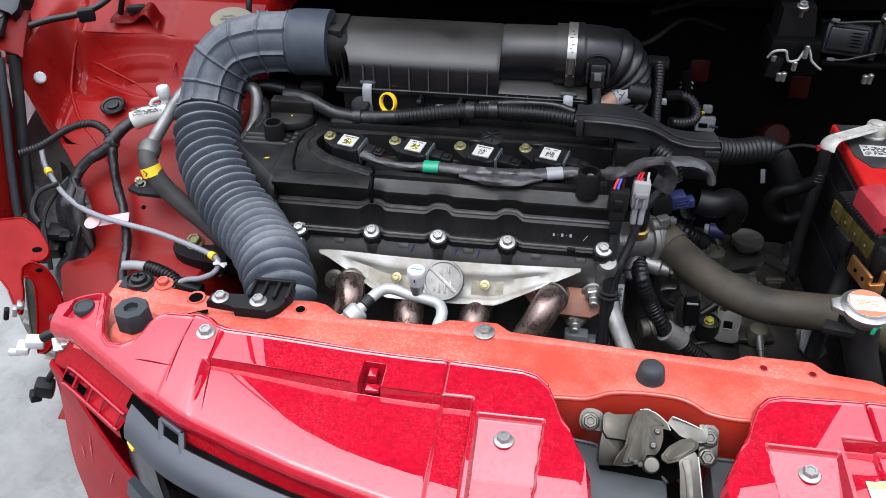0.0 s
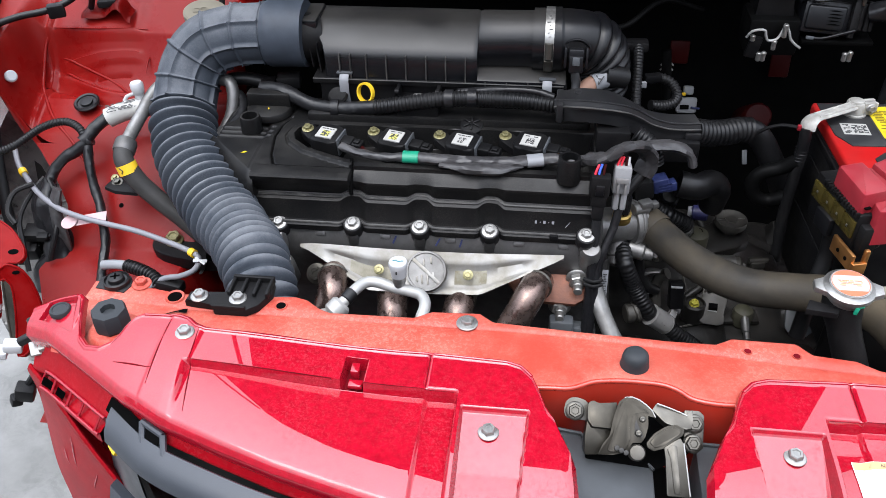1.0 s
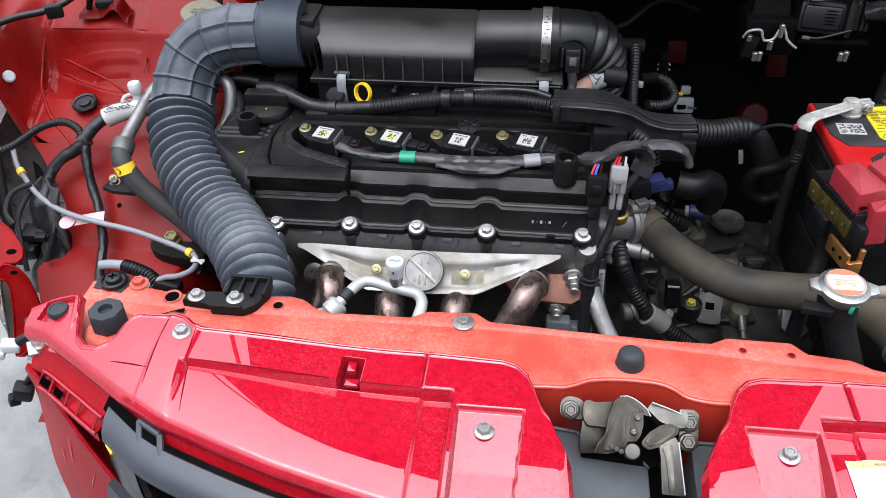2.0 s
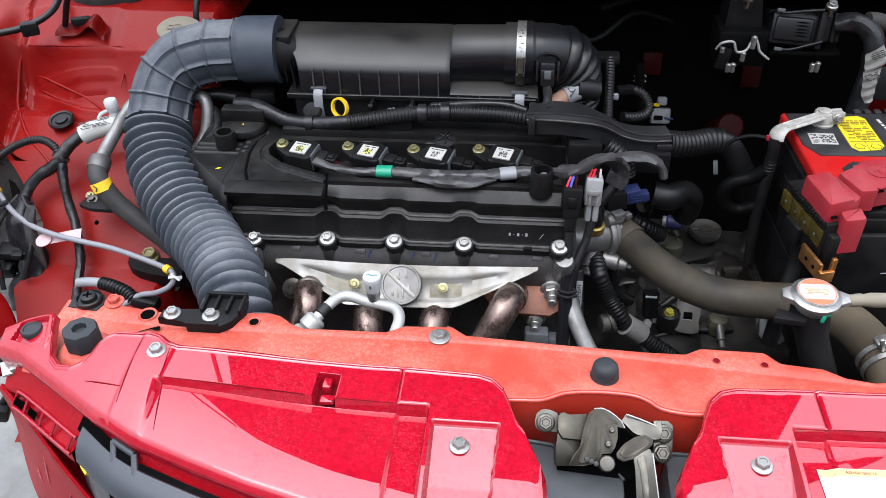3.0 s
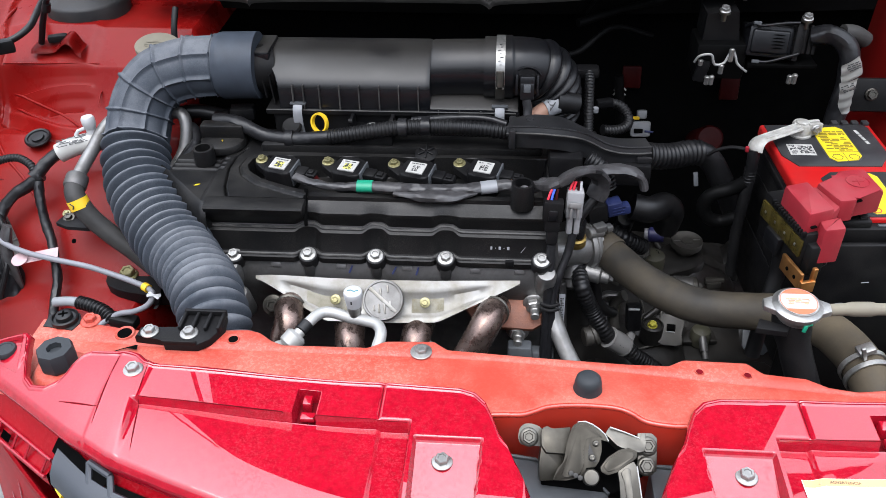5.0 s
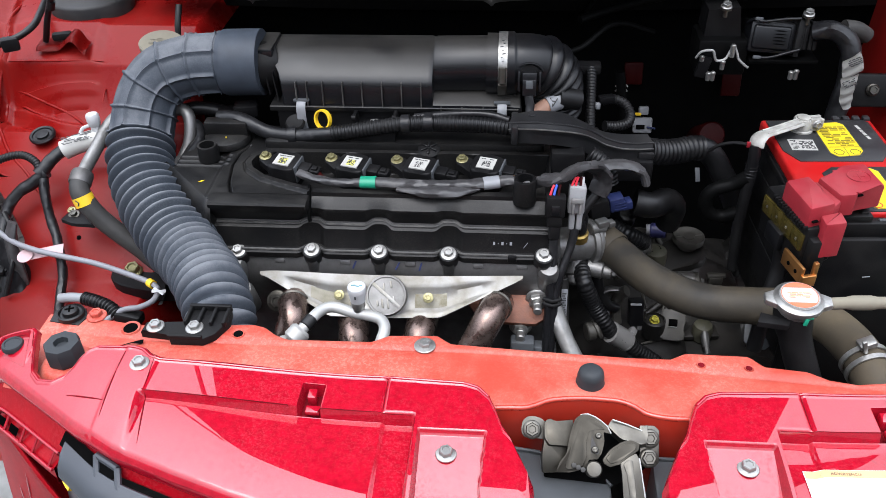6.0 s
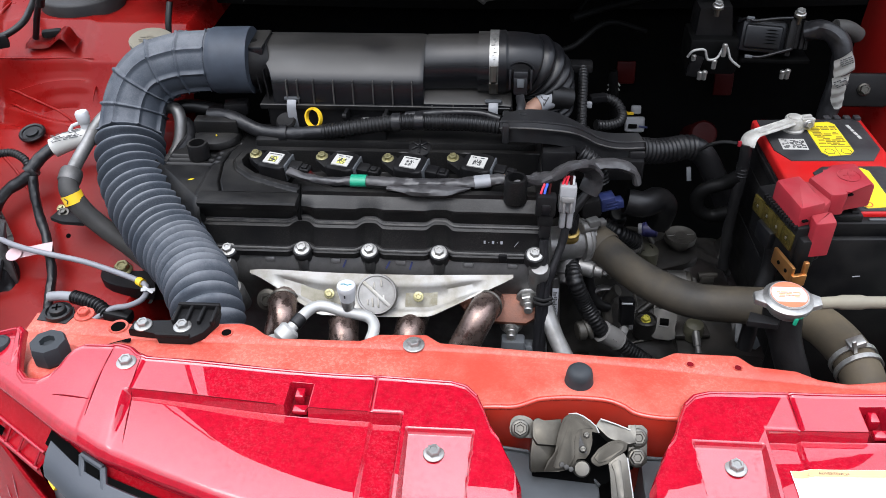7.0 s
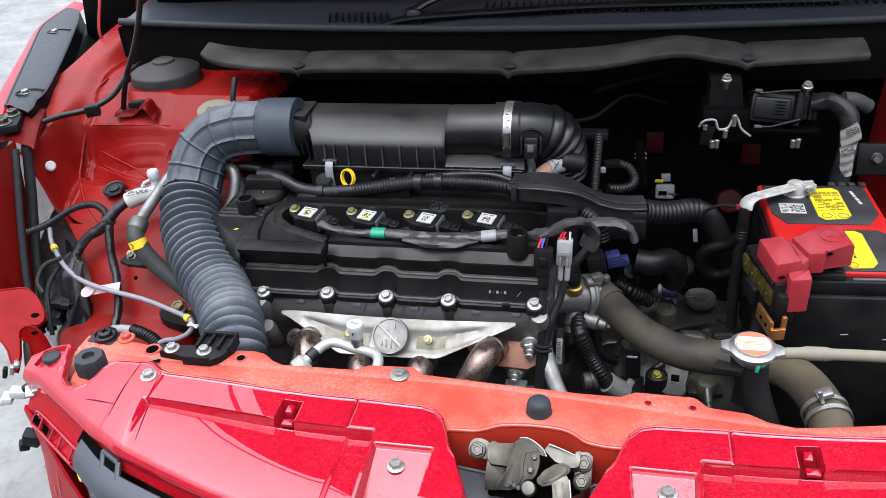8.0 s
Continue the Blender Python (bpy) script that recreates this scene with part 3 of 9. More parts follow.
def support_top(x):
    return 0.862 + 0.004 * sstep(-0.16, -0.24, x)


def crown(x):
    """How far the middle of the support is arched up, 0 to 1."""
    return sstep(0.10, 0.17, x) * sstep(0.36, 0.30, x)


def build_support():
    th = thing("radiator_support", "orange-red painted steel radiator support crossmember with dusty scratches", "car body panel", (MID, 0.62, 0.78))
    bm = bmesh.new()
    xs = np.linspace(-0.274, 0.79, 320)
    rows = []

    def row(f):
        rows.append([f(float(x)) for x in xs])
    R = lambda x: lerp_table(REAR, x)
    edge = [(p.x, p.y) for p in spline([V(x, y, 0) for x, y in FRONT], .003)]
    F = lambda x: lerp_table(edge, x)
    row(lambda x: (x, R(x) - 0.002, support_top(x) - 0.05))
    row(lambda x: (x, R(x) + 0.0005, support_top(x) - 0.005))
    row(lambda x: (x, R(x) - 0.0008, support_top(x) - 0.0012))
    row(lambda x: (x, R(x) - 0.003, support_top(x)))
    seam = lambda x: min(R(x) - 0.006, 0.6475 - 0.028 * sstep(0.10, 0.55, x))
    row(lambda x: (x, seam(x) + 0.0022, support_top(x)))
    row(lambda x: (x, seam(x), support_top(x) - 0.0018))
    row(lambda x: (x, seam(x) - 0.0024, support_top(x) - 0.0006))
    up = lambda x: support_top(x) + 0.009 * crown(x)
    for k in (0.25, 0.5, 0.75):
        row(lambda x: (x, seam(x) + (F(x) + 0.006 - seam(x)) * k, support_top(x) + (up(x) - support_top(x)) * sstep(0, 1, k) + 0.0015 * math.sin(k * math.pi)))
    row(lambda x: (x, F(x) + 0.006, up(x)))
    row(lambda x: (x, F(x) + 0.0032, up(x) - 0.0004))
    row(lambda x: (x, F(x) + 0.0008, up(x) - 0.0022))
    sheet(bm, rows)
    part("crossmember", bm, RED_DULL, th)
    # front face in a darker red than the top
    bm = bmesh.new()
    xs = xs[xs > -.232]
    rows = [rows[-1][-len(xs):]]
    row(lambda x: (x, F(x) - 0.001, up(x) - 0.010))
    row(lambda x: (x, F(x) - 0.003, up(x) - 0.030))
    row(lambda x: (x, F(x) + 0.002, up(x) - 0.10))
    sheet(bm, rows)
    part("front_face", bm, RED_FACE, th)
    bm = bmesh.new()
    tube(bm, [(float(x), F(float(x)) + .0022, up(float(x)) - .0020) for x in np.linspace(.10, .36, 160)], .0022, 10, smooth=False)
    part("rolled_edge", bm, RED_EDGE, th, "glossy rolled edge")
    # holes with their rims
    for x, y, r in ((-.191, .660, .0068), (-.088, .659, .0045), (-.138, .626, .0045), (.328, .6415, .0029), (.368, .6395, .0029)):
        z = support_top(x)
        bm = bmesh.new()
        lathe(bm, [(r * 1.45, -0.001), (r * 1.3, 0.0012), (r * 1.02, 0.0006), (r * 0.9, -0.0015), (r * 0.88, -0.006)], 24, Matrix.Translation((x, y, z)))
        rim = part("hole_rim", bm, RED_DULL, th)
        bm = bmesh.new()
        lathe(bm, [(0, 0.0002), (r * 0.97, 0.0002), (r * 0.97, -0.004)], 20, Matrix.Translation((x, y, z + 0.0004)))
        part("hole", bm, VOID if r > .004 else FOLD_SHADE, rim)
    bolt(th, (.086, .652, .8625), .0056, name="bolt", label="zinc plated bolt with a wide washer", washer=1.75)
    bolt(th, (-.228, .672, .866), .0060, mat=RED_DULL, name="bolt", label="painted-over red bolt")
    # raised seat under the adjustable stop
    bm = bmesh.new()
    lathe(bm, [(.034, -.004), (.029, .002), (.024, .010), (.020, .0150), (.018, .0160), (0, .0160)], 40, Matrix.Translation((-.219, .598, .866)))
    part("stop_seat", bm, RED_DULL, th)
    # slot beside the knob
    bm = bmesh.new()
    tube(bm, [(-.196, .632, .8645), (-.182, .640, .8645), (-.172, .642, .8645)], lambda s, t, a: 0.0006 + 0.0022 * sstep(0.6, 0.95, s / t), 10, flat=0.25)
    part("slot", bm, VOID, th)
    return th


build_support()


HEADING = material("pale_orange_print", (0.58, 0.36, 0.17), 0.5, vary=0.05)


# ---- bumper cover ----
BACK = [(-.325, .617), (-.304, .6235), (-.256, .627), (-.2505, .622), (-.2435, .600), (-.2365, .5815), (-.2270, .5725), (-.2135, .5705), (-.2035, .5760), (-.1995, .5850), (-.1975, .5950), (-.1935, .6035),
        (-.188, .6075), (-.156, .6090), (-.147, .6065), (-.1375, .5990), (-.129, .5980), (-.10, .5990), (.061, .602), (.125, .599), (.137, .595), (.146, .585), (.152, .57), (.158, .552), (.2, .50)]
LIP = [(-.33, .607), (-.276, .582), (-.23, .553), (-.181, .522), (-.141, .502), (-.09, .486), (-.043, .473), (.05, .453), (.12, .444), (.25, .438)]


def cover_height(x, y):
    lip, rear = lerp_table(LIP, x), lerp_table(BACK, x)
    z = 0.8985 - 0.0190 * sstep(-0.20, 0.06, x)
    z -= 0.016 * sstep(-0.26, -0.33, x)
    z -= 0.0018 * math.exp(-((x - 0.0615) / 0.0012) ** 2) * sstep(0.557, 0.560, y)
    d = y - lip
    step = 0.5565
    left = -0.136 + 0.10 * max(0.0, 0.556 - y) * 0.6
    pan = sstep(step + 0.0008, step - 0.0022, y) * sstep(left - 0.001, left + 0.0055, x) * sstep(0.0885, 0.0855, x) * min(1.0, max(0.0, d / 0.085))
    z -= 0.0095 * pan
    # notch that frames the recessed pan's corner
    z -= 0.003 * sstep(0.603 - 0.044, 0.603 - 0.047, y) * sstep(0.060, 0.064, x) * sstep(0.0885, 0.0855, x)
    # shallow raised strip beside the first bolt
    z += 0.0010 * sstep(-0.1625, -0.1605, x) * sstep(-0.1300, -0.1330, x) * sstep(0.51, 0.53, y)
    # pad round the second bolt
    pad = sstep(0.0915, 0.0935, x) * sstep(0.146 - 0.2 * (0.545 - y) * 0.3, 0.1435 - 0.06 * (0.545 - y), x) * sstep(0.5435, 0.5405, y)
    z -= (0.0050 + 0.23 * min(0.050, max(0.0, 0.5425 - y))) * pad
    # pocket of the hook
    z -= 0.015 * sstep(-0.0075, -0.006, x) * sstep(0.0115, 0.010, x) * sstep(0.5545, 0.556, y) * sstep(0.5825, 0.581, y)
    # corner tab
    tab = sstep(0.6195, 0.6175, y) * sstep(-0.2575 + 0.27 * (0.6225 - y), -0.2600 + 0.27 * (0.6225 - y), x) * sstep(0.0, 0.0022, y - 0.5815 + 0.47 * (x + 0.2485)) * sstep(0.0, 0.0022, x + 0.2905 - 0.25 * (y - 0.600))
    z -= 0.0060 * tab
    z += 0.0012 * sstep(-0.270, -0.256, x) * sstep(-0.2455, -0.2470, x) * sstep(0.582, 0.590, y) * (1 - tab)
    # rolled edges
    e = rear - y
    if e < 0.006:
        z -= 0.0075 * (1 - e / 0.006) ** 2
    elif e < 0.010:
        z += 0.0010 * math.sin((e - 0.006) / 0.004 * math.pi)
    if d < 0.072:
        z -= 2.1 * (0.072 - d) ** 2
    if d < 0.008:
        z -= 0.006 * (1 - d / 0.008) ** 2
    z -= 0.030 * max(0.0, -0.06 - x) ** 1.4
    return z


def cover_panel(sign, th):
    bm = bmesh.new()
    # lines along the folds, so that every step stays crisp
    ys = sorted(list(np.linspace(.436, .634, 120)) + list(np.linspace(.5805, .6255, 36)) + [.4835, .487, .5402, .5437, .5525, .5545, .5558, .5572, .5582, .5808, .5828])
    xs = sorted(list(np.linspace(-.303, .150, 380)) + list(np.linspace(-.2995, -.2455, 60)) + [-.0078, -.0058, .0098, .0118, .0600, .0642, .0853, .0887, .0913, .0937, .1433, .1462])
    tail = [k / 8 for k in range(1, 9)]
    rows = []
    n = len(ys)
    for j, yy in enumerate(ys):
        row = []
        for i in range(len(xs) + len(tail)):
            if i < len(xs):
                x = xs[i]
                right = 9.0
            else:
                v0 = j / (n - 1)
                right = .157 + .030 * (1 - v0) ** .7
                x = .150 + (right - .150) * tail[i - len(xs)]
            a, b = lerp_table(LIP, x), lerp_table(BACK, x)
            lo = a + .00018 * j
            hi = b - .00018 * (n - 1 - j)
            y = min(max(yy, lo), hi) if lo < hi else a + (b - a) * j / (n - 1)
            z = cover_height(x, y)
            e = right - x
            if e < .006:
                z -= .010 * (1 - e / .006) ** 2
            row.append((x if sign > 0 else 2 * MID - x, y, z))
        rows.append(row)
    rows.insert(0, [(x, y + .004, z - .016) for x, y, z in rows[0]])
    sheet(bm, rows)
    return part("top_panel", bm, RED_GLOSS, th, "glossy red top panel with stamped recesses", smooth=50)


CORNER = [V(-.285, .594, .845), V(-.244, .575, .845), V(-.209, .560, .835), V(-.250, .567, .77), V(-.297, .599, .81),
          V(-.309, .590, .835), V(-.286, .574, .82), V(-.241, .541, .785), V(-.202, .518, .745), V(-.180, .504, .72),
          V(-.327, .607, .80), V(-.350, .623, .73), V(-.350, .607, .66), V(-.347, .600, .60), V(-.345, .592, .55)]


def build_bumper():
    th = thing("bumper_cover", "glossy red plastic bumper cover, dusty and partly unclipped, with grey grille", "bumper", (MID, 0.5, 0.5))
    left = cover_panel(1, th)
    right = cover_panel(-1, th)
    for x, y, z in ((-.145, .584, .8955), (.115, .526, .8702), (.342, .526, .8702), (2 * MID + .145, .584, .8955)):
        bolt(th, (x, y, z), .0056, label="bright zinc plated hexagon bolt", washer=1.5, spin=20 * x)
    # dark red lines that paint the shade in the panels' folds
    for sgn, panel in ((1, left), (-1, right)):
        def crease(ends, r=.00055):
            bm = bmesh.new()
            (x0, y0), (x1, y1) = ends
            pts = [(x0 + (x1 - x0) * i / 24, y0 + (y1 - y0) * i / 24) for i in range(25)]
            tube(bm, [(x if sgn > 0 else 2 * MID - x, y, cover_height(x, y) + .0001) for x, y in pts], lambda s, t, a: r * (.3 + .7 * math.sin(math.pi * min(.98, s / t + .02))), 6, smooth=False)
            part("fold", bm, FOLD_SHADE, panel)
        # rounded bead along the panel's back edge
        bm = bmesh.new()
        run = [(x, lerp_table(BACK, x) - .0075) for x in np.linspace(-.186, .146, 120)]
        tube(bm, [(x if sgn > 0 else 2 * MID - x, y, cover_height(x, y) + .0001) for x, y in run], .0012, 8, smooth=False)
        part("edge_bead", bm, RED_GLOSS, panel)
        crease(((-.286, .6182), (-.262, .6182)), .0006)
        crease(((-.2602, .6170), (-.2495, .5850)), .0006)
        crease(((-.2530, .6170), (-.2455, .5960)), .0005)
        crease(((-.2865, .6015), (-.2515, .5845)), .0006)
        crease(((-.2835, .6165), (-.2755, .6010)), .0004)
        crease(((-.1620, .598), (-.1612, .577)), .0006)
        crease(((-.1612, .577), (-.1586, .530)), .0006)
        crease(((-.1943, .5503), (-.1599, .5454)), .0007)
        crease(((-.1354, .5935), (-.1316, .5573)), .0004)
        crease(((-.1310, .5560), (-.1217, .5105)), .0006)
        crease(((-.150, .5975), (.050, .5930)), .0005)
        crease(((.0615, .559), (.0615, .601)), .0006)
        crease(((-.134, .5572), (.0850, .5572)), .0005)
    # round push clips in the corner tabs
    for s in (1, -1):
        bm = bmesh.new()
        x = -.272 if s > 0 else 2 * MID + .272
        lathe(bm, [(.0095, -.001), (.0095, .002), (.0085, .0036), (.0068, .0038), (.0062, .003), (.0, .0028)], 24, Matrix.Translation((x, .6095, .8850)))
        part("push_clip", bm, RUBBER_KNOB, th, "dark round push clip")
    # hooks in the pockets
    for x in (.002, 2 * MID - .002):
        bm = bmesh.new()
        box(bm, (x - .0078, .5575, .8680), (x + .0078, .5805, .8688), 0)
        # pocket shade is put into the floor's dark red
        part("pocket_floor", bm, FOLD_SHADE, th)
        bm = bmesh.new()
        box(bm, (x - .004, .5565, .8720), (x + .008, .5640, .8765), .001)
        box(bm, (x - .004, .5690, .8690), (x + .003, .5790, .8800), .001)
        part("hook", bm, RED_GLOSS, th)
    # warning label on the far panel
    def on_panel(x, y, up):
        return (x, y, cover_height(2 * MID - x, y) + up)
    bm = bmesh.new()
    sheet(bm, [[on_panel(.382 + .088 * i / 12, .477 + .050 * k / 8, .0010) for i in range(13)] for k in range(9)])
    lab = part("warning_label", bm, CARD, th, "white warning label with an orange heading")
    bm = bmesh.new()
    sheet(bm, [[on_panel(.3825 + .087 * i / 12, .5195 + .0070 * k / 2, .0014) for i in range(13)] for k in range(3)])
    part("label_heading", bm, HEADING, lab)
    c = bpy.data.curves.new("heading_text", 'FONT')
    c.body = "ADVERTENCIA"
    c.size = .0034
    c.materials.append(INK)
    txt = new("heading_text", c)
    txt.matrix_basis = Matrix.Translation((.400, .5212, on_panel(.415, .523, .0019)[2]))
    attach(txt, lab)
    bm = bmesh.new()
    prism(bm, [(.3925, .5212), (.3975, .5212), (.3950, .5258)], on_panel(.395, .523, .0016)[2], on_panel(.395, .523, .0020)[2])
    part("triangle", bm, ORANGE, lab)
    # bumper corner: ledge below the panel, slotted strip, rim and outer skin
    A, A2, B, C, D = CORNER[:5]
    rim = spline(CORNER[5:10], .006)
    k = len(rim)

    def even(pts):
        line = spline(pts, 0.002)
        return [line[round(i * (len(line) - 1) / (k - 1))] for i in range(k)]
    bm = bmesh.new()
    top, low = even([A, A2, B]), even([D, D.lerp(C, .5), C])
    back_edge = [p + V(.012, .014, .004) for p in top]
    sheet(bm, [back_edge, top, [a.lerp(b, .5) + V(0, 0, -.0015) for a, b in zip(top, low)], low, [p + V(0, -.001, -.006) for p in low]])
    part("ledge", bm, RED_SATIN, th, smooth=50)
    for w, i0, i1 in ((.42, .20, .98), (.80, .10, .95)):
        bm = bmesh.new()
        tube(bm, [top[i].lerp(low[i], w) for i in range(int(i0 * k), int(i1 * k))], .0016, 8, smooth=False)
        part("ledge_rib", bm, RED_GLOSS, th)
    for w in (.45, .62, .80):
        bm = bmesh.new()
        i = int(w * (k - 1))
        tube(bm, [top[i].lerp(low[i], .42), top[i].lerp(low[i], .80)], .0013, 8, smooth=False)
        part("ledge_web", bm, RED_GLOSS, th)
    n = k * 2 // 3
    strip_in = [even([D, D.lerp(C, .5), C])[min(k - 1, round(i * (k - 1) / (n - 1)))] for i in range(n)] + [C.lerp(C + (rim[-1] - rim[n]), (i + 1) / (k - n)) for i in range(k - n)]
    bm = bmesh.new()
    sheet(bm, [[p + V(0, 0, -.006) for p in strip_in], [a.lerp(b, .30) + V(0, 0, -.008) for a, b in zip(strip_in, rim)], [a.lerp(b, .62) + V(0, 0, -.007) for a, b in zip(strip_in, rim)],
               [a.lerp(b, .80) + V(0, 0, -.001) for a, b in zip(strip_in, rim)], [a.lerp(b, .92) + V(0, 0, .001) for a, b in zip(strip_in, rim)], rim])
    strip = part("slotted_strip", bm, RED_SATIN, th, smooth=40)
    for t0, t1, w0, w1 in ((.10, .17, .25, .5), (.20, .27, .28, .5), (.30, .40, .12, .24)):
        bm = bmesh.new()
        i0, i1 = int(t0 * k), int(t1 * k)
        sheet(bm, [[strip_in[i].lerp(rim[i], w) + V(0, 0, -.0062) for i in (i0, i1)] for w in (w0, w1)])
        part("slot", bm, VOID, strip)
    for t0, t1, w0, w1 in ((.06, .30, -.02, .16), (.42, .62, -.02, .36)):
        bm = bmesh.new()
        i0, i1 = int(t0 * k), int(t1 * k)
        q = [strip_in[i0].lerp(rim[i0], w0), strip_in[i1].lerp(rim[i1], w0), strip_in[i1].lerp(rim[i1], w1), strip_in[i0].lerp(rim[i0], w1)]
        for i in range(4):
            a, b = q[i], q[(i + 1) % 4]
            sheet(bm, [[a + V(0, 0, -.006), b + V(0, 0, -.006)], [a + V(0, 0, .007), b + V(0, 0, .007)]])
        solidify(bm, .0016)
        part("slot_frame", bm, RED_SATIN, strip)
    skin = even(CORNER[10:15])
    bm = bmesh.new()
    sheet(bm, [rim, [p + V(-.001, -.002, -.003) for p in rim]] + [[a.lerp(b, w) + V(-.030, -.034, .012) * (math.sin(math.pi * w) * .08) for a, b in zip(rim, skin)] for w in (.05, .2, .4, .6, .8)] +
          [skin, [p + V(.03, .05, -.04) for p in skin]])
    side = part("corner_skin", bm, RED_SATIN, th, "scuffed red bumper corner", smooth=50)
    for t0, w0, t1, w1 in ((.45, .25, .62, .50), (.66, .20, .74, .42), (.50, .55, .60, .62)):
        bm = bmesh.new()
        pts = []
        for s in (0, .35, .7, 1):
            i, w = int((t0 + (t1 - t0) * s) * (k - 1)), w0 + (w1 - w0) * s
            pts.append(rim[i].lerp(skin[i], w) + V(-.030, -.034, .012) * (math.sin(math.pi * w) * .08) + V(-.0004, -.0004, .0002) + V(.0015, .001, 0) * math.sin(9 * s))
        tube(bm, pts, lambda s, t, a: .0005 * math.sin(math.pi * min(.97, s / t + .03)), 6, step=.004)
        part("scratch", bm, SCRATCH, side)
    # inner flange under the panel's front edge
    bm = bmesh.new()
    xs = np.linspace(-.300, .17, 90)
    lip3 = [V(x, lerp_table(LIP, x) + .004, cover_height(x, lerp_table(LIP, x)) - .015) for x in xs]

    def below(dx, dy, dz):
        """The line of the lip moved down and out; less so beside the grille."""
        return [p + V(dx, dy, dz) * (.35 + .65 * sstep(-.150, -.205, p.x)) for p in lip3]
    sheet(bm, [lip3, below(-.001, -.002, -.005), below(-.004, -.008, -.016), below(-.005, -.010, -.019), below(-.0055, -.009, -.026)])
    part("inner_flange", bm, RED_SATIN, th, smooth=50)
    end = [i for i, x in enumerate(xs) if -.282 < x < -.198]
    inner, outer = below(-.005, -.0105, -.019), below(-.012, -.017, -.033)
    bm = bmesh.new()
    sheet(bm, [[below(-.006, -.009, -.027)[i] for i in end], [outer[i] + V(0, .002, -.001) for i in end], [outer[i] + V(0, .001, -.012) for i in end]])
    rail = part("clip_rail", bm, RED_SATIN, th)
    for line in (inner, outer):
        bm = bmesh.new()
        tube(bm, [line[i] for i in end], .0014, 8, smooth=False)
        part("rail_rib", bm, RED_GLOSS, rail)
    for w in (.0, .24, .52, .70, .99):
        i = end[int(w * (len(end) - 1))]
        bm = bmesh.new()
        tube(bm, [inner[i], outer[i]], .0013, 8, smooth=False)
        part("rail_web", bm, RED_GLOSS, rail)
    for a, b in ((.04, .20), (.28, .46)):
        bm = bmesh.new()
        run = [end[int(w * (len(end) - 1))] for w in (a, (a + b) / 2, b)]
        sheet(bm, [[inner[i].lerp(outer[i], .30) + V(0, -.001, .0005) for i in run], [inner[i].lerp(outer[i], .78) + V(0, -.001, .0005) for i in run]])
        solidify(bm, .001)
        part("slot", bm, VOID, rail)
    # grille: upper bar, dark body, slats
    g1 = spline([(-.194, .530, .858), (-.15, .500, .858), (-.10, .480, .858), (-.03, .459, .857), (.06, .441, .856), (MID, .428, .856),
                 (.40, .441, .856), (.49, .459, .857), (.56, .480, .858), (.61, .500, .858), (.652, .530, .858)], 0.01)
    bar = [[p for p in g1], [p + V(0, -.003, .004) for p in g1], [p + V(0, -.013, .002) for p in g1], [p + V(0, -.022, -.004) for p in g1],
           [p + V(0, -.0255, -.012) for p in g1], [p + V(0, -.020, -.020) for p in g1]]
    bm = bmesh.new()
    sheet(bm, bar)
    gr = part("grille", bm, GRILLE, th, "satin dark grey grille surround")
    for dz, dy in ((-.055, -.030), (-.085, -.034), (-.115, -.036), (-.145, -.036)):
        bm = bmesh.new()
        sheet(bm, [[p + V(0, dy, dz) for p in g1], [p + V(0, dy - .010, dz + .004) for p in g1], [p + V(0, dy - .016, dz - .004) for p in g1], [p + V(0, dy - .004, dz - .012) for p in g1]])
        part("slat", bm, GRILLE, gr)
    bm = bmesh.new()
    sheet(bm, [[p + V(0, .004, -.016) for p in g1], [p + V(0, .002, -.30) for p in g1]])
    part("grille_back", bm, BLACK, gr)
    bm = bmesh.new()
    sheet(bm, [[p + V(0, .002, -.20) for p in g1], [p + V(0, -.06, -.26) for p in g1], [p + V(0, -.06, -.62) for p in g1]])
    part("lower_skin", bm, RED_GLOSS, th)
    # end plate of the grille and its mounting loop
    bm = bmesh.new()
    sheet(bm, [[(-.205, .528, .848), (-.172, .500, .842), (-.15, .470, .835)], [(-.232, .545, .75), (-.19, .50, .74), (-.15, .47, .735)], [(-.245, .55, .60), (-.19, .50, .60), (-.15, .47, .60)]])
    part("end_plate", bm, GRILLE, gr)
    bm = bmesh.new()
    q = [(-.160, .512, .866), (-.138, .500, .866), (-.133, .484, .858), (-.155, .495, .858)]
    for i in range(4):
        tube(bm, [q[i], q[(i + 1) % 4]], .0028, 8, smooth=False)
    part("mounting_loop", bm, GRILLE, gr)
    # black sheet painting the shade in the gap above the grille's end
    bm = bmesh.new()
    sheet(bm, [[(-.196, .538, .866), (-.165, .515, .866), (-.14, .50, .864)], [(-.20, .527, .858), (-.168, .502, .858), (-.145, .487, .856)]])
    part("gap_shade", bm, VOID, gr)
    bm = bmesh.new()
    tube(bm, [(-.2045, .5255, .836), (-.2010, .5225, .836), (-.1950, .5180, .835), (-.1890, .5120, .834), (-.1835, .5070, .833)], lambda s, t, a: 0.0025 + 0.0055 * sstep(.15, .7, s / t), 10, flat=0.45)
    part("tab", bm, YELLOW_CLIP, th, "yellow plastic tab")
    # metal retainer at the corner
    bm = bmesh.new()
    boxc(bm, (-.294, .598, .850), (.024, .016, .003), .001, (12, 8, 35))
    boxc(bm, (-.288, .594, .854), (.014, .006, .005), .001, (12, 8, 35))
    part("retainer", bm, STEEL, th, "bright metal retainer clip")
    return th


build_bumper()


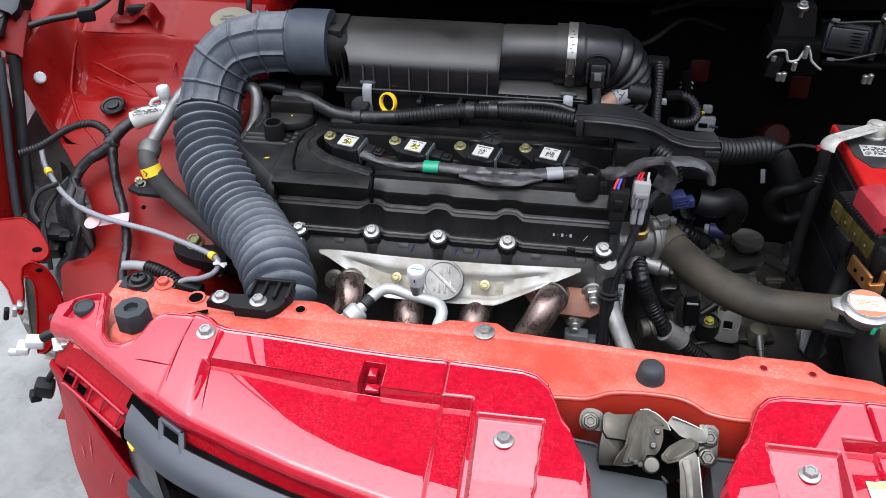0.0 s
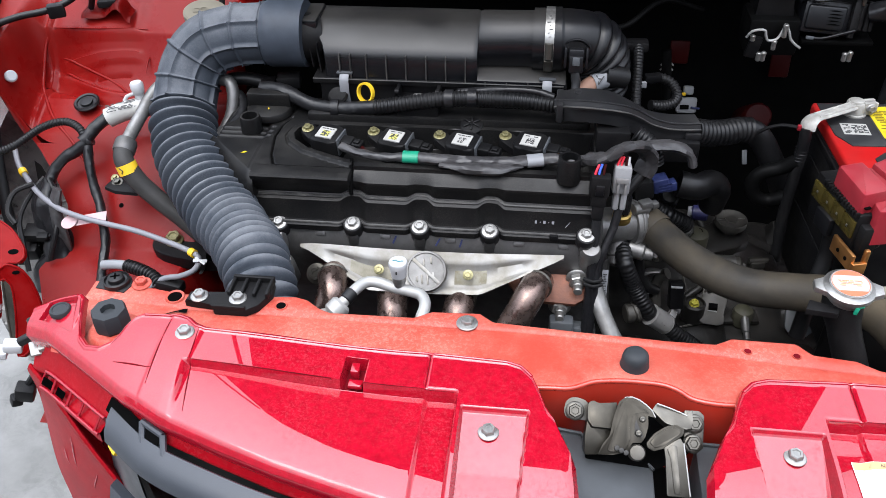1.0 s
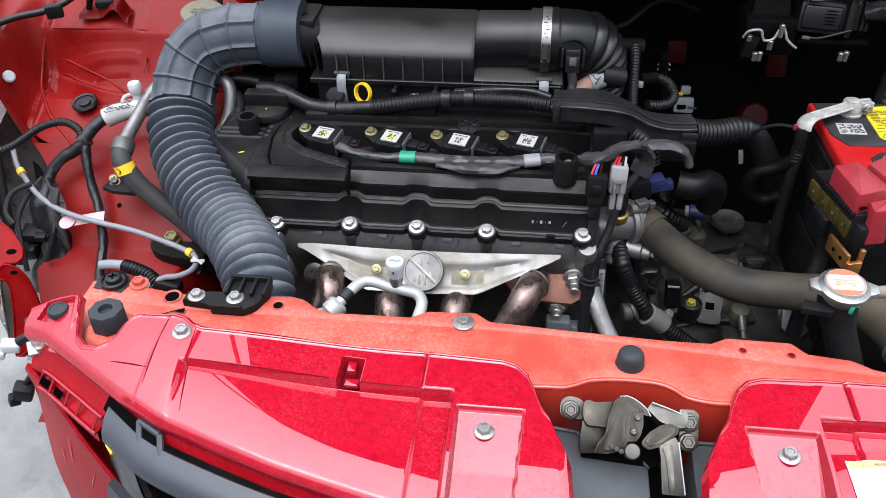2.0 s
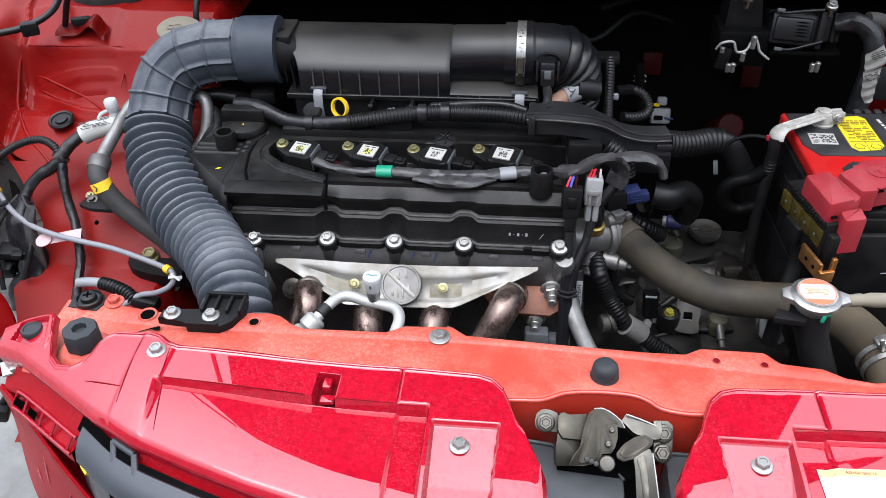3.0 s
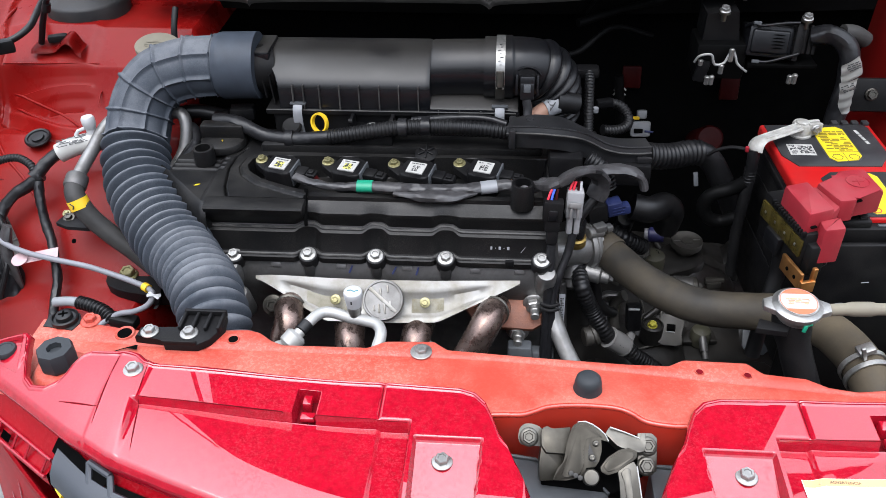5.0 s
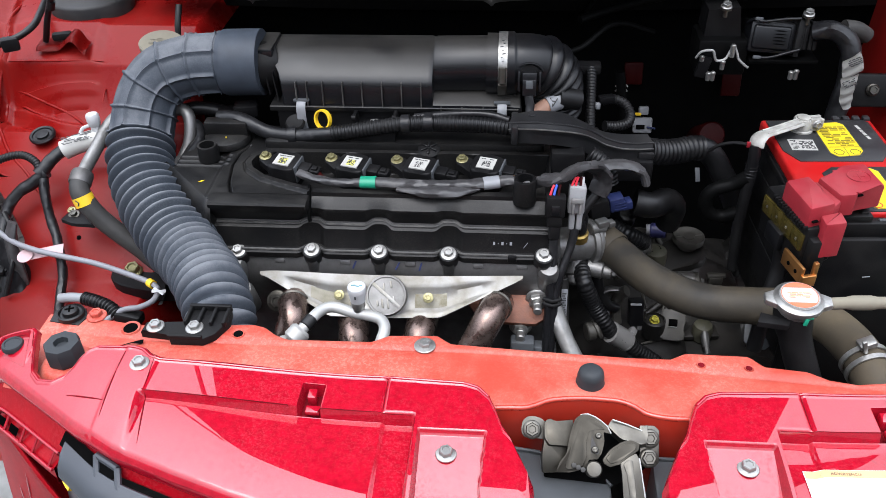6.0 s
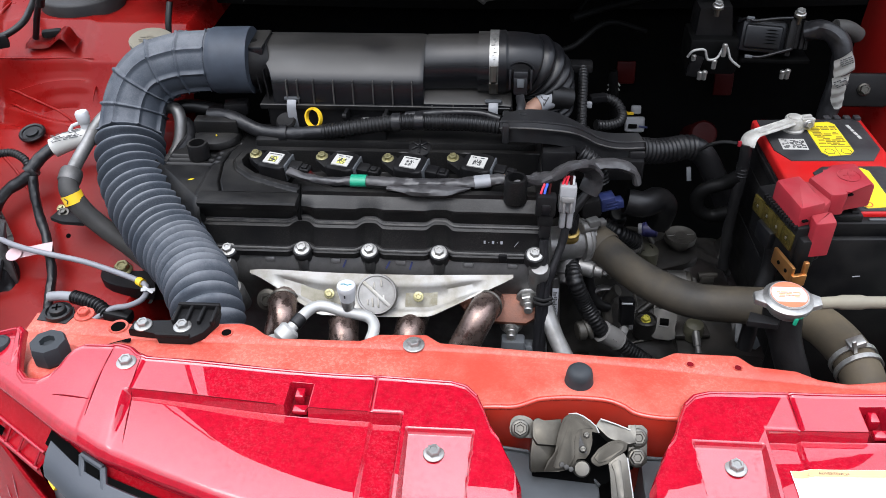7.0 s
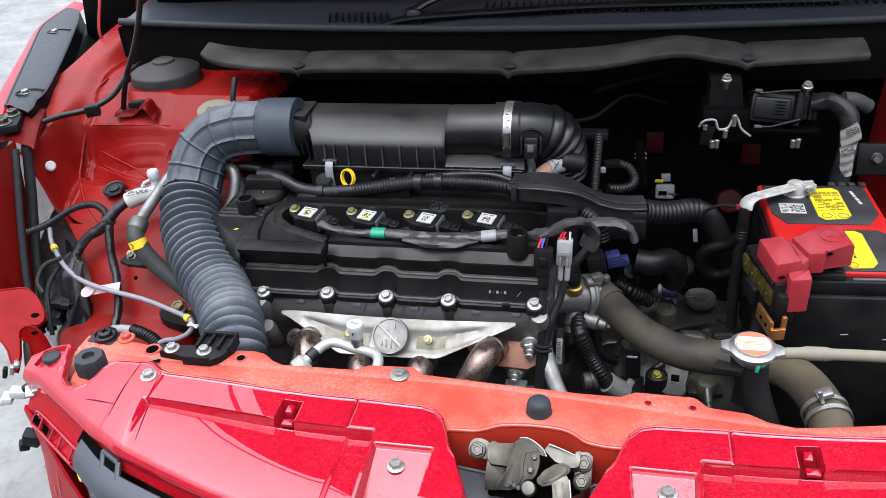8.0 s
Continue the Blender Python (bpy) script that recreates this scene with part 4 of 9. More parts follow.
# ---- bonnet held open by its rod ----
def build_bonnet():
    th = thing("bonnet", "red bonnet propped open above the engine bay", "car bonnet", (BONNET_MID, 1.42, 1.02))
    bm = bmesh.new()
    nu, nv = 30, 24
    rows = []
    for j in range(nv + 1):
        v = j / nv
        half = float(np.interp(v, [0, 0.3, 0.55, 0.8, 1.0], [0.80, 0.64, 0.48, 0.385, 0.30]))
        row = []
        for i in range(nu + 1):
            u = -1 + 2 * i / nu
            along = 0.93 * v - 0.06 * abs(u) ** 3 * v
            drop = 0.035 * u * u + 0.05 * sstep(0.85, 1.0, v)
            ang = radians(BONNET_ANGLE)
            row.append((BONNET_MID + u * half, 1.43 - along * math.cos(ang) + drop * math.sin(ang) * 0.4, 1.03 + along * math.sin(ang) - drop * math.cos(ang)))
        rows.append(row)
    sheet(bm, rows)
    under = [[(x, y - 0.024 * math.sin(radians(BONNET_ANGLE)), z - 0.024 * math.cos(radians(BONNET_ANGLE))) for x, y, z in r[1:-1]] for r in rows[1:-1]]
    solidify(bm, 0.02)
    part("panel", bm, RED_APRON, th)
    bm = bmesh.new()
    sheet(bm, under)
    part("insulation", bm, VOID, th, "dark insulation mat")
    for off in (-.26, 0.0, .26):
        bm = bmesh.new()
        a = radians(BONNET_ANGLE)
        tube(bm, [(BONNET_MID + off, 1.43 - t * math.cos(a), 1.0 + t * math.sin(a)) for t in (.1, .3, .5, .62)], .022, 8, flat=0.4)
        part("brace", bm, RED_APRON, th)
    bm = bmesh.new()
    tube(bm, [(-.487, 1.152, .934), (-.459, 1.140, .988), (-.387, 1.118, 1.112), (-.262, 1.062, 1.425), (-.195, 1.035, 1.585)], .0042, 10)
    r = thing("prop_rod", "thin black steel rod that props the bonnet open", "prop rod", (-.479, 1.15, .93))
    part("rod", bm, BLACK_SATIN, r)
    bm = bmesh.new()
    rod(bm, (-.4585, 1.1405, .984), (-.4535, 1.1390, .995), .0054, 12)
    part("ring", bm, RUBBER_BLACK, r)
    # foot bracket
    b = thing("rod_bracket", "red folded steel bracket under the prop rod", "bracket", (-.45, 1.14, .92))
    bm = bmesh.new()
    rows = []
    for x, dy, z in ((-.500, .004, .929), (-.494, .0, .931), (-.478, .002, .930), (-.466, .004, .931), (-.456, .002, .938), (-.444, -.003, .946), (-.436, -.005, .944),
                     (-.428, -.006, .930), (-.416, -.006, .928), (-.404, -.003, .929), (-.399, .002, .929)):
        rows.append([V(x, 1.137 + dy, z - .006), V(x, 1.141 + dy, z - .001), V(x, 1.150 + dy, z), V(x, 1.164 + dy, z + .002)])
    sheet(bm, [[lines[i] for lines in [spline([r[k] for r in rows], .003)[:32] for k in range(4)]] for i in range(32)])
    solidify(bm, 0.002)
    part("plate", bm, RED_APRON, b, smooth=70)
    bm = bmesh.new()
    boxc(bm, (-.466, 1.160, .938), (.026, .012, .010), .003, (0, 0, 20))
    part("clip", bm, BLACK, b)


BONNET_ANGLE = 55
BONNET_MID = MID - .035
build_bonnet()


# ---- intake hose ----
def build_intake_hose():
    th = thing("intake_hose", "dusty blue-grey rubber air intake hose, ribbed and corrugated", "hose", (-.128, .70, .80))
    pts = [(-.176, 1.072, .942), (-.215, 1.070, .942), (-.252, 1.069, .938), (-.288, 1.062, .926), (-.308, 1.046, .902), (-.314, 1.020, .872), (-.309, .985, .850),
           (-.290, .945, .834), (-.254, .895, .822), (-.216, .850, .815), (-.176, .800, .819), (-.148, .755, .824), (-.128, .715, .812), (-.118, .695, .78)]
    line = spline(pts, 0.004)
    total = sum((b - a).length for a, b in zip(line, line[1:]))
    c0 = 0.205                      # start of the corrugation
    c1 = total - 0.030

    def radius(s, t, a):
        r = 0.0365
        if s < 0.034:
            return r + 0.0015
        if s < c0:
            r += 0.0002
            ring = ((s - 0.034) / 0.034) % 1.0
            d = min(ring, 1 - ring) * 0.034
            r += 0.0032 * math.exp(-(d / 0.0017) ** 4)
            k = a * 8 / (2 * math.pi)
            e = abs(k - round(k)) * 2 * math.pi / 8 * r
            r += 0.0034 * math.exp(-(e / 0.0019) ** 4)
            return r
        if s < c1:
            # thin lips with wide hollows between them, a little uneven
            w = sstep(c0, c0 + 0.006, s)
            # the folds crowd together towards the lower end
            q = (s - c0) / (c1 - c0)
            count = (c1 - c0) * (54.0 * q + 15.0 * q * q)
            f, i = count % 1.0, int(count)
            taper = 1 - 0.07 * sstep(.45, .75, q) - 0.09 * sstep(c1 - 0.07, c1, s)
            # the side away from the engine drops steeply, the other slopes
            u = (f - 0.46) / (0.27 if f > 0.46 else 0.34)
            # thin lips near the engine bay's back, rounded folds with narrow grooves further down
            fold = sstep(.35, .75, q)
            lip = math.exp(-abs(u) ** 2.6) * (1 - fold) + math.sin(math.pi * f) ** .75 * fold
            h = 0.0118 - 0.0022 * fold + 0.0008 * math.sin(2.3 * i) + 0.0006 * math.sin(a * 2 + i)
            return (r - 0.0058) * taper + w * h * lip
        return 0.0310 + 0.0012 * math.exp(-(((s - c1) % 0.012 - 0.006) / 0.0016) ** 2)
    bm = bmesh.new()
    tube(bm, pts, radius, 128, step=0.0010, caps=True)
    part("hose", bm, RUBBER, th, smooth=60)
    bm = bmesh.new()
    tube(bm, [(-.158, 1.0725, .942), (-.176, 1.072, .942), (-.192, 1.071, .942), (-.210, 1.070, .942)], lambda s, t, a: 0.0415 - 0.0025 * sstep(t - .006, t, s), 48, step=0.003)
    part("collar", bm, RUBBER_COLLAR, th, "smooth blue-grey rubber collar")
    bm = bmesh.new()
    lathe(bm, [(0, .0006), (.0022, 0), (0, -.0006)], 12, axis_pose((-.171, 1.0345, .956), (0, -1, .4)))
    part("dot", bm, WHITE, th, "white paint dot")
    bm = bmesh.new()
    rnd = random.Random(4)
    for i in range(6):
        c = V(-.345, 1.040, .900) + V(rnd.uniform(-.006, .004), rnd.uniform(-.006, .004), rnd.uniform(-.012, .012))
        boxc(bm, c, (.003, .002, .0035), .0004, (rnd.uniform(0, 90), 20, rnd.uniform(0, 90)))
    part("paint_flecks", bm, WHITE, th)
    # plastic cradle on the support that holds the hose's end
    br = thing("hose_cradle", "black plastic cradle bolted to the support, holding the hose end", "bracket", (-.13, .66, .864))
    bm = bmesh.new()
    prism(bm, [(-.176, .650), (-.150, .648), (-.146, .642), (-.116, .642), (-.106, .650), (-.098, .668), (-.100, .684), (-.138, .684), (-.140, .663), (-.175, .663)], .862, .870, bevel=.0015)
    base = part("base", bm, BLACK, br)
    for x in (-.137, -.125, -.113, -.101):
        bm = bmesh.new()
        box(bm, (x - .0016, .660, .868), (x + .0016, .684, .8745), .001)
        part("web", bm, BLACK, br)
    bm = bmesh.new()
    box(bm, (-.139, .681, .868), (-.099, .685, .8755), .001)
    part("end_wall", bm, BLACK, br)
    bm = bmesh.new()
    box(bm, (-.148, .642, .868), (-.116, .645, .873), .001)
    part("front_wall", bm, BLACK, br)
    bolt(br, (-.164, .6565, .870), .0054, label="bright zinc plated bolt")
    bolt(br, (-.127, .6565, .870), .0054, label="bright zinc plated bolt")


build_intake_hose()


# ---- air filter box ----
def build_airbox():
    th = thing("air_filter_box", "black plastic air filter box behind the engine, dusty on top", "air filter box", (0.0, 1.10, .80))
    # section from the front bottom over the top to the back
    full = [(1.0340, .902), (1.0350, .918), (1.0362, .9285), (1.0390, .9350), (1.0450, .9415), (1.0550, .9492), (1.0660, .9560), (1.0740, .9598), (1.0820, .9612), (1.0950, .9622),
            (1.1060, .9625), (1.1180, .9605), (1.15, .940), (1.17, .90)]
    n = len(full)
    ring = [(1.072 + 0.0365 * math.cos(math.pi * (1.25 - 1.5 * i / (n - 1))), .942 + 0.0365 * math.sin(math.pi * (1.25 - 1.5 * i / (n - 1)))) for i in range(n)]
    # the closed end leans: it reaches further out at the top than at the foot
    lean = [-.1290 - .0370 * min(1.0, max(0.0, (z - .902) / .060)) ** 5 if y < 1.115 else -.166 for y, z in full]
    rows = []
    for reach, shrink in ((.020, .55), (.006, .20), (.0, .035), (.0015, .008), (.005, 0.0)):
        rows.append([(x + reach, y + (1.088 - y) * shrink, z + (.925 - z) * shrink) for x, (y, z) in zip(lean, full)])
    for x, k in ((-.085, 0.0), (-.03, 0.0), (.02, 0.0), (.054, 0.0), (.0575, .03), (.0600, .12), (.0612, .70), (.0640, .80), (.10, .84), (.13, .88)):
        sec = [(full[i][0] * (1 - k) + ring[i][0] * k, full[i][1] * (1 - k) + ring[i][1] * k) for i in range(n)]
        if x > .061:
            # the outlet is a little slimmer than the box
            sec = [(1.076 + (y - 1.072) * .90, .944 + (z - .942) * .95) for y, z in sec]
        rows.append([(x, y, z) for y, z in sec])
    bm = bmesh.new()
    sheet(bm, rows)
    part("upper_shell", bm, BOX_PLASTIC, th, smooth=35)
    # inlet neck with its gussets and the flat boss above it
    bm = bmesh.new()
    tube(bm, [(-.174, 1.074, .938), (-.160, 1.075, .937), (-.146, 1.080, .935)], .0310, 40)
    part("inlet_neck", bm, BLACK, th)
    for x, y0, z0 in ((-.1475, 1.0435, .921), (-.1370, 1.0400, .915)):
        bm = bmesh.new()
        vs = [bm.verts.new(p) for p in ((x, y0, z0 - .010), (x - .004, y0 + .004, z0 + .026), (x - .003, y0 + .03, z0 + .028), (x, y0 + .03, z0 - .010))]
        ws = [bm.verts.new(v.co + V(.0016, 0, 0)) for v in vs]
        bm.faces.new(vs)
        bm.faces.new(ws[::-1])
        for a in range(4):
            b = (a + 1) % 4
            bm.faces.new((vs[a], ws[a], ws[b], vs[b]))
        part("gusset", bm, BLACK, th)
    bm = bmesh.new()
    box(bm, (-.172, 1.056, .948), (-.140, 1.112, .9670), .0035)
    part("boss", bm, BOX_PLASTIC, th)
    bm = bmesh.new()
    tube(bm, [(.126, 1.073, .943), (.134, 1.073, .943), (.152, 1.073, .943)], .0374, 40)
    part("outlet_neck", bm, BOX_PLASTIC, th)
    # shelf beside the neck
    bm = bmesh.new()
    sheet(bm, [[(x, y, z - .0015 * sstep(.150, .168, x)) for x in (.0605, .066, .12, .150, .162, .168)] for y, z in ((1.0300, .9020), (1.0308, .9060), (1.0340, .9085), (1.048, .9130), (1.062, .9180), (1.10, .9200))])
    part("shelf", bm, BOX_PLASTIC, th, "dusty sloped shelf")
    for x in (.070, .096, .122):
        bm = bmesh.new()
        box(bm, (x, 1.0292, .8985), (x + .0014, 1.0320, .9050), .0003)
        part("shelf_rib", bm, EDGE_GREY, th)
    bm = bmesh.new()
    tube(bm, [(-.145, 1.0302, .9022), (0, 1.0298, .9024), (.166, 1.0298, .9022)], .0009, 6)
    part("joint_edge", bm, EDGE_GREY, th)
    # lower half with its joint
    bm = bmesh.new()
    box(bm, (-.140, 1.036, .79), (.166, 1.20, .8985), .006)
    part("lower_shell", bm, BLACK, th)
    bm = bmesh.new()
    box(bm, (-.146, 1.030, .8955), (.170, 1.208, .9025), .0015)
    part("joint_flange", bm, BLACK, th)
    for x in (-.1107, -.0973, -.0773, -.0522, -.0279, -.0029, .0213, .0454):
        bm = bmesh.new()
        vs = [bm.verts.new(p) for p in ((x, 1.0300, .902), (x, 1.0325, .9335), (x, 1.040, .9335), (x, 1.040, .902))]
        ws = [bm.verts.new((v.co.x + .0013, v.co.y, v.co.z)) for v in vs]
        bm.faces.new(vs)
        bm.faces.new(ws[::-1])
        for a in range(4):
            b = (a + 1) % 4
            bm.faces.new((vs[a], vs[b], ws[b], ws[a]))
        part("rib", bm, EDGE_GREY, th)
    for x in (-.1045, .146):
        bm = bmesh.new()
        tube(bm, [(x, 1.030, .909), (x, 1.0245, .903), (x, 1.0235, .888), (x, 1.028, .872)], .0058, 8, step=.002, flat=0.22)
        cl = part("spring_clip", bm, GREY, th, "pale bare metal spring clip")
        bm = bmesh.new()
        box(bm, (x - .010, 1.030, .9085), (x + .010, 1.036, .9115), .001)
        part("clip_catch", bm, MID_GREY, cl)
    for x in (-.036, .014):
        bm = bmesh.new()
        box(bm, (x - .0022, 1.012, .868), (x + .0022, 1.036, .899), .001)
        rod(bm, (x - .0025, 1.013, .897), (x + .0025, 1.013, .897), .004, 12)
        part("lug", bm, BLACK, th)
    bolt(th, (-.010, 1.012, .884), .0085, label="zinc plated bolt", washer=1.5)
    bm = bmesh.new()
    box(bm, (-.036, 1.0, .868), (.016, 1.04, .884), .002)
    part("mount", bm, BLACK, th)
    # band clamp
    cl = thing("hose_clamp", "shiny worm-drive clamp with a worn white label", "hose clamp", (.144, 1.073, .90))
    bm = bmesh.new()
    lathe(bm, [(.0385, -.0055), (.0392, -.0055), (.0392, .0055), (.0385, .0055)], 40, axis_pose((.1455, 1.073, .943), (1, 0, 0)))
    part("band", bm, STEEL, cl)
    bm = bmesh.new()
    boxc(bm, (.1455, 1.036, .928), (.011, .008, .018), .002, (20, 0, 0))
    rod(bm, (.1455, 1.030, .938), (.1455, 1.034, .956), .0048, 12)
    part("screw_housing", bm, GALV, cl)
    for i in range(7):
        bm = bmesh.new()
        a = radians(112 + 6.5 * i)
        boxc(bm, (.1455 + .0016 * math.sin(i * 2.1), 1.073 + .0394 * math.cos(a), .943 + .0394 * math.sin(a)), (.0028 + .0012 * math.sin(i * 3.7), .0006, .0011), 0, (math.degrees(a) - 90, 0, 12))
        part("worn_print", bm, MID_GREY, cl)


build_airbox()


def build_elbow():
    th = thing("intake_elbow", "black rubber intake elbow with accordion folds", "hose", (.235, 1.09, .87))
    pts = [(.148, 1.073, .943), (.170, 1.074, .943), (.188, 1.078, .939), (.200, 1.084, .928), (.207, 1.090, .911), (.209, 1.096, .89), (.209, 1.10, .87)]

    def radius(s, t, a):
        r = .0368
        if s < .040:
            return r + (.002 if s < .012 else 0)
        return r + .0085 * abs(math.sin(math.pi * (s - .040) / .0105)) ** .7 - .005
    bm = bmesh.new()
    tube(bm, pts, radius, 48, step=.0012)
    part("hose", bm, BLACK_SATIN, th, smooth=60)
    bm = bmesh.new()
    tube(bm, [(.214, 1.056, .907), (.226, 1.060, .904), (.240, 1.066, .899)], .0135, 20)
    part("stub", bm, RUBBER_BLACK, th)
    # sensor with its plug
    s = thing("airflow_sensor", "black sensor plug on the rubber elbow", "sensor", (.178, 1.04, .94))
    bm = bmesh.new()
    lathe(bm, [(.014, 0), (.014, .006), (.0125, .008), (0, .008)], 24, axis_pose((.178, 1.044, .943), (0, -1, .25)))
    part("base", bm, BLACK, s)
    bm = bmesh.new()
    boxc(bm, (.178, 1.033, .944), (.018, .014, .014), .002, (-14, 0, 0))
    boxc(bm, (.178, 1.0275, .934), (.0165, .010, .020), .0015, (-14, 0, 0))
    plug = part("plug", bm, BLACK_SATIN, s)
    bm = bmesh.new()
    boxc(bm, (.178, 1.0215, .940), (.0085, .003, .010), .001, (-14, 0, 0))
    part("plug_lever", bm, MID_GREY, plug)
    for dx in (-.0125, .0125):
        bm = bmesh.new()
        boxc(bm, (.178 + dx, 1.033, .940), (.0030, .012, .024), .001, (-14, 0, 0))
        part("guard", bm, BLACK_SATIN, s)
    bm = bmesh.new()
    tube(bm, [(.178 + .017 * math.cos(a), 1.041 - .002 * math.sin(a), .943 + .017 * math.sin(a)) for a in [radians(20 + 20 * i) for i in range(8)]], .0014, 8)
    part("collar_rib", bm, BLACK_SATIN, s)
    bm = bmesh.new()
    for k in (-1, 0, 1):
        tube(bm, [(.178 + .003 * k, 1.026, .931), (.178 + .003 * k, 1.022, .924)], .0014, 6)
    part("wires", bm, DARK_RED, s)
    bm = bmesh.new()
    tube(bm, [(.178, 1.023, .925), (.180, 1.018, .912), (.176, 1.010, .900), (.166, 1.002, .893), (.158, .998, .885)], taped(.0052), 10)
    part("lead", bm, TAPE, s)
    # faded breather hose
    b = thing("breather_hose", "faded brown rubber breather hose with white clamp", "hose", (.19, 1.04, .89))
    bm = bmesh.new()
    tube(bm, [(.232, 1.061, .902), (.216, 1.055, .903), (.200, 1.047, .899), (.186, 1.036, .890), (.178, 1.022, .872), (.176, 1.01, .85)], .0100, 18)
    part("hose", bm, PINK_HOSE, b)
    bm = bmesh.new()
    tube(bm, [(.201, 1.0478, .8995), (.209, 1.0518, .9015), (.217, 1.0555, .9028)], .0114, 18)
    part("clamp", bm, GREY, b, "pale grey hose clamp marked A")
    c = bpy.data.curves.new("letter", 'FONT')
    c.body = "A"
    c.size = .016
    c.align_x, c.align_y = 'CENTER', 'CENTER'
    c.materials.append(INK)
    t = new("letter", c)
    t.matrix_basis = axis_pose((.2085, 1.0412, .9080), (-.25, -.80, .55)) @ pose(0, 0, 0, 0, 0, 182)
    attach(t, b)


build_elbow()


# ---- engine ----
def vc_front(x):
    """Depth of the hollows above the cover bolts, 0 to 1."""
    return max(math.exp(-((x - b) / .0125) ** 4) for b in (-.070, .009, .090))


def build_engine():
    th = thing("engine", "four-cylinder engine with a dusty black plastic valve cover", "engine", (0.0, .95, .40))
    # valve cover front and top
    bm = bmesh.new()
    xs = np.array(sorted(list(np.linspace(-.186, .206, 260)) + [-.0716, -.0708, -.0700, -.0692]))
    prof = [(.864, .792, 1), (.8635, .799, 1), (.866, .8015, 1), (.8715, .8025, 1), (.8725, .805, 1), (.878, .8215, 1), (.8785, .8245, .9), (.8815, .8265, .8), (.8855, .8265, .6), (.8878, .829, .6),
            (.8862, .8400, .5), (.8840, .8455, .42), (.8845, .8478, .36), (.8870, .8500, .25), (.8915, .8545, .08), (.8950, .8568, 0), (.8962, .8578, 0), (.8970, .8626, 0), (.9050, .8632, 0), (.9062, .8610, 0), (.9064, .845, 0)]
    # the part left of the slot stands higher and further forward
    high = {10: (.8790, .8440), 11: (.8728, .8540), 12: (.8718, .8588), 13: (.8735, .8612), 14: (.8790, .8618), 15: (.8900, .8618), 16: (.8950, .8610), 17: (.8960, .8580), 18: (.8970, .855), 19: (.8980, .853), 20: (.8990, .845)}
    rows = []
    for j, (y, z, k) in enumerate(prof):
        row = []
        for x in xs:
            w = sstep(-.0690, -.0715, x) if j in high else 0.0
            hy, hz = high.get(j, (y, z))
            row.append((x, (y + .0080 * k * vc_front(x)) * (1 - w) + hy * w, (z + (.0035 * vc_front(x) if .82 < z < .83 else 0)) * (1 - w) + hz * w))
        rows.append(row)
    sheet(bm, rows)
    part("valve_cover_front", bm, COVER_BLACK, th, smooth=30)
    # top deck with the coil well
    bm = bmesh.new()

    well = [(.203, .9068), (-.0725, .9058), (-.0978, .9151), (-.132, .9301), (-.1503, .9465), (-.1555, .9596), (-.1528, .9722), (-.1440, .9800), (-.1331, .9816), (.203, .9860)]

    def inside(x, y):
        """How far a point lies inside the coil well; negative outside."""
        best, within = 9.0, False
        for (ax, ay), (bx, by) in zip(well, well[1:] + well[:1]):
            t = max(0.0, min(1.0, ((x - ax) * (bx - ax) + (y - ay) * (by - ay)) / ((bx - ax) ** 2 + (by - ay) ** 2)))
            best = min(best, math.hypot(x - ax - t * (bx - ax), y - ay - t * (by - ay)))
            if (ay > y) != (by > y) and x < ax + (y - ay) / (by - ay) * (bx - ax):
                within = not within
        return best if within else -best

    def deck(x, y):
        z = .8618
        d = inside(x, y)
        z -= .026 * sstep(0, .0018, d)
        z += .0030 * sstep(-.0088, -.0076, d) * sstep(.0006, -.0004, d)
        z -= .0016 * math.exp(-((d + .0105) / .0010) ** 2)
        groove = float(np.interp(y, [.8426, .8798, .9159, .9548, .9825, 1.003], [-.1371, -.158, -.1722, -.1789, -.1771, -.169]))
        z -= .0055 * math.exp(-((x - groove) / .0012) ** 2) * sstep(1.006, 1.0, y)
        z -= .0012 * sstep(groove, groove - .002, x)
        z -= .0035 * sstep(-.190, -.196, x)
        for yy in (.958, .968, .978):
            z -= .004 * math.exp(-((y - yy) / .0016) ** 2) * sstep(-.184, -.188, x) * sstep(-.262, -.257, x)
        z -= .05 * sstep(-.252, -.275, x)
        front = .872 + 1.05 * max(0.0, -.190 - x)
        z -= .10 * sstep(front + .012, front - .004, y) * sstep(-.184, -.190, x)
        z -= .012 * sstep(1.035, 1.06, y)
        return z
    ys = np.linspace(.868, 1.075, 210)
    xs2 = sorted(list(np.linspace(-.278, .206, 250)) + list(np.linspace(-.182, -.130, 80)))
    sheet(bm, [[(x, y, deck(float(x), float(y)) - (.06 if (y < (.9075 if x > -.0715 else .8930) and x > -.186) else 0)) for x in xs2] for y in ys])
    part("valve_cover_top", bm, COVER_BLACK, th, smooth=35)
    # paler ridges on the cover
    for y0, z0, k0, r0 in ((.8850, .8268, .62, .0020), (.8665, .8020, 1, .0018)):
        bm = bmesh.new()
        tube(bm, [(x, y0 + .0080 * k0 * vc_front(x), z0 + (.0035 * vc_front(x) if z0 > .82 else 0)) for x in np.linspace(-.184, .204, 150)], r0, 8, smooth=False)
        part("ridge", bm, EDGE_GREY, th)
    # left shoulder of the cover
    bm = bmesh.new()
    rows = []
    for x in np.linspace(-.272, -.184, 30):
        k = sstep(-.20, -.186, x)
        c = 1.05 * max(0.0, -.190 - x)
        rows.append([(x, .884 + c, .8600), (x, .874 + c, .8545), (x, .869 + c, .842), (x, .866 + c, .80), (x, .864 + c, .72)])
    sheet(bm, rows)
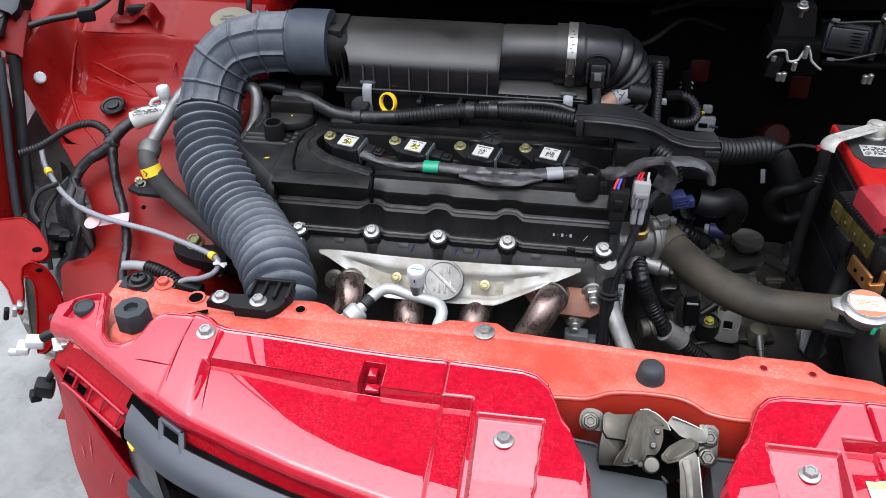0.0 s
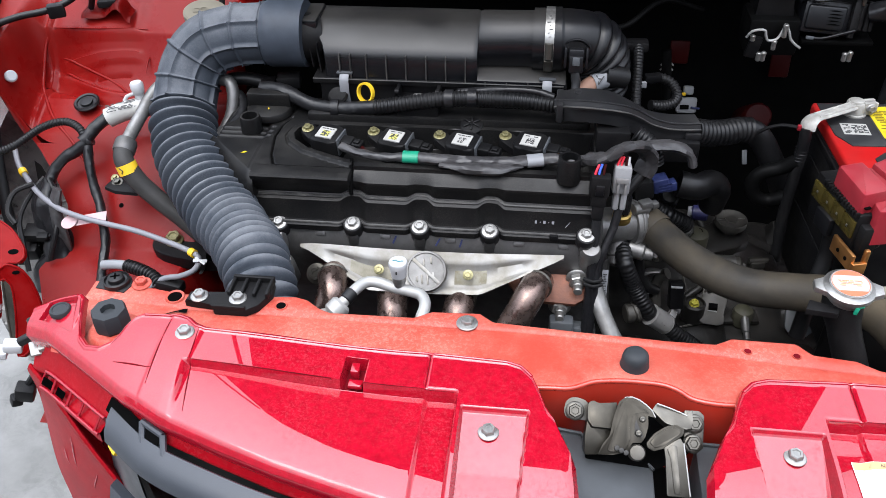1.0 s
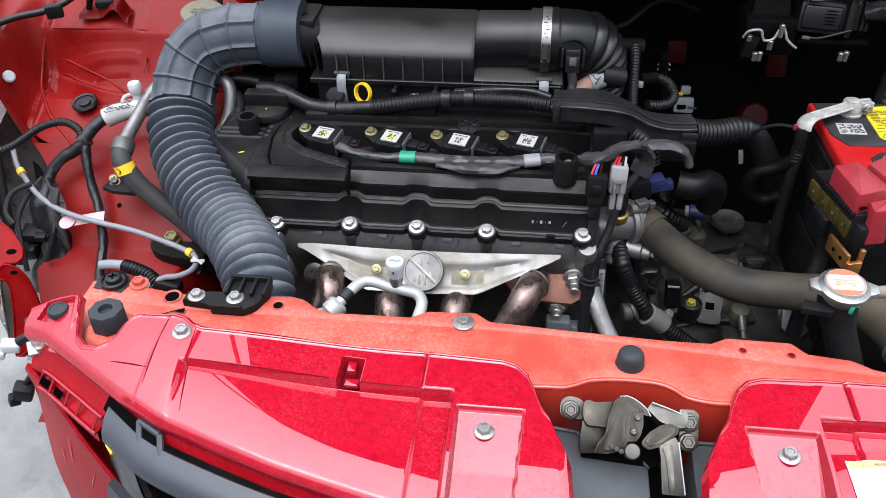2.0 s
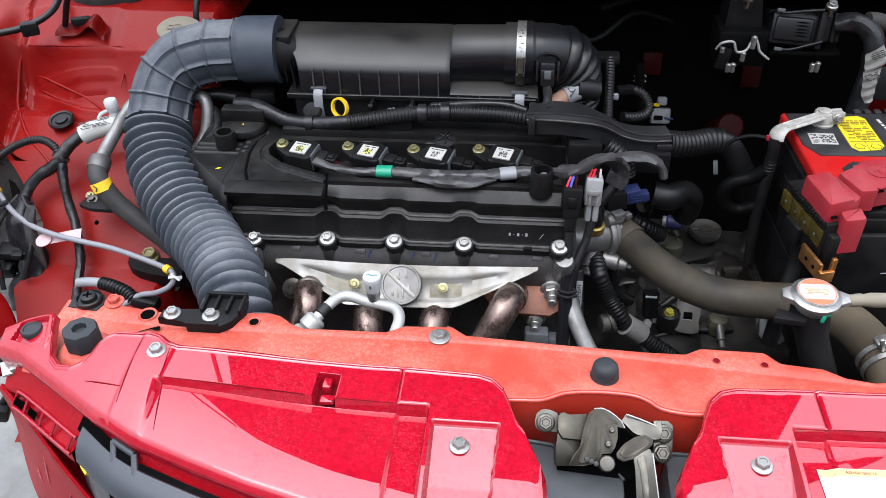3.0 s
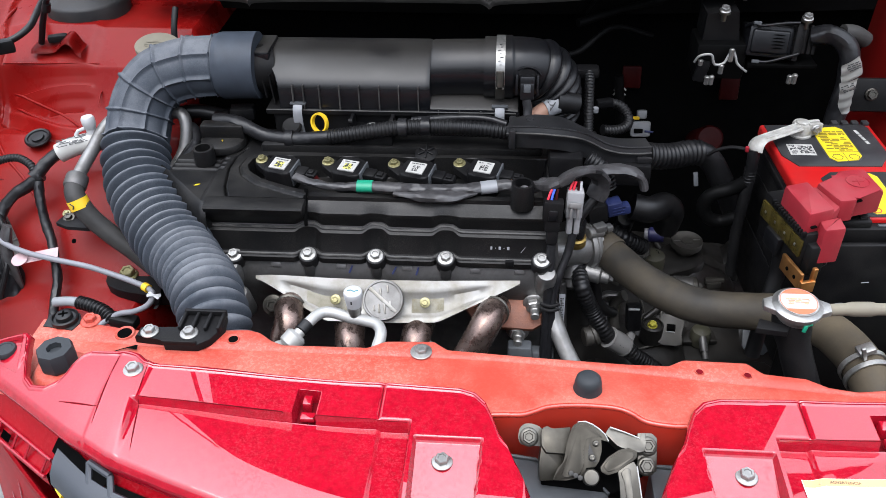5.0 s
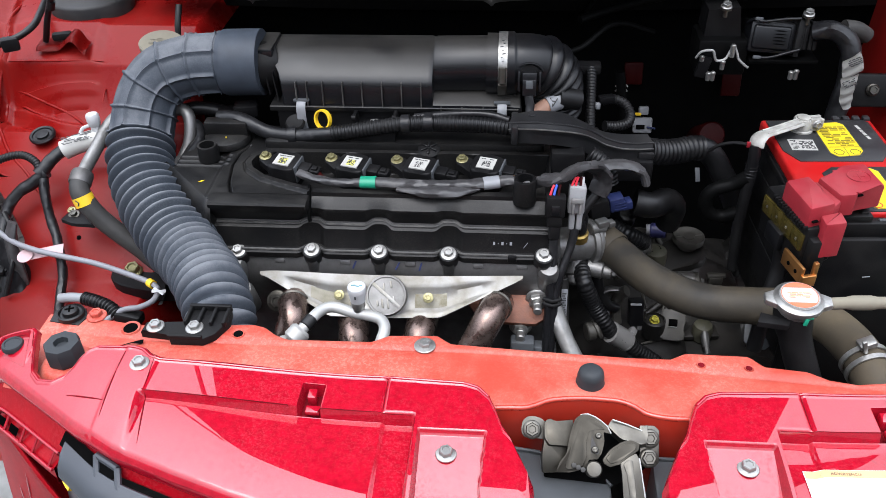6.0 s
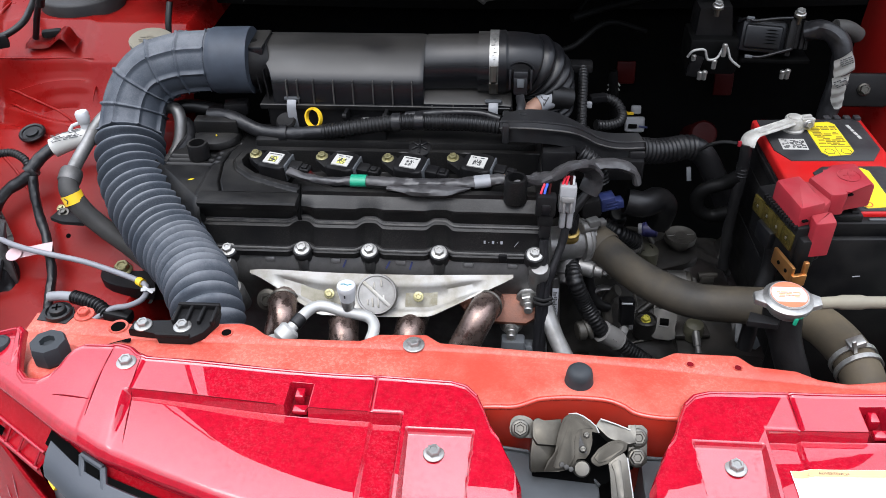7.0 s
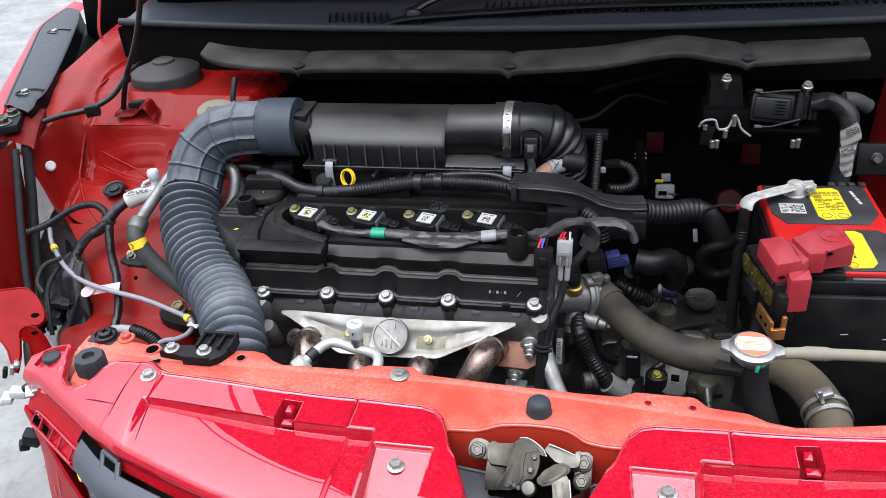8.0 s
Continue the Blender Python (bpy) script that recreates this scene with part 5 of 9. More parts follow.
    part("timing_cover", bm, COVER_BLACK, th)
    # slot between the halves
    bm = bmesh.new()
    tube(bm, [(-.0738, .9085, .8640), (-.0725, .8975, .8615), (-.0706, .8860, .8545), (-.0696, .8760, .846), (-.069, .874, .838)], .0022, 8)
    part("split_line", bm, VOID, th)
    # cover bolts with their grommets
    for x, y, z in ((-.070, .868, .800), (.009, .868, .800), (.090, .868, .800), (.199, .862, .806), (-.158, .866, .797)):
        M = axis_pose((x, y, z), (0, -.36, .93))
        bm = bmesh.new()
        lathe(bm, [(.0105, -.014), (.0116, -.012), (.0116, .000), (.0106, .002), (0, .002)], 28, M)
        gm = part("grommet", bm, RUBBER_BLACK, th)
        bm = bmesh.new()
        lathe(bm, [(.0062, -.015), (.0068, -.014), (.0070, .002)], 18, axis_pose((x, y - .003, z - .011), (0, -.12, 1)))
        part("spacer", bm, ALU_DARK, gm)
        bolt(th, M @ V(0, 0, .002), .0060, (0, -.36, .93), name="cover_bolt", washer=1.55, label="zinc plated valve cover bolt", spin=x * 300)
    bm = bmesh.new()
    box(bm, (.158, .862, .7955), (.168, .868, .8035), .001)
    part("clip", bm, BLACK, th)
    # bars for the hand-written marks
    bm = bmesh.new()
    for i, (w, h) in enumerate(((.005, .006), (.002, .002), (.006, .006), (.002, .002), (.006, .006))):
        boxc(bm, (.142 + .0048 * i, .8740, .8135), (w * .45, .0004, h * .6), 0, (-19, 0, 0))
    boxc(bm, (.178, .8735, .8120), (.0006, .0004, .008), 0, (-19, 40, 0))
    part("paint_marks", bm, GREY, th)
    # cylinder head below the cover
    bm = bmesh.new()
    xs3 = np.linspace(-.166, .214, 100)
    hp = [(.876, .800), (.8735, .7965), (.8680, .789), (.8635, .778), (.8615, .757), (.864, .752), (.868, .70)]
    sheet(bm, [[(x, y, z) for x in xs3] for y, z in hp])
    head = part("cylinder_head", bm, ALU_DARK, th, "bare cast aluminium cylinder head")
    for x in (-.110, -.032, .045, .124, .175):
        bm = bmesh.new()
        boxc(bm, (x, .8665, .786), (.012, .003, .006), .001, (-25, 0, 0))
        part("casting_lug", bm, ALU_DARK, head)
    for x, rr in ((-.021, 25), (.057, 18), (.030, 30)):
        bm = bmesh.new()
        boxc(bm, (x, .8648, .7835), (.002, .0006, .010), 0, (-24, rr, 0))
        part("ink_mark", bm, BLUE, head)
    bm = bmesh.new()
    for i in range(12):
        boxc(bm, (.034 + .0042 * i, .8590, .762), (.0026, .0005, .0034), 0)
    for i in range(3):
        boxc(bm, (-.042 + .005 * i, .8590, .766), (.003, .0005, .004), 0)
    boxc(bm, (.062, .8588, .769), (.009, .0005, .008), 0)
    part("stamped_marks", bm, PAPER, head)
    # rounded end bosses of the head
    for x, y, z, r in ((-.163, .862, .775, .013), (-.152, .848, .745, .012), (.205, .862, .778, .012)):
        bm = bmesh.new()
        lathe(bm, [(r * .7, -.03), (r, -.024), (r, .012), (r * .8, .018), (0, .019)], 20, axis_pose((x, y, z), (0, -.4, 1)))
        part("boss", bm, ALU, head)
    bm = bmesh.new()
    box(bm, (-.26, .885, .30), (.22, 1.06, .80), .01)
    part("block", bm, ALU_DARK, th)
    # oil filler cap and breather cup
    cap = bmesh.new()
    lathe(cap, [(.029, .0), (.029, .004), (.027, .008), (.022, .010), (0, .010)], 40, Matrix.Translation((-.201, 1.012, .862)))
    oc = part("oil_cap", cap, COVER_BLACK, th, "black oil filler cap")
    bm = bmesh.new()
    box(bm, (-.229, 1.010, .869), (-.173, 1.028, .888), .003)
    part("cap_grip", bm, COVER_BLACK, oc)
    for x, y, z, r, h in ((-.214, .974, .858, .0125, .020), (.175, .896, .858, .0125, .030)):
        bm = bmesh.new()
        lathe(bm, [(r * 1.05, 0), (r, h - .001), (r * .96, h), (r * .74, h), (r * .72, h - .016), (0, h - .016)], 28, Matrix.Translation((x, y, z)))
        part("cup", bm, COVER_BLACK, th, "open black mounting cup")
    for x, y in ((-.226, 1.002), (-.222, .982)):
        bolt(th, (x, y + .02, .862), .0055, name="cover_bolt", mat=GALV)
    # intake side behind the coils
    bm = bmesh.new()
    box(bm, (-.15, .996, .84), (.20, 1.03, .872), .006)
    part("rail", bm, COVER_BLACK, th)
    for x in (.058,):
        bm = bmesh.new()
        lathe(bm, [(.014, 0), (.014, .005), (.011, .007), (.005, .0075), (0, .0075)], 24, axis_pose((x, .994, .862), (0, -.3, .95)))
        pl = part("plug", bm, BLACK, th)
        for i in range(6):
            bm = bmesh.new()
            boxc(bm, (0, .006, .008), (.002, .009, .003), .0005)
            bmesh.ops.transform(bm, matrix=axis_pose((x, .994, .862), (0, -.3, .95)) @ pose(0, 0, 0, 0, 0, 60 * i), verts=bm.verts)
            part("spoke", bm, BLACK_SATIN, pl)
    return th


ENGINE = build_engine()


# ---- ignition coils ----
def build_coil(p, seed):
    c = thing("ignition_coil", "black ignition coil with a white printed label", "ignition coil", p, group="ignition coils on the valve cover")
    M = Matrix.Translation(p) @ pose(.0035, -.003, 0, 8, 0, -15)
    bm = bmesh.new()
    prism(bm, rounded([(-.0190, -.012), (-.012, -.0170), (.012, -.0170), (.0190, -.012), (.0190, .012), (.011, .0180), (-.010, .0185), (-.0190, .012)], 1), -.030, -.001, bevel=.0028)
    bmesh.ops.transform(bm, matrix=M, verts=bm.verts)
    part("body", bm, BLACK, c)
    bm = bmesh.new()
    box(bm, (.0176, -.0120, -.022), (.0198, .0120, .0006), .0006, M)
    part("core_plate", bm, MID_GREY, c, "grey laminated core edge")
    bm = bmesh.new()
    box(bm, (-.0108, -.0098, -.0012), (.0096, .0092, .0004), 0, M)
    lab = part("label", bm, PAPER, c)
    plate_bars(lab, M @ pose(-.0005, .0062, .0005), .016, .0022, 1, INK, 0.8, seed)
    bm = bmesh.new()
    box(bm, (-.0052, -.0072, .0004), (.0046, .0030, .0006), 0, M)
    part("code_ground", bm, CODE_YELLOW if seed < 3 else PAPER, lab)
    rnd = random.Random(seed)
    bm = bmesh.new()
    for i in range(8):
        for j in range(8):
            if rnd.random() < .52:
                box(bm, (-.0050 + .0012 * i, -.0070 + .00123 * j, .0006), (-.0038 + .0012 * i, -.0058 + .00123 * j, .0008), 0, M)
    part("code_cells", bm, INK, lab)
    bm = bmesh.new()
    box(bm, (.0175, -.0075, -.016), (.034, .0075, -.004), .002, M)
    so = part("socket", bm, BLACK, c)
    bm = bmesh.new()
    box(bm, (.0335, -.0065, -.015), (.046, .0055, -.0055), .0015, M)
    box(bm, (.036, -.004, -.0065), (.043, .003, -.003), .0008, M)
    part("plug", bm, BLACK, so)
    bm = bmesh.new()
    prism(bm, [(-.0450, .016), (-.042, .008), (-.016, -.008), (-.012, .014), (-.032, .024), (-.042, .023)], -.024, -.014, M, bevel=.0015)
    part("lug", bm, BLACK, c)
    bolt(c, M @ V(-.0365, .0155, -.014), .0050, M.to_3x3() @ V(0, 0, 1), GOLD, label="yellow passivated bolt", washer=1.5, spin=seed * 17)
    bm = bmesh.new()
    rod(bm, M @ V(0, 0, -.06), M @ V(0, 0, -.02), .011, 16)
    part("stem", bm, RUBBER_BLACK, c)
    return c


for i, p in enumerate(((-.1135, .9460, .8775), (-.0315, .9445, .8775), (.0490, .9430, .8775), (.1275, .9460, .8785))):
    build_coil(p, i + 1)


# ---- heat shield, exhaust runners ----
def build_exhaust():
    ex = thing("exhaust_manifold", "heat-stained steel exhaust manifold in front of the engine", "exhaust manifold", (.03, .80, .55))
    paths = ([(-.094, .856, .738), (-.090, .830, .750), (-.087, .808, .746), (-.090, .792, .722), (-.07, .78, .68), (-.03, .78, .60)],
             [(-.024, .856, .715), (-.020, .826, .727), (-.017, .802, .724), (-.016, .787, .700), (-.005, .78, .66), (0, .78, .60)],
             [(.062, .856, .718), (.060, .828, .730), (.058, .804, .727), (.055, .788, .702), (.045, .78, .66), (.03, .78, .60)],
             [(.150, .862, .734), (.146, .835, .752), (.138, .812, .753), (.124, .795, .730), (.105, .785, .70), (.06, .78, .60)])
    for p in paths:
        bm = bmesh.new()
        tube(bm, p, lambda s, t, a: .0172 + .0006 * noise.noise(Vector((s * 90, math.cos(a) * 3, math.sin(a) * 3))), 26, step=.003)
        run = part("runner", bm, EXHAUST, ex)
        bm = bmesh.new()
        a = V(*p[1])
        lathe(bm, [(.0175, -.002), (.0190, 0), (.0175, .002)], 24, axis_pose(a, V(*p[2]) - V(*p[0])))
        part("weld", bm, GALV, run)
    bm = bmesh.new()
    prism(bm, [(.0, -.036), (.035, -.043), (.054, -.030), (.063, -.004), (.058, .026), (.042, .036), (-.02, .034), (-.04, .01)], -.005, .005, axis_pose((.150, .868, .742), (0, -.55, .83)) @ pose(0, 0, 0, 0, 0, 180) @ Matrix.Diagonal((-1, 1, 1, 1)), .001)
    part("flange", bm, RUST, ex, "rusty brown manifold flange")
    for p, d in (((.194, .862, .744), (.0, -.96, .05)), ((.1755, .850, .712), (.0, -.96, .05))):
        d = V(*d).normalized()
        p = V(*p)
        bm = bmesh.new()
        rod(bm, p, p + d * .018, .0058, 14, bevel=.0008)
        rod(bm, p + d * .017, p + d * .027, .0050, 14, bevel=.001)
        st = part("stud", bm, STEEL, ex, "zinc plated threaded stud with nut")
        o = bolt(st, p + d * .001, .0102, d, name="nut", washer=1.35)
    sh = thing("heat_shield", "silver pressed heat shield with a round badge, dusty", "heat shield", (.02, .84, .745))
    bm = bmesh.new()
    # bright upper band, then the lower lobe, set back, with a turned-out rim
    top = [(-.132, .858, .7745), (-.10, .8585, .7765), (0.02, .856, .7780), (.12, .858, .7785), (.176, .860, .7780)]
    tl = spline(top, .002)

    def along(t):
        u = t * (len(tl) - 1)
        i = min(len(tl) - 2, int(u))
        return tl[i].lerp(tl[i + 1], u - i)
    low = [(0, .004), (.03, .009), (.262, .0545), (.285, .0568), (.49, .0565), (.69, .0548), (.712, .0525), (.97, .010), (1, .004)]
    rows = []
    for k in (0, .04, .10, .20, .28, .34, .42, .60, .78, .85, .92, 1.0):
        row = []
        for t in np.linspace(0, 1, 110):
            p = along(t)
            h = lerp_table(low, t)
            q = k * h
            band = sstep(.43, .30, k)
            rim = sstep(.80, .90, k)
            out = .006 - .0055 * (1 - band) * (1 - rim) * sstep(.020, .036, h)
            row.append(p + V(0, -.62 * q - out * .7, -.66 * q + out * .7 - (.008 if k == 0 else 0)))
        rows.append(row)
    sheet(bm, rows)
    part("shield", bm, SHIELD, sh, smooth=50)
    for t0, t1 in ((.20, .40), (.60, .72)):
        bm = bmesh.new()
        sheet(bm, [[along(t) + V(0, -.62 * k * lerp_table(low, t) - .0009, -.66 * k * lerp_table(low, t) + .0010) for t in np.linspace(t0, t1, 16)] for k in (.45, .60, .77)])
        part("stained_recess", bm, SHIELD_STAIN, sh)
    # badge: ring, bar and strokes as plain shapes
    M = axis_pose((.0210, .8295, .7680), (0, -.69, .72)) @ pose(0, 0, 0, 0, 0, 180) @ Matrix.Scale(.80, 4)
    bm = bmesh.new()
    lathe(bm, [(.0, .004), (.0255, .004), (.0262, .0062), (.0285, .0062), (.0295, .003), (.0295, -.004)], 48, M)
    bd = part("badge", bm, ALU, sh, "round embossed badge with a diagonal bar")
    bm = bmesh.new()
    boxc(bm, (0, 0, .0046), (.052, .0050, .0036), .0008, (0, 0, -40))
    bmesh.ops.transform(bm, matrix=M, verts=bm.verts)
    part("bar", bm, SHIELD, bd)
    for x, y, l in ((.011, .008, .014), (.003, .011, .016), (-.005, .012, .013), (-.012, .012, .008), (-.004, -.012, .010), (.006, -.016, .010)):
        bm = bmesh.new()
        boxc(bm, (-x, y, .0046), (.0026, l, .0030), .0006, (0, 0, 8))
        bmesh.ops.transform(bm, matrix=M, verts=bm.verts)
        part("stroke", bm, SHIELD, bd)
    for x in (-.0345, .0686):
        bolt(sh, (x, .8300, .7660), .0040, (0, -.69, .72), GOLD, label="small yellow passivated bolt", washer=1.5)
    # side bolt on the block
    bolt(ENGINE, (-.112, .840, .745), .0085, (0, -.8, .6), GALV, name="block_bolt")
    bolt(ENGINE, (.072, .80, .72), .008, (0, -.8, .6), GALV, name="block_bolt")


build_exhaust()


def build_ac_pipe():
    th = thing("refrigerant_pipe", "bare aluminium refrigerant pipe with a clear-white service cap", "pipe", (.0, .75, .76))
    bm = bmesh.new()
    tube(bm, [(-.0640, .7290, .792), (-.0520, .7380, .799), (-.0440, .7500, .803), (-.0375, .7600, .804), (-.0300, .7655, .804), (-.0195, .7650, .804), (-.0018, .7595, .803), (.0152, .7555, .803),
              (.0262, .7515, .803), (.0320, .7440, .802), (.0333, .7340, .800), (.0300, .7200, .793), (.026, .705, .765)], .0060, 20, step=.002)
    part("pipe", bm, PIPE_ALU, th)
    bm = bmesh.new()
    rod(bm, (-.0510, .7388, .7995), (-.0445, .7492, .8028), .0072, 18, bevel=.001)
    part("sleeve", bm, RUBBER_BLACK, th)
    bm = bmesh.new()
    rod(bm, (-.0640, .7260, .790), (-.0530, .7370, .798), .0115, 20, bevel=.003)
    boxc(bm, (-.0660, .7300, .785), (.026, .018, .014), .005, (0, 12, 40))
    boxc(bm, (-.0780, .7250, .780), (.016, .010, .010), .003, (0, 20, 20))
    part("fitting", bm, PIPE_ALU, th, "whitish cast pipe fitting")
    bm = bmesh.new()
    lathe(bm, [(.0062, -.030), (.0062, -.022), (.0075, -.021), (.0075, -.014), (.0055, -.013), (.0055, -.006)], 24, Matrix.Translation((.0035, .7600, .8340)))
    part("valve_stem", bm, STEEL, th)
    bm = bmesh.new()
    lathe(bm, [(.0070, -.0135), (.0080, -.0130), (.0088, -.006), (.0098, .000), (.0099, .0035), (.0092, .0055), (.0080, .0062), (0, .0062)], 32, Matrix.Translation((.0035, .7605, .8330)))
    cap = part("service_cap", bm, WHITE, th, "cloudy white plastic service cap")
    bm = bmesh.new()
    for x, y, w, a in ((.0000, .7610, .0042, 12), (.0042, .7598, .0045, -14), (.0078, .7606, .0030, 8)):
        boxc(bm, (x, y, .8394), (w, .0012, .0003), 0, (0, 0, a))
    part("print", bm, TEAL, cap)
    bm = bmesh.new()
    boxc(bm, (.0030, .7507, .8305), (.0016, .0004, .0036), 0, (-6, 0, 0))
    part("mark", bm, INK, cap)


build_ac_pipe()


# ---- harnesses over the engine ----
def build_harnesses():
    h = thing("coil_harness", "tape-wrapped coil wiring harness with a green band", "wiring", (.04, .91, .862))
    bm = bmesh.new()
    tube(bm, [(-.090, .930, .868), (-.070, .918, .868), (-.039, .910, .868), (-.003, .909, .870), (.041, .905, .871), (.079, .905, .870), (.130, .912, .870), (.157, .916, .872), (.185, .908, .876), (.204, .902, .884)],
         lambda s, t, a: (.0055 + .0022 * sstep(.05, .12, s)) * (1 + .26 * noise.noise(Vector((s * 75, math.cos(a) * 1.5, math.sin(a) * 1.5)))), 16, step=.003, flat=.8)
    part("loom", bm, WORN_TAPE, h)
    bm = bmesh.new()
    tube(bm, [(.030, .899, .868), (.060, .895, .868), (.095, .896, .867), (.125, .903, .868)], lambda s, t, a: .0085 * math.sin(math.pi * min(1, max(.12, s / t))) * (1 + .45 * noise.noise(Vector((s * 50, a, 3)))) + .001, 12, step=.003, flat=.7)
    part("loose_tape", bm, WORN_TAPE, h)
    bm = bmesh.new()
    tube(bm, [(-.013, .9093, .8700), (.005, .9087, .8705)], .0084, 18, flat=.8, step=.004)
    part("green_band", bm, GREEN, h, "green marker tape")
    bm = bmesh.new()
    tube(bm, [(.128, .9115, .8702), (.146, .9145, .8712)], .0088, 18, flat=.8, step=.004)
    part("grey_band", bm, GREY, h, "worn silver-grey tape")
    for x, y in ((-.0745, .9365), (.168, .934)):
        bm = bmesh.new()
        for k in range(3):
            tube(bm, [(x - .006, y + .004 * k - .004, .870), (x + .006, y - .008 + .003 * k, .868), (x + .016, y - .016, .868)], .0012, 6)
        part("bare_wires", bm, DARK_RED if x < 0 else COPPER, h)

    h = thing("main_harness", "black corrugated wiring conduit across the engine", "wiring", (.0, 1.0, .87))
    bm = bmesh.new()
    tube(bm, [(-.215, 1.034, .884), (-.190, 1.028, .886), (-.170, 1.020, .882), (-.145, 1.013, .874), (-.115, 1.008, .873), (-.085, 1.005, .876), (-.055, 1.003, .881)], taped(.0085), 14)
    part("sleeve", bm, TAPE, h)
    bm = bmesh.new()
    ribbed(bm, [(-.062, 1.003, .880), (-.041, 1.002, .884), (.0, 1.001, .892), (.044, 1.0, .898), (.113, .998, .899), (.158, .995, .896)], .0085, seg=18)
    part("conduit", bm, RUBBER_BLACK, h)
    for x, z in ((.030, .8965), (.058, .8985), (-.114, .873)):
        bm = bmesh.new()
        y = 1.0 if x > 0 else 1.008
        tube(bm, [(x - .005, y, z), (x + .005, y, z + .0005)], .0112, 16, step=.004)
        part("tape_band", bm, TAPE, h)
    bm = bmesh.new()
    tube(bm, [(.040, 1.008, .902), (.09, 1.006, .908), (.130, 1.004, .909), (.155, .998, .905)], .0045, 10)
    part("lead", bm, TAPE, h)
    # plastic cable channel
    d = thing("cable_channel", "black moulded plastic cable channel", "cable channel", (.24, .985, .86))
    line = spline([(.160, .990, .902), (.185, .984, .908), (.208, .981, .9085), (.226, .983, .904), (.246, .990, .892), (.262, .996, .880), (.282, 1.003, .871), (.303, 1.008, .867), (.326, 1.013, .8655)], .004)
    rows = [[] for _ in range(9)]
    for i, c in enumerate(line):
        t = (line[min(i + 1, len(line) - 1)] - line[max(0, i - 1)]).normalized()
        side = V(-t.y, t.x, 0).normalized()
        up = t.cross(side)
        up = up if up.z > 0 else -up
        w = .0150 + .0030 * sstep(.165, .185, c.x) - .0045 * sstep(.21, .26, c.x)
        hh = .010
        for k, (a, b) in enumerate(((-1, -1.6), (-1, .1), (-1.15, .1), (-1.15, .4), (-1.0, .42), (-.85, 1.0), (.85, 1.0), (1.0, .5), (1.0, -1.6))):
            rows[k].append(c + side * (a * w) + up * (b * hh))
    bm = bmesh.new()
    sheet(bm, rows)
    part("channel", bm, CHANNEL, d, smooth=18)
    for k in (3, 5):
        bm = bmesh.new()
        tube(bm, rows[k], .0011, 8, smooth=False)
        part("moulded_rim", bm, EDGE_GREY if k == 3 else CHANNEL, d)
    bm = bmesh.new()
    box(bm, (.158, .968, .888), (.166, 1.008, .912), .002)
    part("end_wall", bm, CHANNEL, d)
    bm = bmesh.new()
    lathe(bm, [(.0045, 0), (.004, .0015), (.0025, .0008), (0, .0005)], 16, Matrix.Translation((.182, .987, .9182)))
    part("moulding_mark", bm, CHANNEL, d)
    bm = bmesh.new()
    box(bm, (.312, .992, .858), (.330, .9965, .866), .001)
    part("latch", bm, CHANNEL, d)
    bm = bmesh.new()
    box(bm, (.205, .955, .82), (.245, .985, .886), .004)
    part("post", bm, BLACK, d)
    bm = bmesh.new()
    box(bm, (.235, .985, .83), (.330, 1.012, .858), .003)
    part("lower_shell", bm, BLACK, d)
    c = thing("wiring_conduit", "thick black corrugated conduit to the fuse box", "wiring", (.40, 1.06, .82))
    bm = bmesh.new()
    ribbed(bm, [(.324, 1.013, .858), (.345, 1.024, .850), (.366, 1.035, .8455), (.384, 1.044, .8445), (.398, 1.049, .842)], .0150, .0068, .0014, 22)
    part("conduit", bm, RUBBER_BLACK, c)
    bm = bmesh.new()
    tube(bm, [(.394, 1.048, .843), (.406, 1.050, .838), (.418, 1.049, .826), (.428, 1.045, .810), (.440, 1.040, .790), (.452, 1.036, .765)], .0150, 18)
    part("elbow", bm, RUBBER_BLACK, c)
    bm = bmesh.new()
    boxc(bm, (.396, 1.034, .812), (.006, .002, .018), .0005, (-30, 0, 10))
    part("tag", bm, MID_GREY, c)
    # two plugs hanging in front
    p = thing("sensor_plug", "black sensor connector with red and blue wires", "connector", (.208, .873, .84))
    bm = bmesh.new()
    boxc(bm, (.2085, .8745, .868), (.0215, .016, .024), .002, (-8, 2, 0))
    boxc(bm, (.2085, .8720, .851), (.0165, .013, .016), .002, (-8, 2, 0))
    part("housing", bm, BLACK, p)
    bm = bmesh.new()
    boxc(bm, (.2085, .8655, .866), (.009, .003, .012), .001, (-8, 2, 0))
    part("latch", bm, BLACK_SATIN, p)
    bm = bmesh.new()
    boxc(bm, (.209, .870, .836), (.013, .011, .018), .003, (-8, 2, 0))
    part("boot", bm, RUBBER_BLACK, p)
    for k, m in ((-.006, WIRE_RED), (-.002, WIRE_BLUE), (.003, DARK_RED)):
        bm = bmesh.new()
        tube(bm, [(.2085 + k, .876, .880), (.209 + k * .9, .878, .884), (.211 + k * .7, .882, .890)], .0014, 8)
        part("wire", bm, m, p)
    bm = bmesh.new()
    tube(bm, [(.209, .867, .826), (.209, .862, .80), (.208, .852, .765), (.2065, .838, .73), (.206, .82, .69), (.206, .80, .65)], taped(.0048), 10)
    part("cable", bm, TAPE, p)
    p = thing("sensor_plug", "light grey sensor connector with red wires", "connector", (.232, .888, .84))
    bm = bmesh.new()
    boxc(bm, (.2325, .8895, .868), (.0185, .017, .032), .002, (-8, 2, 0))
    part("housing", bm, PLUG_GREY, p)
    bm = bmesh.new()
    boxc(bm, (.2325, .8775, .872), (.014, .004, .006), .001, (-8, 2, 0))
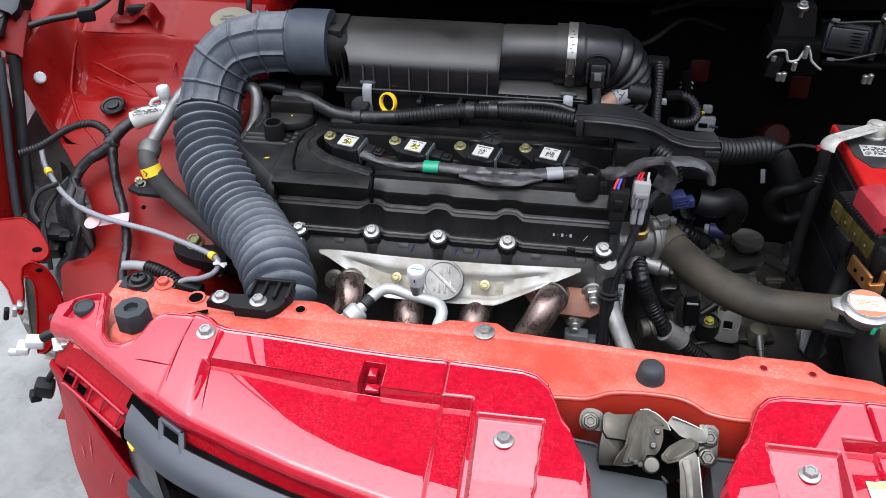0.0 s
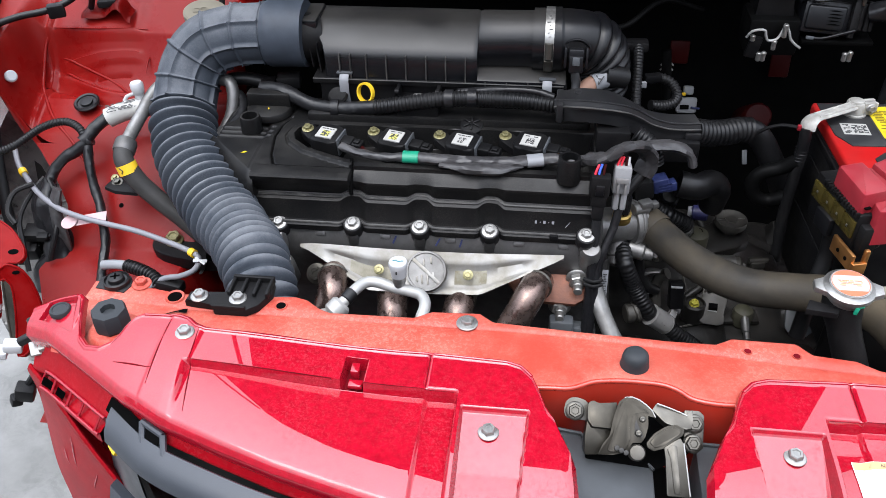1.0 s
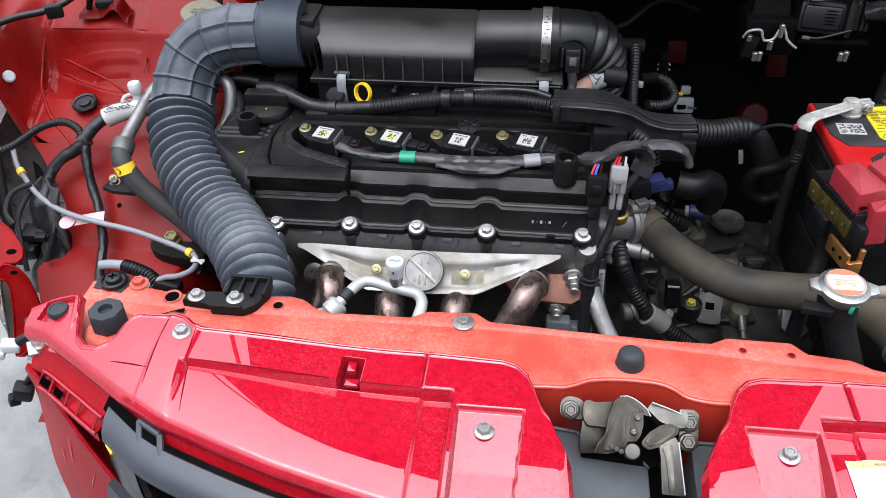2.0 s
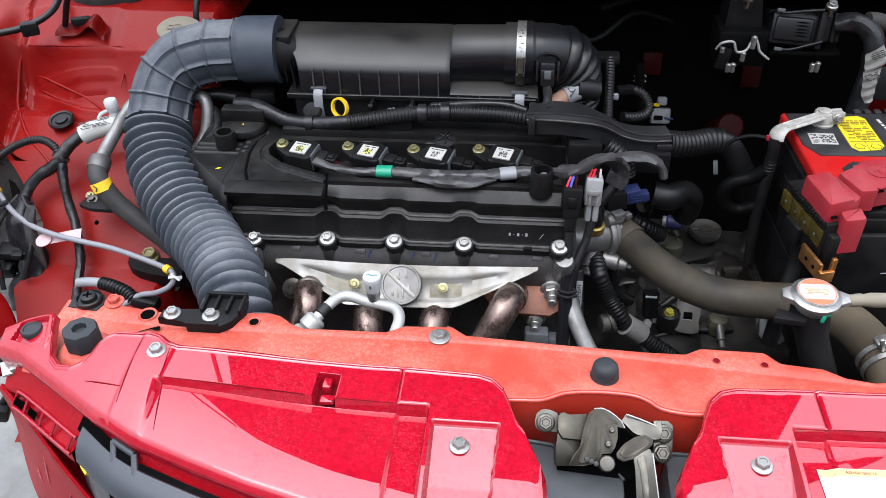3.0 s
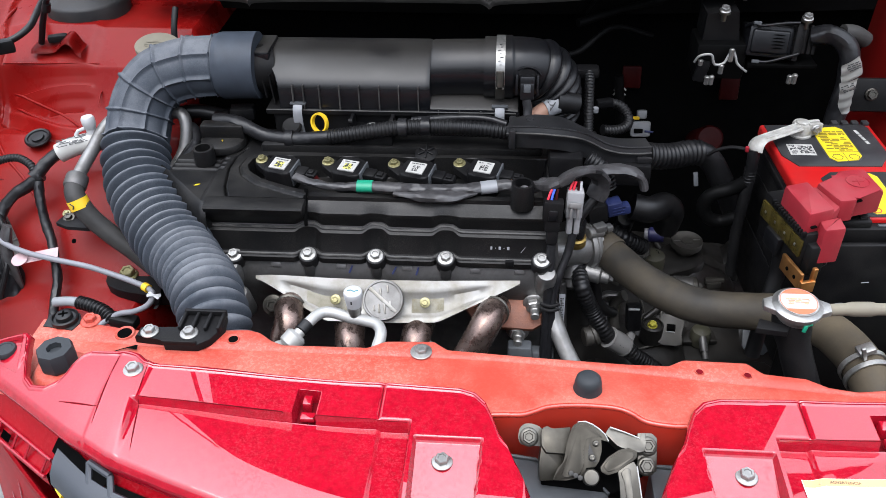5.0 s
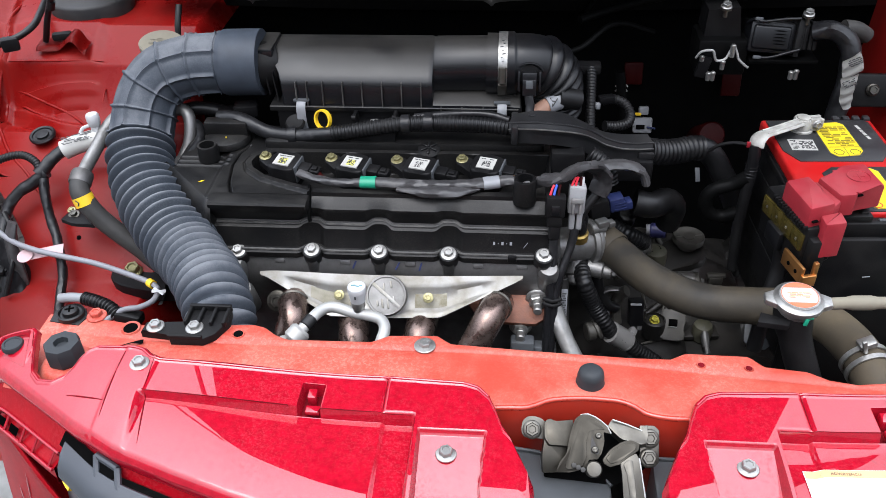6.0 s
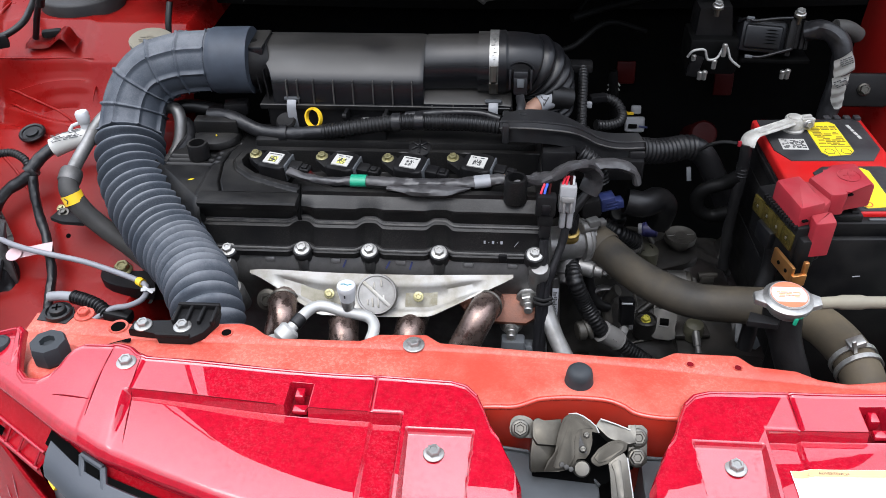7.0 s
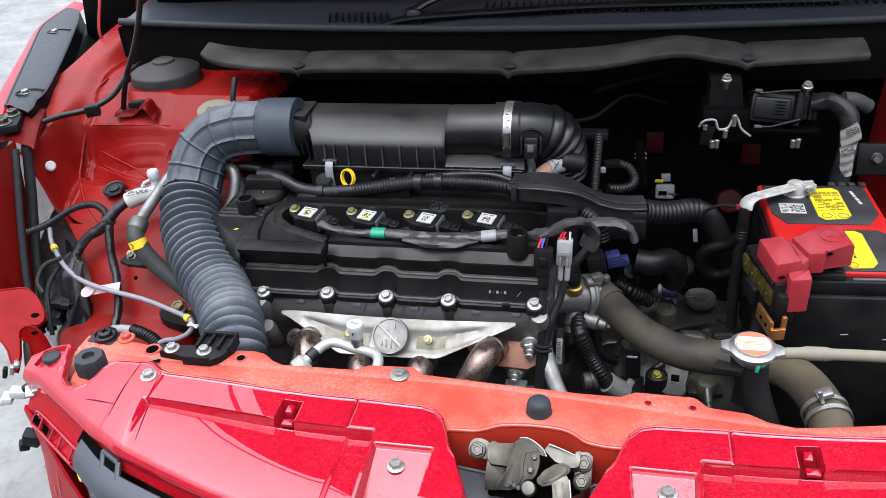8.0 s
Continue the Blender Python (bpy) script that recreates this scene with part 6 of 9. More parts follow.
    boxc(bm, (.2285, .8770, .862), (.003, .004, .014), .0008, (-8, 2, 0))
    boxc(bm, (.2365, .8770, .862), (.003, .004, .014), .0008, (-8, 2, 0))
    part("latch", bm, CLIP_GREY, p)
    bm = bmesh.new()
    boxc(bm, (.2285, .886, .842), (.0068, .012, .022), .002, (-8, 2, 0))
    boxc(bm, (.2365, .886, .842), (.0068, .012, .022), .002, (-8, 2, 0))
    part("sleeves", bm, PLUG_GREY, p)
    for k, m in ((-.006, WIRE_RED), (-.002, WIRE_RED), (.003, DARK_RED), (.006, WHITE)):
        bm = bmesh.new()
        tube(bm, [(.2325 + k, .890, .884), (.233 + k * .9, .8915, .888), (.2345 + k * .7, .894, .893)], .0014, 8)
        part("wire", bm, m, p)
    bm = bmesh.new()
    tube(bm, [(.233, .883, .832), (.229, .876, .810), (.220, .864, .785), (.214, .852, .76), (.212, .838, .73), (.211, .82, .69), (.211, .80, .65)], taped(.0046, seed=5), 10)
    part("cable", bm, TAPE, p)
    bm = bmesh.new()
    for z, y in ((.757, .850), (.752, .848)):
        tube(bm, [(.200, y - .004, z), (.211, y - .009, z), (.221, y - .004, z)], .0022, 8)
    part("cable_tie", bm, BLACK, p)
    # taped branch that feeds them
    b = thing("branch_harness", "flat tape-wrapped wiring branch with open ends", "wiring", (.24, .905, .88))
    bm = bmesh.new()
    tube(bm, [(.195, .908, .880), (.212, .895, .889), (.226, .899, .897), (.244, .908, .898), (.258, .918, .888), (.263, .922, .872), (.258, .918, .856)],
         lambda s, t, a: .0120 * (1 + .42 * noise.noise(Vector((s * 70, math.cos(a) * 2.0, math.sin(a) * 2.0)))), 12, step=.007, flat=.5)
    part("loom", bm, WORN_TAPE, b, smooth=22)
    bm = bmesh.new()
    tube(bm, [(.258, .928, .884), (.275, .936, .884), (.295, .940, .880), (.310, .940, .872), (.315, .938, .858)], lambda s, t, a: .0105 * (1 + .35 * noise.noise(Vector((s * 60, math.cos(a) * 1.8, 7)))), 10, step=.008, flat=.5)
    part("tail", bm, WORN_TAPE, b, smooth=22)
    bm = bmesh.new()
    tube(bm, [(.262, .922, .858), (.250, .915, .845), (.240, .908, .832), (.236, .904, .815)], .0062, 12)
    part("lead", bm, RUBBER_BLACK, b)
    bm = bmesh.new()
    ribbed(bm, [(.250, .958, .885), (.262, .955, .878), (.272, .952, .866), (.276, .950, .850)], .0085)
    part("sleeve", bm, RUBBER_BLACK, b)
    k = thing("blue_connector", "dark blue plastic connector beside the thermostat housing", "connector", (.300, .985, .79))
    bm = bmesh.new()
    boxc(bm, (.290, .985, .800), (.019, .018, .019), .002, (0, -10, 12))
    boxc(bm, (.304, .987, .797), (.013, .014, .012), .002, (0, -10, 12))
    part("housing", bm, BLUE, k)
    for dz in (-.006, .0, .006):
        bm = bmesh.new()
        boxc(bm, (.296, .9775, .799 + dz * .7), (.016, .002, .0018), .0004, (0, -10, 12))
        part("rib", bm, BLUE, k)
    bm = bmesh.new()
    boxc(bm, (.268, .975, .800), (.024, .024, .026), .003, (0, -10, 12))
    part("body", bm, BLACK, k)


build_harnesses()


# ---- thermostat housing, coolant hose, filler ----
def build_cooling():
    t = thing("thermostat_housing", "cast aluminium thermostat housing at the engine's end", "engine part", (.25, .94, .70))
    bm = bmesh.new()
    tube(bm, [(.206, .925, .774), (.226, .932, .771), (.248, .943, .767), (.268, .953, .763)], lambda s, tt, a: .0215 + .0015 * sstep(.7, 1, s / tt), 32)
    body = part("body", bm, ALU, t)
    bm = bmesh.new()
    lathe(bm, [(.0, -.0065), (.0275, -.0065), (.0285, -.004), (.0285, -.001), (.0272, 0), (.0285, .001), (.0285, .004), (.0270, .0065), (0, .0065)], 36, axis_pose((.258, .949, .764), (.85, .45, -.12)))
    part("flange", bm, ALU, t, "two bolted flange plates")
    bm = bmesh.new()
    tube(bm, [(.262, .951, .7625), (.272, .955, .761), (.279, .952, .760)], .0222, 32)
    part("outlet_ring", bm, PIPE_ALU, t)
    for p in ((.2665, .9425, .7905), (.2500, .9480, .7375)):
        bm = bmesh.new()
        rod(bm, V(*p) - V(.010, .005, -.001), V(*p) + V(.008, .004, -.001), .0072, 18, bevel=.001)
        lug = part("flange_lug", bm, ALU, t)
        bolt(lug, V(*p) + V(.008, .004, -.001), .0052, (.85, .45, -.12), GALV, name="flange_bolt", washer=1.2)
    bm = bmesh.new()
    boxc(bm, (.2705, .9440, .7960), (.016, .012, .010), .002, (0, 0, 28))
    boxc(bm, (.2820, .9490, .7930), (.009, .010, .008), .002, (0, 0, 28))
    part("top_lug", bm, ALU, t)
    bm = bmesh.new()
    rod(bm, (.2430, .938, .752), (.2415, .921, .732), .0125, 24, bevel=.002)
    rod(bm, (.2416, .922, .7332), (.2408, .914, .7240), .0105, 24, bevel=.0015)
    boss = part("drain_boss", bm, ALU_DARK, t)
    bm = bmesh.new()
    lathe(bm, [(0, .0004), (.0060, .0004), (.0072, .0010), (.0078, -.001)], 20, axis_pose((.2408, .9138, .7238), (-.09, -.66, -.74)))
    part("drain_socket", bm, GRIMY, boss)
    bm = bmesh.new()
    rod(bm, (.256, .930, .7400), (.276, .924, .7385), .0110, 20, bevel=.0015)
    rod(bm, (.275, .924, .7385), (.286, .922, .7375), .0085, 18, bevel=.001)
    rod(bm, (.286, .922, .7375), (.2915, .921, .737), .0050, 6, bevel=.0006)
    part("side_stub", bm, ALU, t)
    bm = bmesh.new()
    lathe(bm, [(.0095, -.004), (.0115, -.002), (.0115, .003), (.0100, .005), (.0112, .006), (.0112, .009), (.009, .011), (.0085, .016), (0, .016)], 12, axis_pose((.2425, .9255, .7880), (0, -.25, 1)))
    part("sensor_hex", bm, BRASS, t, "brass coolant temperature sensor")
    bm = bmesh.new()
    lathe(bm, [(.0085, .0), (.0085, .022), (.006, .026), (0, .026)], 18, axis_pose((.2425, .9220, .802), (0, -.25, 1)))
    boxc(bm, (.2425, .9100, .814), (.010, .008, .018), .002, (-14, 0, 0))
    part("sensor_body", bm, BLACK, t)

    h = thing("radiator_hose", "thick dusty brown-black upper radiator hose", "hose", (.40, .82, .75))
    bm = bmesh.new()
    tube(bm, [(.268, .954, .762), (.280, .950, .760), (.296, .930, .758), (.316, .900, .758), (.344, .868, .760), (.380, .842, .764), (.425, .828, .772), (.462, .810, .785), (.488, .775, .796), (.502, .738, .800), (.508, .705, .798), (.511, .68, .785)],
         lambda s, t, a: .0205 + .0006 * noise.noise(Vector((s * 20, math.cos(a), math.sin(a)))), 30, step=.004)
    hose = part("hose", bm, HOSE_BROWN, h)
    bm = bmesh.new()
    lathe(bm, [(.0208, -.016), (.0222, -.015), (.0222, .010), (.0208, .012)], 30, axis_pose((.2830, .9470, .760), (.62, -.78, -.03)))
    part("hose_end", bm, HOSE_BROWN, h, "thickened cuff of the hose")
    bm = bmesh.new()
    lathe(bm, [(.0207, -.002), (.0212, -.001), (.0212, .001), (.0207, .002)], 30, axis_pose((.4750, .7950, .7910), (.55, -.80, .2)))
    part("moulding_ring", bm, HOSE_BROWN, hose)
    c = thing("spring_clamp", "bare steel spring clamp on the radiator hose", "hose clamp", (.507, .71, .78))
    M = axis_pose((.5065, .714, .799), (.16, -.98, -.12))
    bm = bmesh.new()
    for z in (-.006, .006):
        lathe(bm, [(.0212, z - .0025), (.0232, z - .0025), (.0232, z + .0025), (.0212, z + .0025), (.0212, z - .0025)], 36, M)
    part("band", bm, STEEL, c)
    bm = bmesh.new()
    boxc(bm, (.500, .716, .826), (.016, .012, .006), .0015, (0, -20, 10))
    boxc(bm, (.4955, .708, .828), (.004, .004, .016), .001, (0, -20, 10))
    part("ears", bm, STEEL, c)

    f = thing("radiator_filler", "black radiator filler neck with a silver pressure cap", "radiator cap", (.44, .71, .76))
    bm = bmesh.new()
    tube(bm, [(.462, .690, .74), (.449, .698, .785), (.436, .710, .820), (.428, .720, .848), (.427, .724, .862)], lambda s, t, a: .0150 + .003 * sstep(.75, .9, s / t), 28)
    part("neck", bm, BLACK, f)
    M = Matrix.Translation((.428, .722, .872)) @ pose(0, 0, 0, 4, 0, 0) @ Matrix.Scale(.81, 4)
    bm = bmesh.new()
    lathe(bm, [(.0225, -.014), (.023, -.006), (.0275, -.005), (.0285, -.002), (.028, .002), (.0235, .0045), (.0225, .0065), (0, .007)], 40, M)
    cap = part("pressure_cap", bm, STEEL, f, "silver metal pressure cap")
    for s in (-1, 1):
        bm = bmesh.new()
        prism(bm, [(s * .024, -.013 * s), (s * .037, -.0065 * s), (s * .037, .0065 * s), (s * .024, .013 * s)], -.005, .002, M @ pose(0, 0, 0, 0, 0, -4), .0015)
        part("ear", bm, STEEL, cap)
    bm = bmesh.new()
    lathe(bm, [(.0212, .0066), (.0212, .0074), (0, .0074)], 36, M)
    lab = part("cap_label", bm, PAPER, cap, "white round label with orange warning bars")
    bm = bmesh.new()
    for s in (-1, 1):
        arc = [radians(90 * s + a) for a in range(-52, 53, 8)]
        prism(bm, [(.0200 * math.cos(a), .0200 * math.sin(a)) for a in arc], .0074, .0078)
    bmesh.ops.transform(bm, matrix=M, verts=bm.verts)
    part("label_band", bm, CAP_RED, lab)
    plate_bars(lab, M @ pose(0, 0, .0076), .026, .010, 4, ORANGE, .55, 31)
    bm = bmesh.new()
    lathe(bm, [(.0198, .00755), (.0206, .00755), (.0206, .0078), (.0198, .0078)], 36, M)
    part("label_ring", bm, CAP_RED, lab)
    bm = bmesh.new()
    boxc(bm, (.4310, .6995, .8640), (.0035, .002, .007), .0004, (-8, 12, 0))
    boxc(bm, (.4345, .7012, .8675), (.006, .002, .002), .0004, (0, 0, 10))
    part("paint_mark", bm, GREEN, f)
    bm = bmesh.new()
    prism(bm, [(-.022, -.010), (.005, -.014), (.010, -.006), (-.016, .004)], -.003, .003, Matrix.Translation((.412, .714, .856)), .001)
    part("bracket", bm, BLACK, f)
    o = thing("overflow_hose", "tan-grey rubber overflow hose from the radiator cap", "hose", (.52, .73, .86))
    bm = bmesh.new()
    tube(bm, [(.455, .724, .866), (.475, .7255, .867), (.50, .728, .866), (.54, .732, .864), (.58, .735, .862), (.64, .74, .855), (.70, .76, .83)], lambda s, t, a: .0058 + (.0012 if .02 < s < .045 else 0), 14)
    part("hose", bm, TAN, o)
    b = thing("coolant_bottle", "pale green translucent coolant bottle", "bottle", (.70, .76, .70))
    bm = bmesh.new()
    box(bm, (.650, .70, .66), (.76, .86, .84), .02, segments=4)
    part("body", bm, material("pale_green_plastic", (0.55, 0.70, 0.50), 0.4), b)


build_cooling()


# ---- battery ----
def build_battery():
    t = thing("battery", "black car battery with a red lid, dark labels and yellow stickers", "battery", (.54, .95, .66))
    # the battery stands a little askew: u runs along its front, v towards its back
    B = pose(.4835, .860, 0, 0, 0, 3)
    bm = bmesh.new()
    box(bm, (-.001, .001, .66), (.133, .213, .8555), .004, B)
    case = part("case", bm, BLACK, t)
    for z in (.700, .770):
        bm = bmesh.new()
        box(bm, (-.0025, .03, z), (.0, .19, z + .050), .0008, B)
        part("case_panel", bm, BLACK, case)
    bm = bmesh.new()
    box(bm, (.000, .009, .8535), (.136, .217, .8690), .0035, B, 3)
    lid = part("lid", bm, RED_LID, t, "red battery lid")
    bm = bmesh.new()
    box(bm, (-.0030, .030, .8440), (.137, .212, .8520), .0015, B)
    part("lid_skirt", bm, BLACK, lid)
    labels = (([(.005, .139), (.018, .1145), (.112, .113), (.1295, .139), (.1295, .206), (.124, .2125), (.005, .2125)], "dark grey printed label"),
              ([(.034, .0115), (.1295, .0115), (.1295, .086), (.116, .1005), (.048, .1005), (.034, .088)], "dark grey printed label"))
    for o, text in labels:
        bm = bmesh.new()
        prism(bm, o, .8685, .8702, B, .0004)
        part("label", bm, LABEL_GREY, lid, text)
    for n, o in enumerate(([(.0580, .194), (.0650, .202), (.0895, .205), (.0960, .198), (.0965, .134), (.0895, .1255), (.0645, .1225), (.0580, .1310)],
                           [(.0620, .0220), (.0680, .0145), (.0895, .0165), (.0970, .0260), (.0965, .089), (.0900, .0960), (.0690, .0950), (.0620, .0870)])):
        bm = bmesh.new()
        c = (sum(x for x, _ in o) / 8, sum(y for _, y in o) / 8)
        prism(bm, [(c[0] + (x - c[0]) * 1.09, c[1] + (y - c[1]) * 1.05) for x, y in o], .8698, .8706, B)
        part("sticker_edge", bm, INK, lid)
        bm = bmesh.new()
        prism(bm, o, .8704, .8711, B)
        st = part("sticker", bm, YELLOW, lid, "yellow warning sticker with fine print")
        if n == 0:
            plate_bars(st, B @ pose(.0775, .170, .8712), .033, .048, 13, STICKER_INK, .8, 3)
            bm = bmesh.new()
            box(bm, (.0600, .1435, .8711), (.0960, .1441, .8714), 0, B)
            box(bm, (.0770, .1215, .8711), (.0774, .1435, .8714), 0, B)
            part("rule", bm, INK, st)
            for u in (.0680, .0870):
                bm = bmesh.new()
                lathe(bm, [(.0058, 0), (.0066, 0), (.0066, .0003), (.0058, .0003), (.0058, 0)], 6, B @ Matrix.Translation((u, .1325, .8711)))
                part("pictogram", bm, INK, st)
        else:
            plate_bars(st, B @ pose(.0735, .057, .8712, 0, 0, 90), .050, .010, 2, INK, .85, 9)
            bm = bmesh.new()
            lathe(bm, [(.0045, 0), (.0055, 0), (.0055, .0003), (.0045, .0003), (.0045, 0)], 20, B @ Matrix.Translation((.070, .0215, .8711)))
            part("pictogram", bm, WIRE_RED, st)
    M = B @ pose(.0315, .1510, .8704, 0, 0, -3)
    bm = bmesh.new()
    box(bm, (-.0150, -.0125, -.0004), (.0150, .0125, .0002), 0, M)
    st = part("code_label", bm, PAPER, lid, "small white printed label with a square code")
    plate_bars(st, M @ pose(-.0095, 0, .0003), .008, .021, 8, INK, .6, 6)
    rnd = random.Random(5)
    bm = bmesh.new()
    for i in range(11):
        for j in range(11):
            if rnd.random() < .52:
                box(bm, (-.0040 + .0016 * i, -.0088 + .0016 * j, .0002), (-.0024 + .0016 * i, -.0072 + .0016 * j, .0004), 0, M)
    part("code_cells", bm, INK, st)
    plate_bars(lid, B @ pose(.1130, .181, .8704, 0, 0, -82), .036, .007, 1, PAPER, 1.0, 12, "lid_print")
    for i in range(4):
        bm = bmesh.new()
        box(bm, (.088 + .0125 * i, .2105, .866), (.096 + .0125 * i, .2190, .8730), .001, B)
        part("lid_tooth", bm, LABEL_GREY, lid)
    # front edge, hold-down bar and tray wall
    bm = bmesh.new()
    box(bm, (-.004, -.004, .8440), (.136, .0095, .8640), .002, B)
    part("front_edge", bm, BLACK, t)
    bm = bmesh.new()
    box(bm, (.016, -.001, .862), (.058, .018, .8715), .0018, B)
    box(bm, (.020, .003, .870), (.030, .014, .8740), .001, B)
    box(bm, (.046, .003, .870), (.054, .014, .8740), .001, B)
    part("hold_down_bar", bm, BLACK, t)
    bm = bmesh.new()
    box(bm, (.066, .0005, .8630), (.100, .0045, .8655), .0006, B)
    part("vent_strip", bm, MID_GREY, t)
    bm = bmesh.new()
    box(bm, (-.006, -.014, .60), (.225, -.0055, .850), .003, B)
    wall = part("tray_wall", bm, BLACK, t)
    for u, z in ((.060, .800), (.105, .795), (.040, .770)):
        bm = bmesh.new()
        tube(bm, [B @ V(u, -.0142, z), B @ V(u + .008, -.0144, z + .001)], .0006, 6)
        part("scuff", bm, GREY, wall)
    # negative clamp and its cable
    n = thing("battery_terminal", "dull white battery clamp with a flat strap and black cable", "battery terminal", (.512, 1.05, .87))
    bm = bmesh.new()
    lathe(bm, [(.0140, -.002), (.0140, .003), (.0118, .004), (.0112, .016), (.0100, .0175), (.0080, .0172), (.0078, .0185), (.0060, .0195), (0, .0195)], 28, Matrix.Translation((.5150, 1.0510, .8690)))
    part("clamp_ring", bm, LEAD, n)
    bm = bmesh.new()
    boxc(bm, (.5290, 1.0540, .8800), (.014, .0050, .016), .0012, (0, 0, 14))
    boxc(bm, (.5280, 1.0460, .8800), (.014, .0050, .016), .0012, (0, 0, 14))
    boxc(bm, (.5345, 1.0530, .8800), (.006, .012, .012), .0015, (0, 0, 30))
    part("clamp_ear", bm, LEAD, n)
    bolt(n, (.5300, 1.0435, .8810), .0045, (.2, -.95, .2), STEEL, washer=1.3)
    bm = bmesh.new()
    way = [(.5080, 1.044, .8830), (.4990, 1.036, .8845), (.4850, 1.026, .8855), (.4700, 1.016, .8860), (.4580, 1.009, .8855), (.4510, 1.003, .8820), (.4490, .999, .8740)]
    tube(bm, way, lambda s, tt, a: .0085 + .0015 * sstep(.7, .9, s / tt), 18, flat=.34, step=.003)
    strap = part("strap", bm, LEAD, n)
    for dy in (-.0045, .0045):
        bm = bmesh.new()
        tube(bm, [V(x + dy * .55, y - dy * .8, z + .0024) for x, y, z in way[:5]], .0014, 8)
        part("strap_ridge", bm, LEAD, strap)
    bm = bmesh.new()
    tube(bm, [(.4490, 1.000, .8760), (.4485, .996, .855), (.4475, .992, .82), (.446, .990, .78), (.447, .99, .75), (.450, .985, .70)], taped(.0066), 14)
    part("cable", bm, RUBBER_BLACK, n)
    bm = bmesh.new()
    ribbed(bm, [(.4485, .997, .853), (.4482, .995, .843), (.4480, .994, .835)], .0068, .0040, .0009)
    part("cable_boot", bm, RUBBER_BLACK, n)
    bm = bmesh.new()
    tube(bm, [(.447, .995, .835), (.432, 1.0, .820), (.412, 1.0, .813), (.403, 1.0, .798), (.408, 1.0, .780), (.425, 1.0, .772), (.445, .995, .782)], taped(.0085), 14)
    part("cable_loop", bm, DEEP, n)
    bm = bmesh.new()
    boxc(bm, (.4400, 1.000, .8765), (.0045, .004, .007), .001)
    part("cable_clip", bm, RED_PLASTIC, n)
    bm = bmesh.new()
    tube(bm, [(.4385, 1.001, .8765), (.425, 1.012, .872), (.412, 1.022, .862), (.404, 1.03, .85)], .0022, 8)
    part("sense_lead", bm, RUBBER_BLACK, n)
    # fusible-link box on the positive side
    f = thing("fuse_link_box", "fusible link box with a faded red cover beside the battery", "fuse box", (.46, .84, .82))
    # the box stands askew too
    M = pose(.4600, .8180, 0, 0, 0, 15)

    def hood(name, o, z0, z1, label=""):
        """A moulded cover with rounded corners and a rounded top edge."""
        bm = bmesh.new()
        prism(bm, soften(o, .0030), z0, z1, None, .0030)
        return part(name, bm, RED_PLASTIC, f, label, smooth=28)
    hood("cover", [(.4470, .8765), (.4735, .8862), (.4868, .8350), (.4588, .8230)], .878, .9055, "faded red plastic terminal cover")
    hood("flap", [(.4725, .8305), (.4958, .8390), (.4962, .8180), (.4735, .8130)], .852, .8935)
    cov2 = hood("terminal_cover", [(.4822, .8835), (.5025, .8955), (.5105, .9090), (.5390, .9145), (.5460, .8700), (.5155, .8590), (.5130, .8520), (.4955, .8490)], .880, .9055, "faded red plastic terminal cover")
    hood("hinge", [(.4725, .8835), (.4840, .8855), (.4975, .8480), (.4860, .8360)], .884, .8995)
    for p, a in (((.4660, .8262, .8890), 20), ((.5175, .8600, .9000), 20)):
        bm = bmesh.new()
        boxc(bm, p, (.0065, .0060, .0018), .0004, (0, 0, a))
        part("latch_slot", bm, VOID, cov2)
    bm = bmesh.new()
    lathe(bm, [(.0115, 0), (.0119, .0006), (.0113, .0006), (.0109, 0)], 32, Matrix.Translation((.524, .887, .9055)))
    box(bm, (.518, .8865, .9050), (.530, .8875, .9060), .0002)
    box(bm, (.5235, .881, .9050), (.5245, .893, .9060), .0002)
    part("mark", bm, RED_PLASTIC, cov2)
    bm = bmesh.new()
    for i in range(14):
        box(bm, (-.003, .004 + .0046 * i, .879), (.002, .0066 + .0046 * i, .884), .0003, M)
    part("cover_teeth", bm, BLACK, f)
    bm = bmesh.new()
    box(bm, (.001, .002, .826), (.030, .086, .882), .003, M)
    box(bm, (.004, -.008, .838), (.022, .003, .872), .002, M)
    part("fuse_block", bm, BLACK, f)
    for i in range(4):
        bm = bmesh.new()
        box(bm, (-.0018, .004 + .0200 * i, .853), (.0018, .0235 + .0200 * i, .873), .001, M)
        win = part("fuse_window", bm, FUSE, f, "smoky amber fuse window")
        # small steel chip standing in for a glint on the window
        bm = bmesh.new()
        box(bm, (-.0026, .012 + .0200 * i, .862), (-.0016, .0145 + .0200 * i, .8650), .0003, M)
        part("glint", bm, STEEL, win)
    bm = bmesh.new()
    box(bm, (-.006, -.016, .826), (-.002, .022, .846), .0012, M)
    box(bm, (-.006, -.020, .824), (.010, -.015, .838), .001, M)
    box(bm, (.006, -.018, .836), (.011, -.013, .852), .001, M)
    term = part("terminal", bm, COPPER, f, "copper coloured cable terminal")
    for v in (-.006, .008):
        bm = bmesh.new()
        lathe(bm, [(.0022, 0), (.0022, .0008), (0, .0010)], 12, M @ axis_pose((-.006, v, .836), (-1, 0, 0)))
        part("rivet", bm, VOID, term)
    bm = bmesh.new()
    box(bm, (-.006, .034, .832), (.002, .062, .854), .002, M)
    part("bracket", bm, BLACK_SATIN, f)
    bm = bmesh.new()
    tube(bm, [M @ V(.016, -.002, .842), M @ V(.026, -.004, .846), M @ V(.030, .0, .862)], .0022, 8)
    part("lead", bm, RUBBER_BLACK, f)
    bm = bmesh.new()
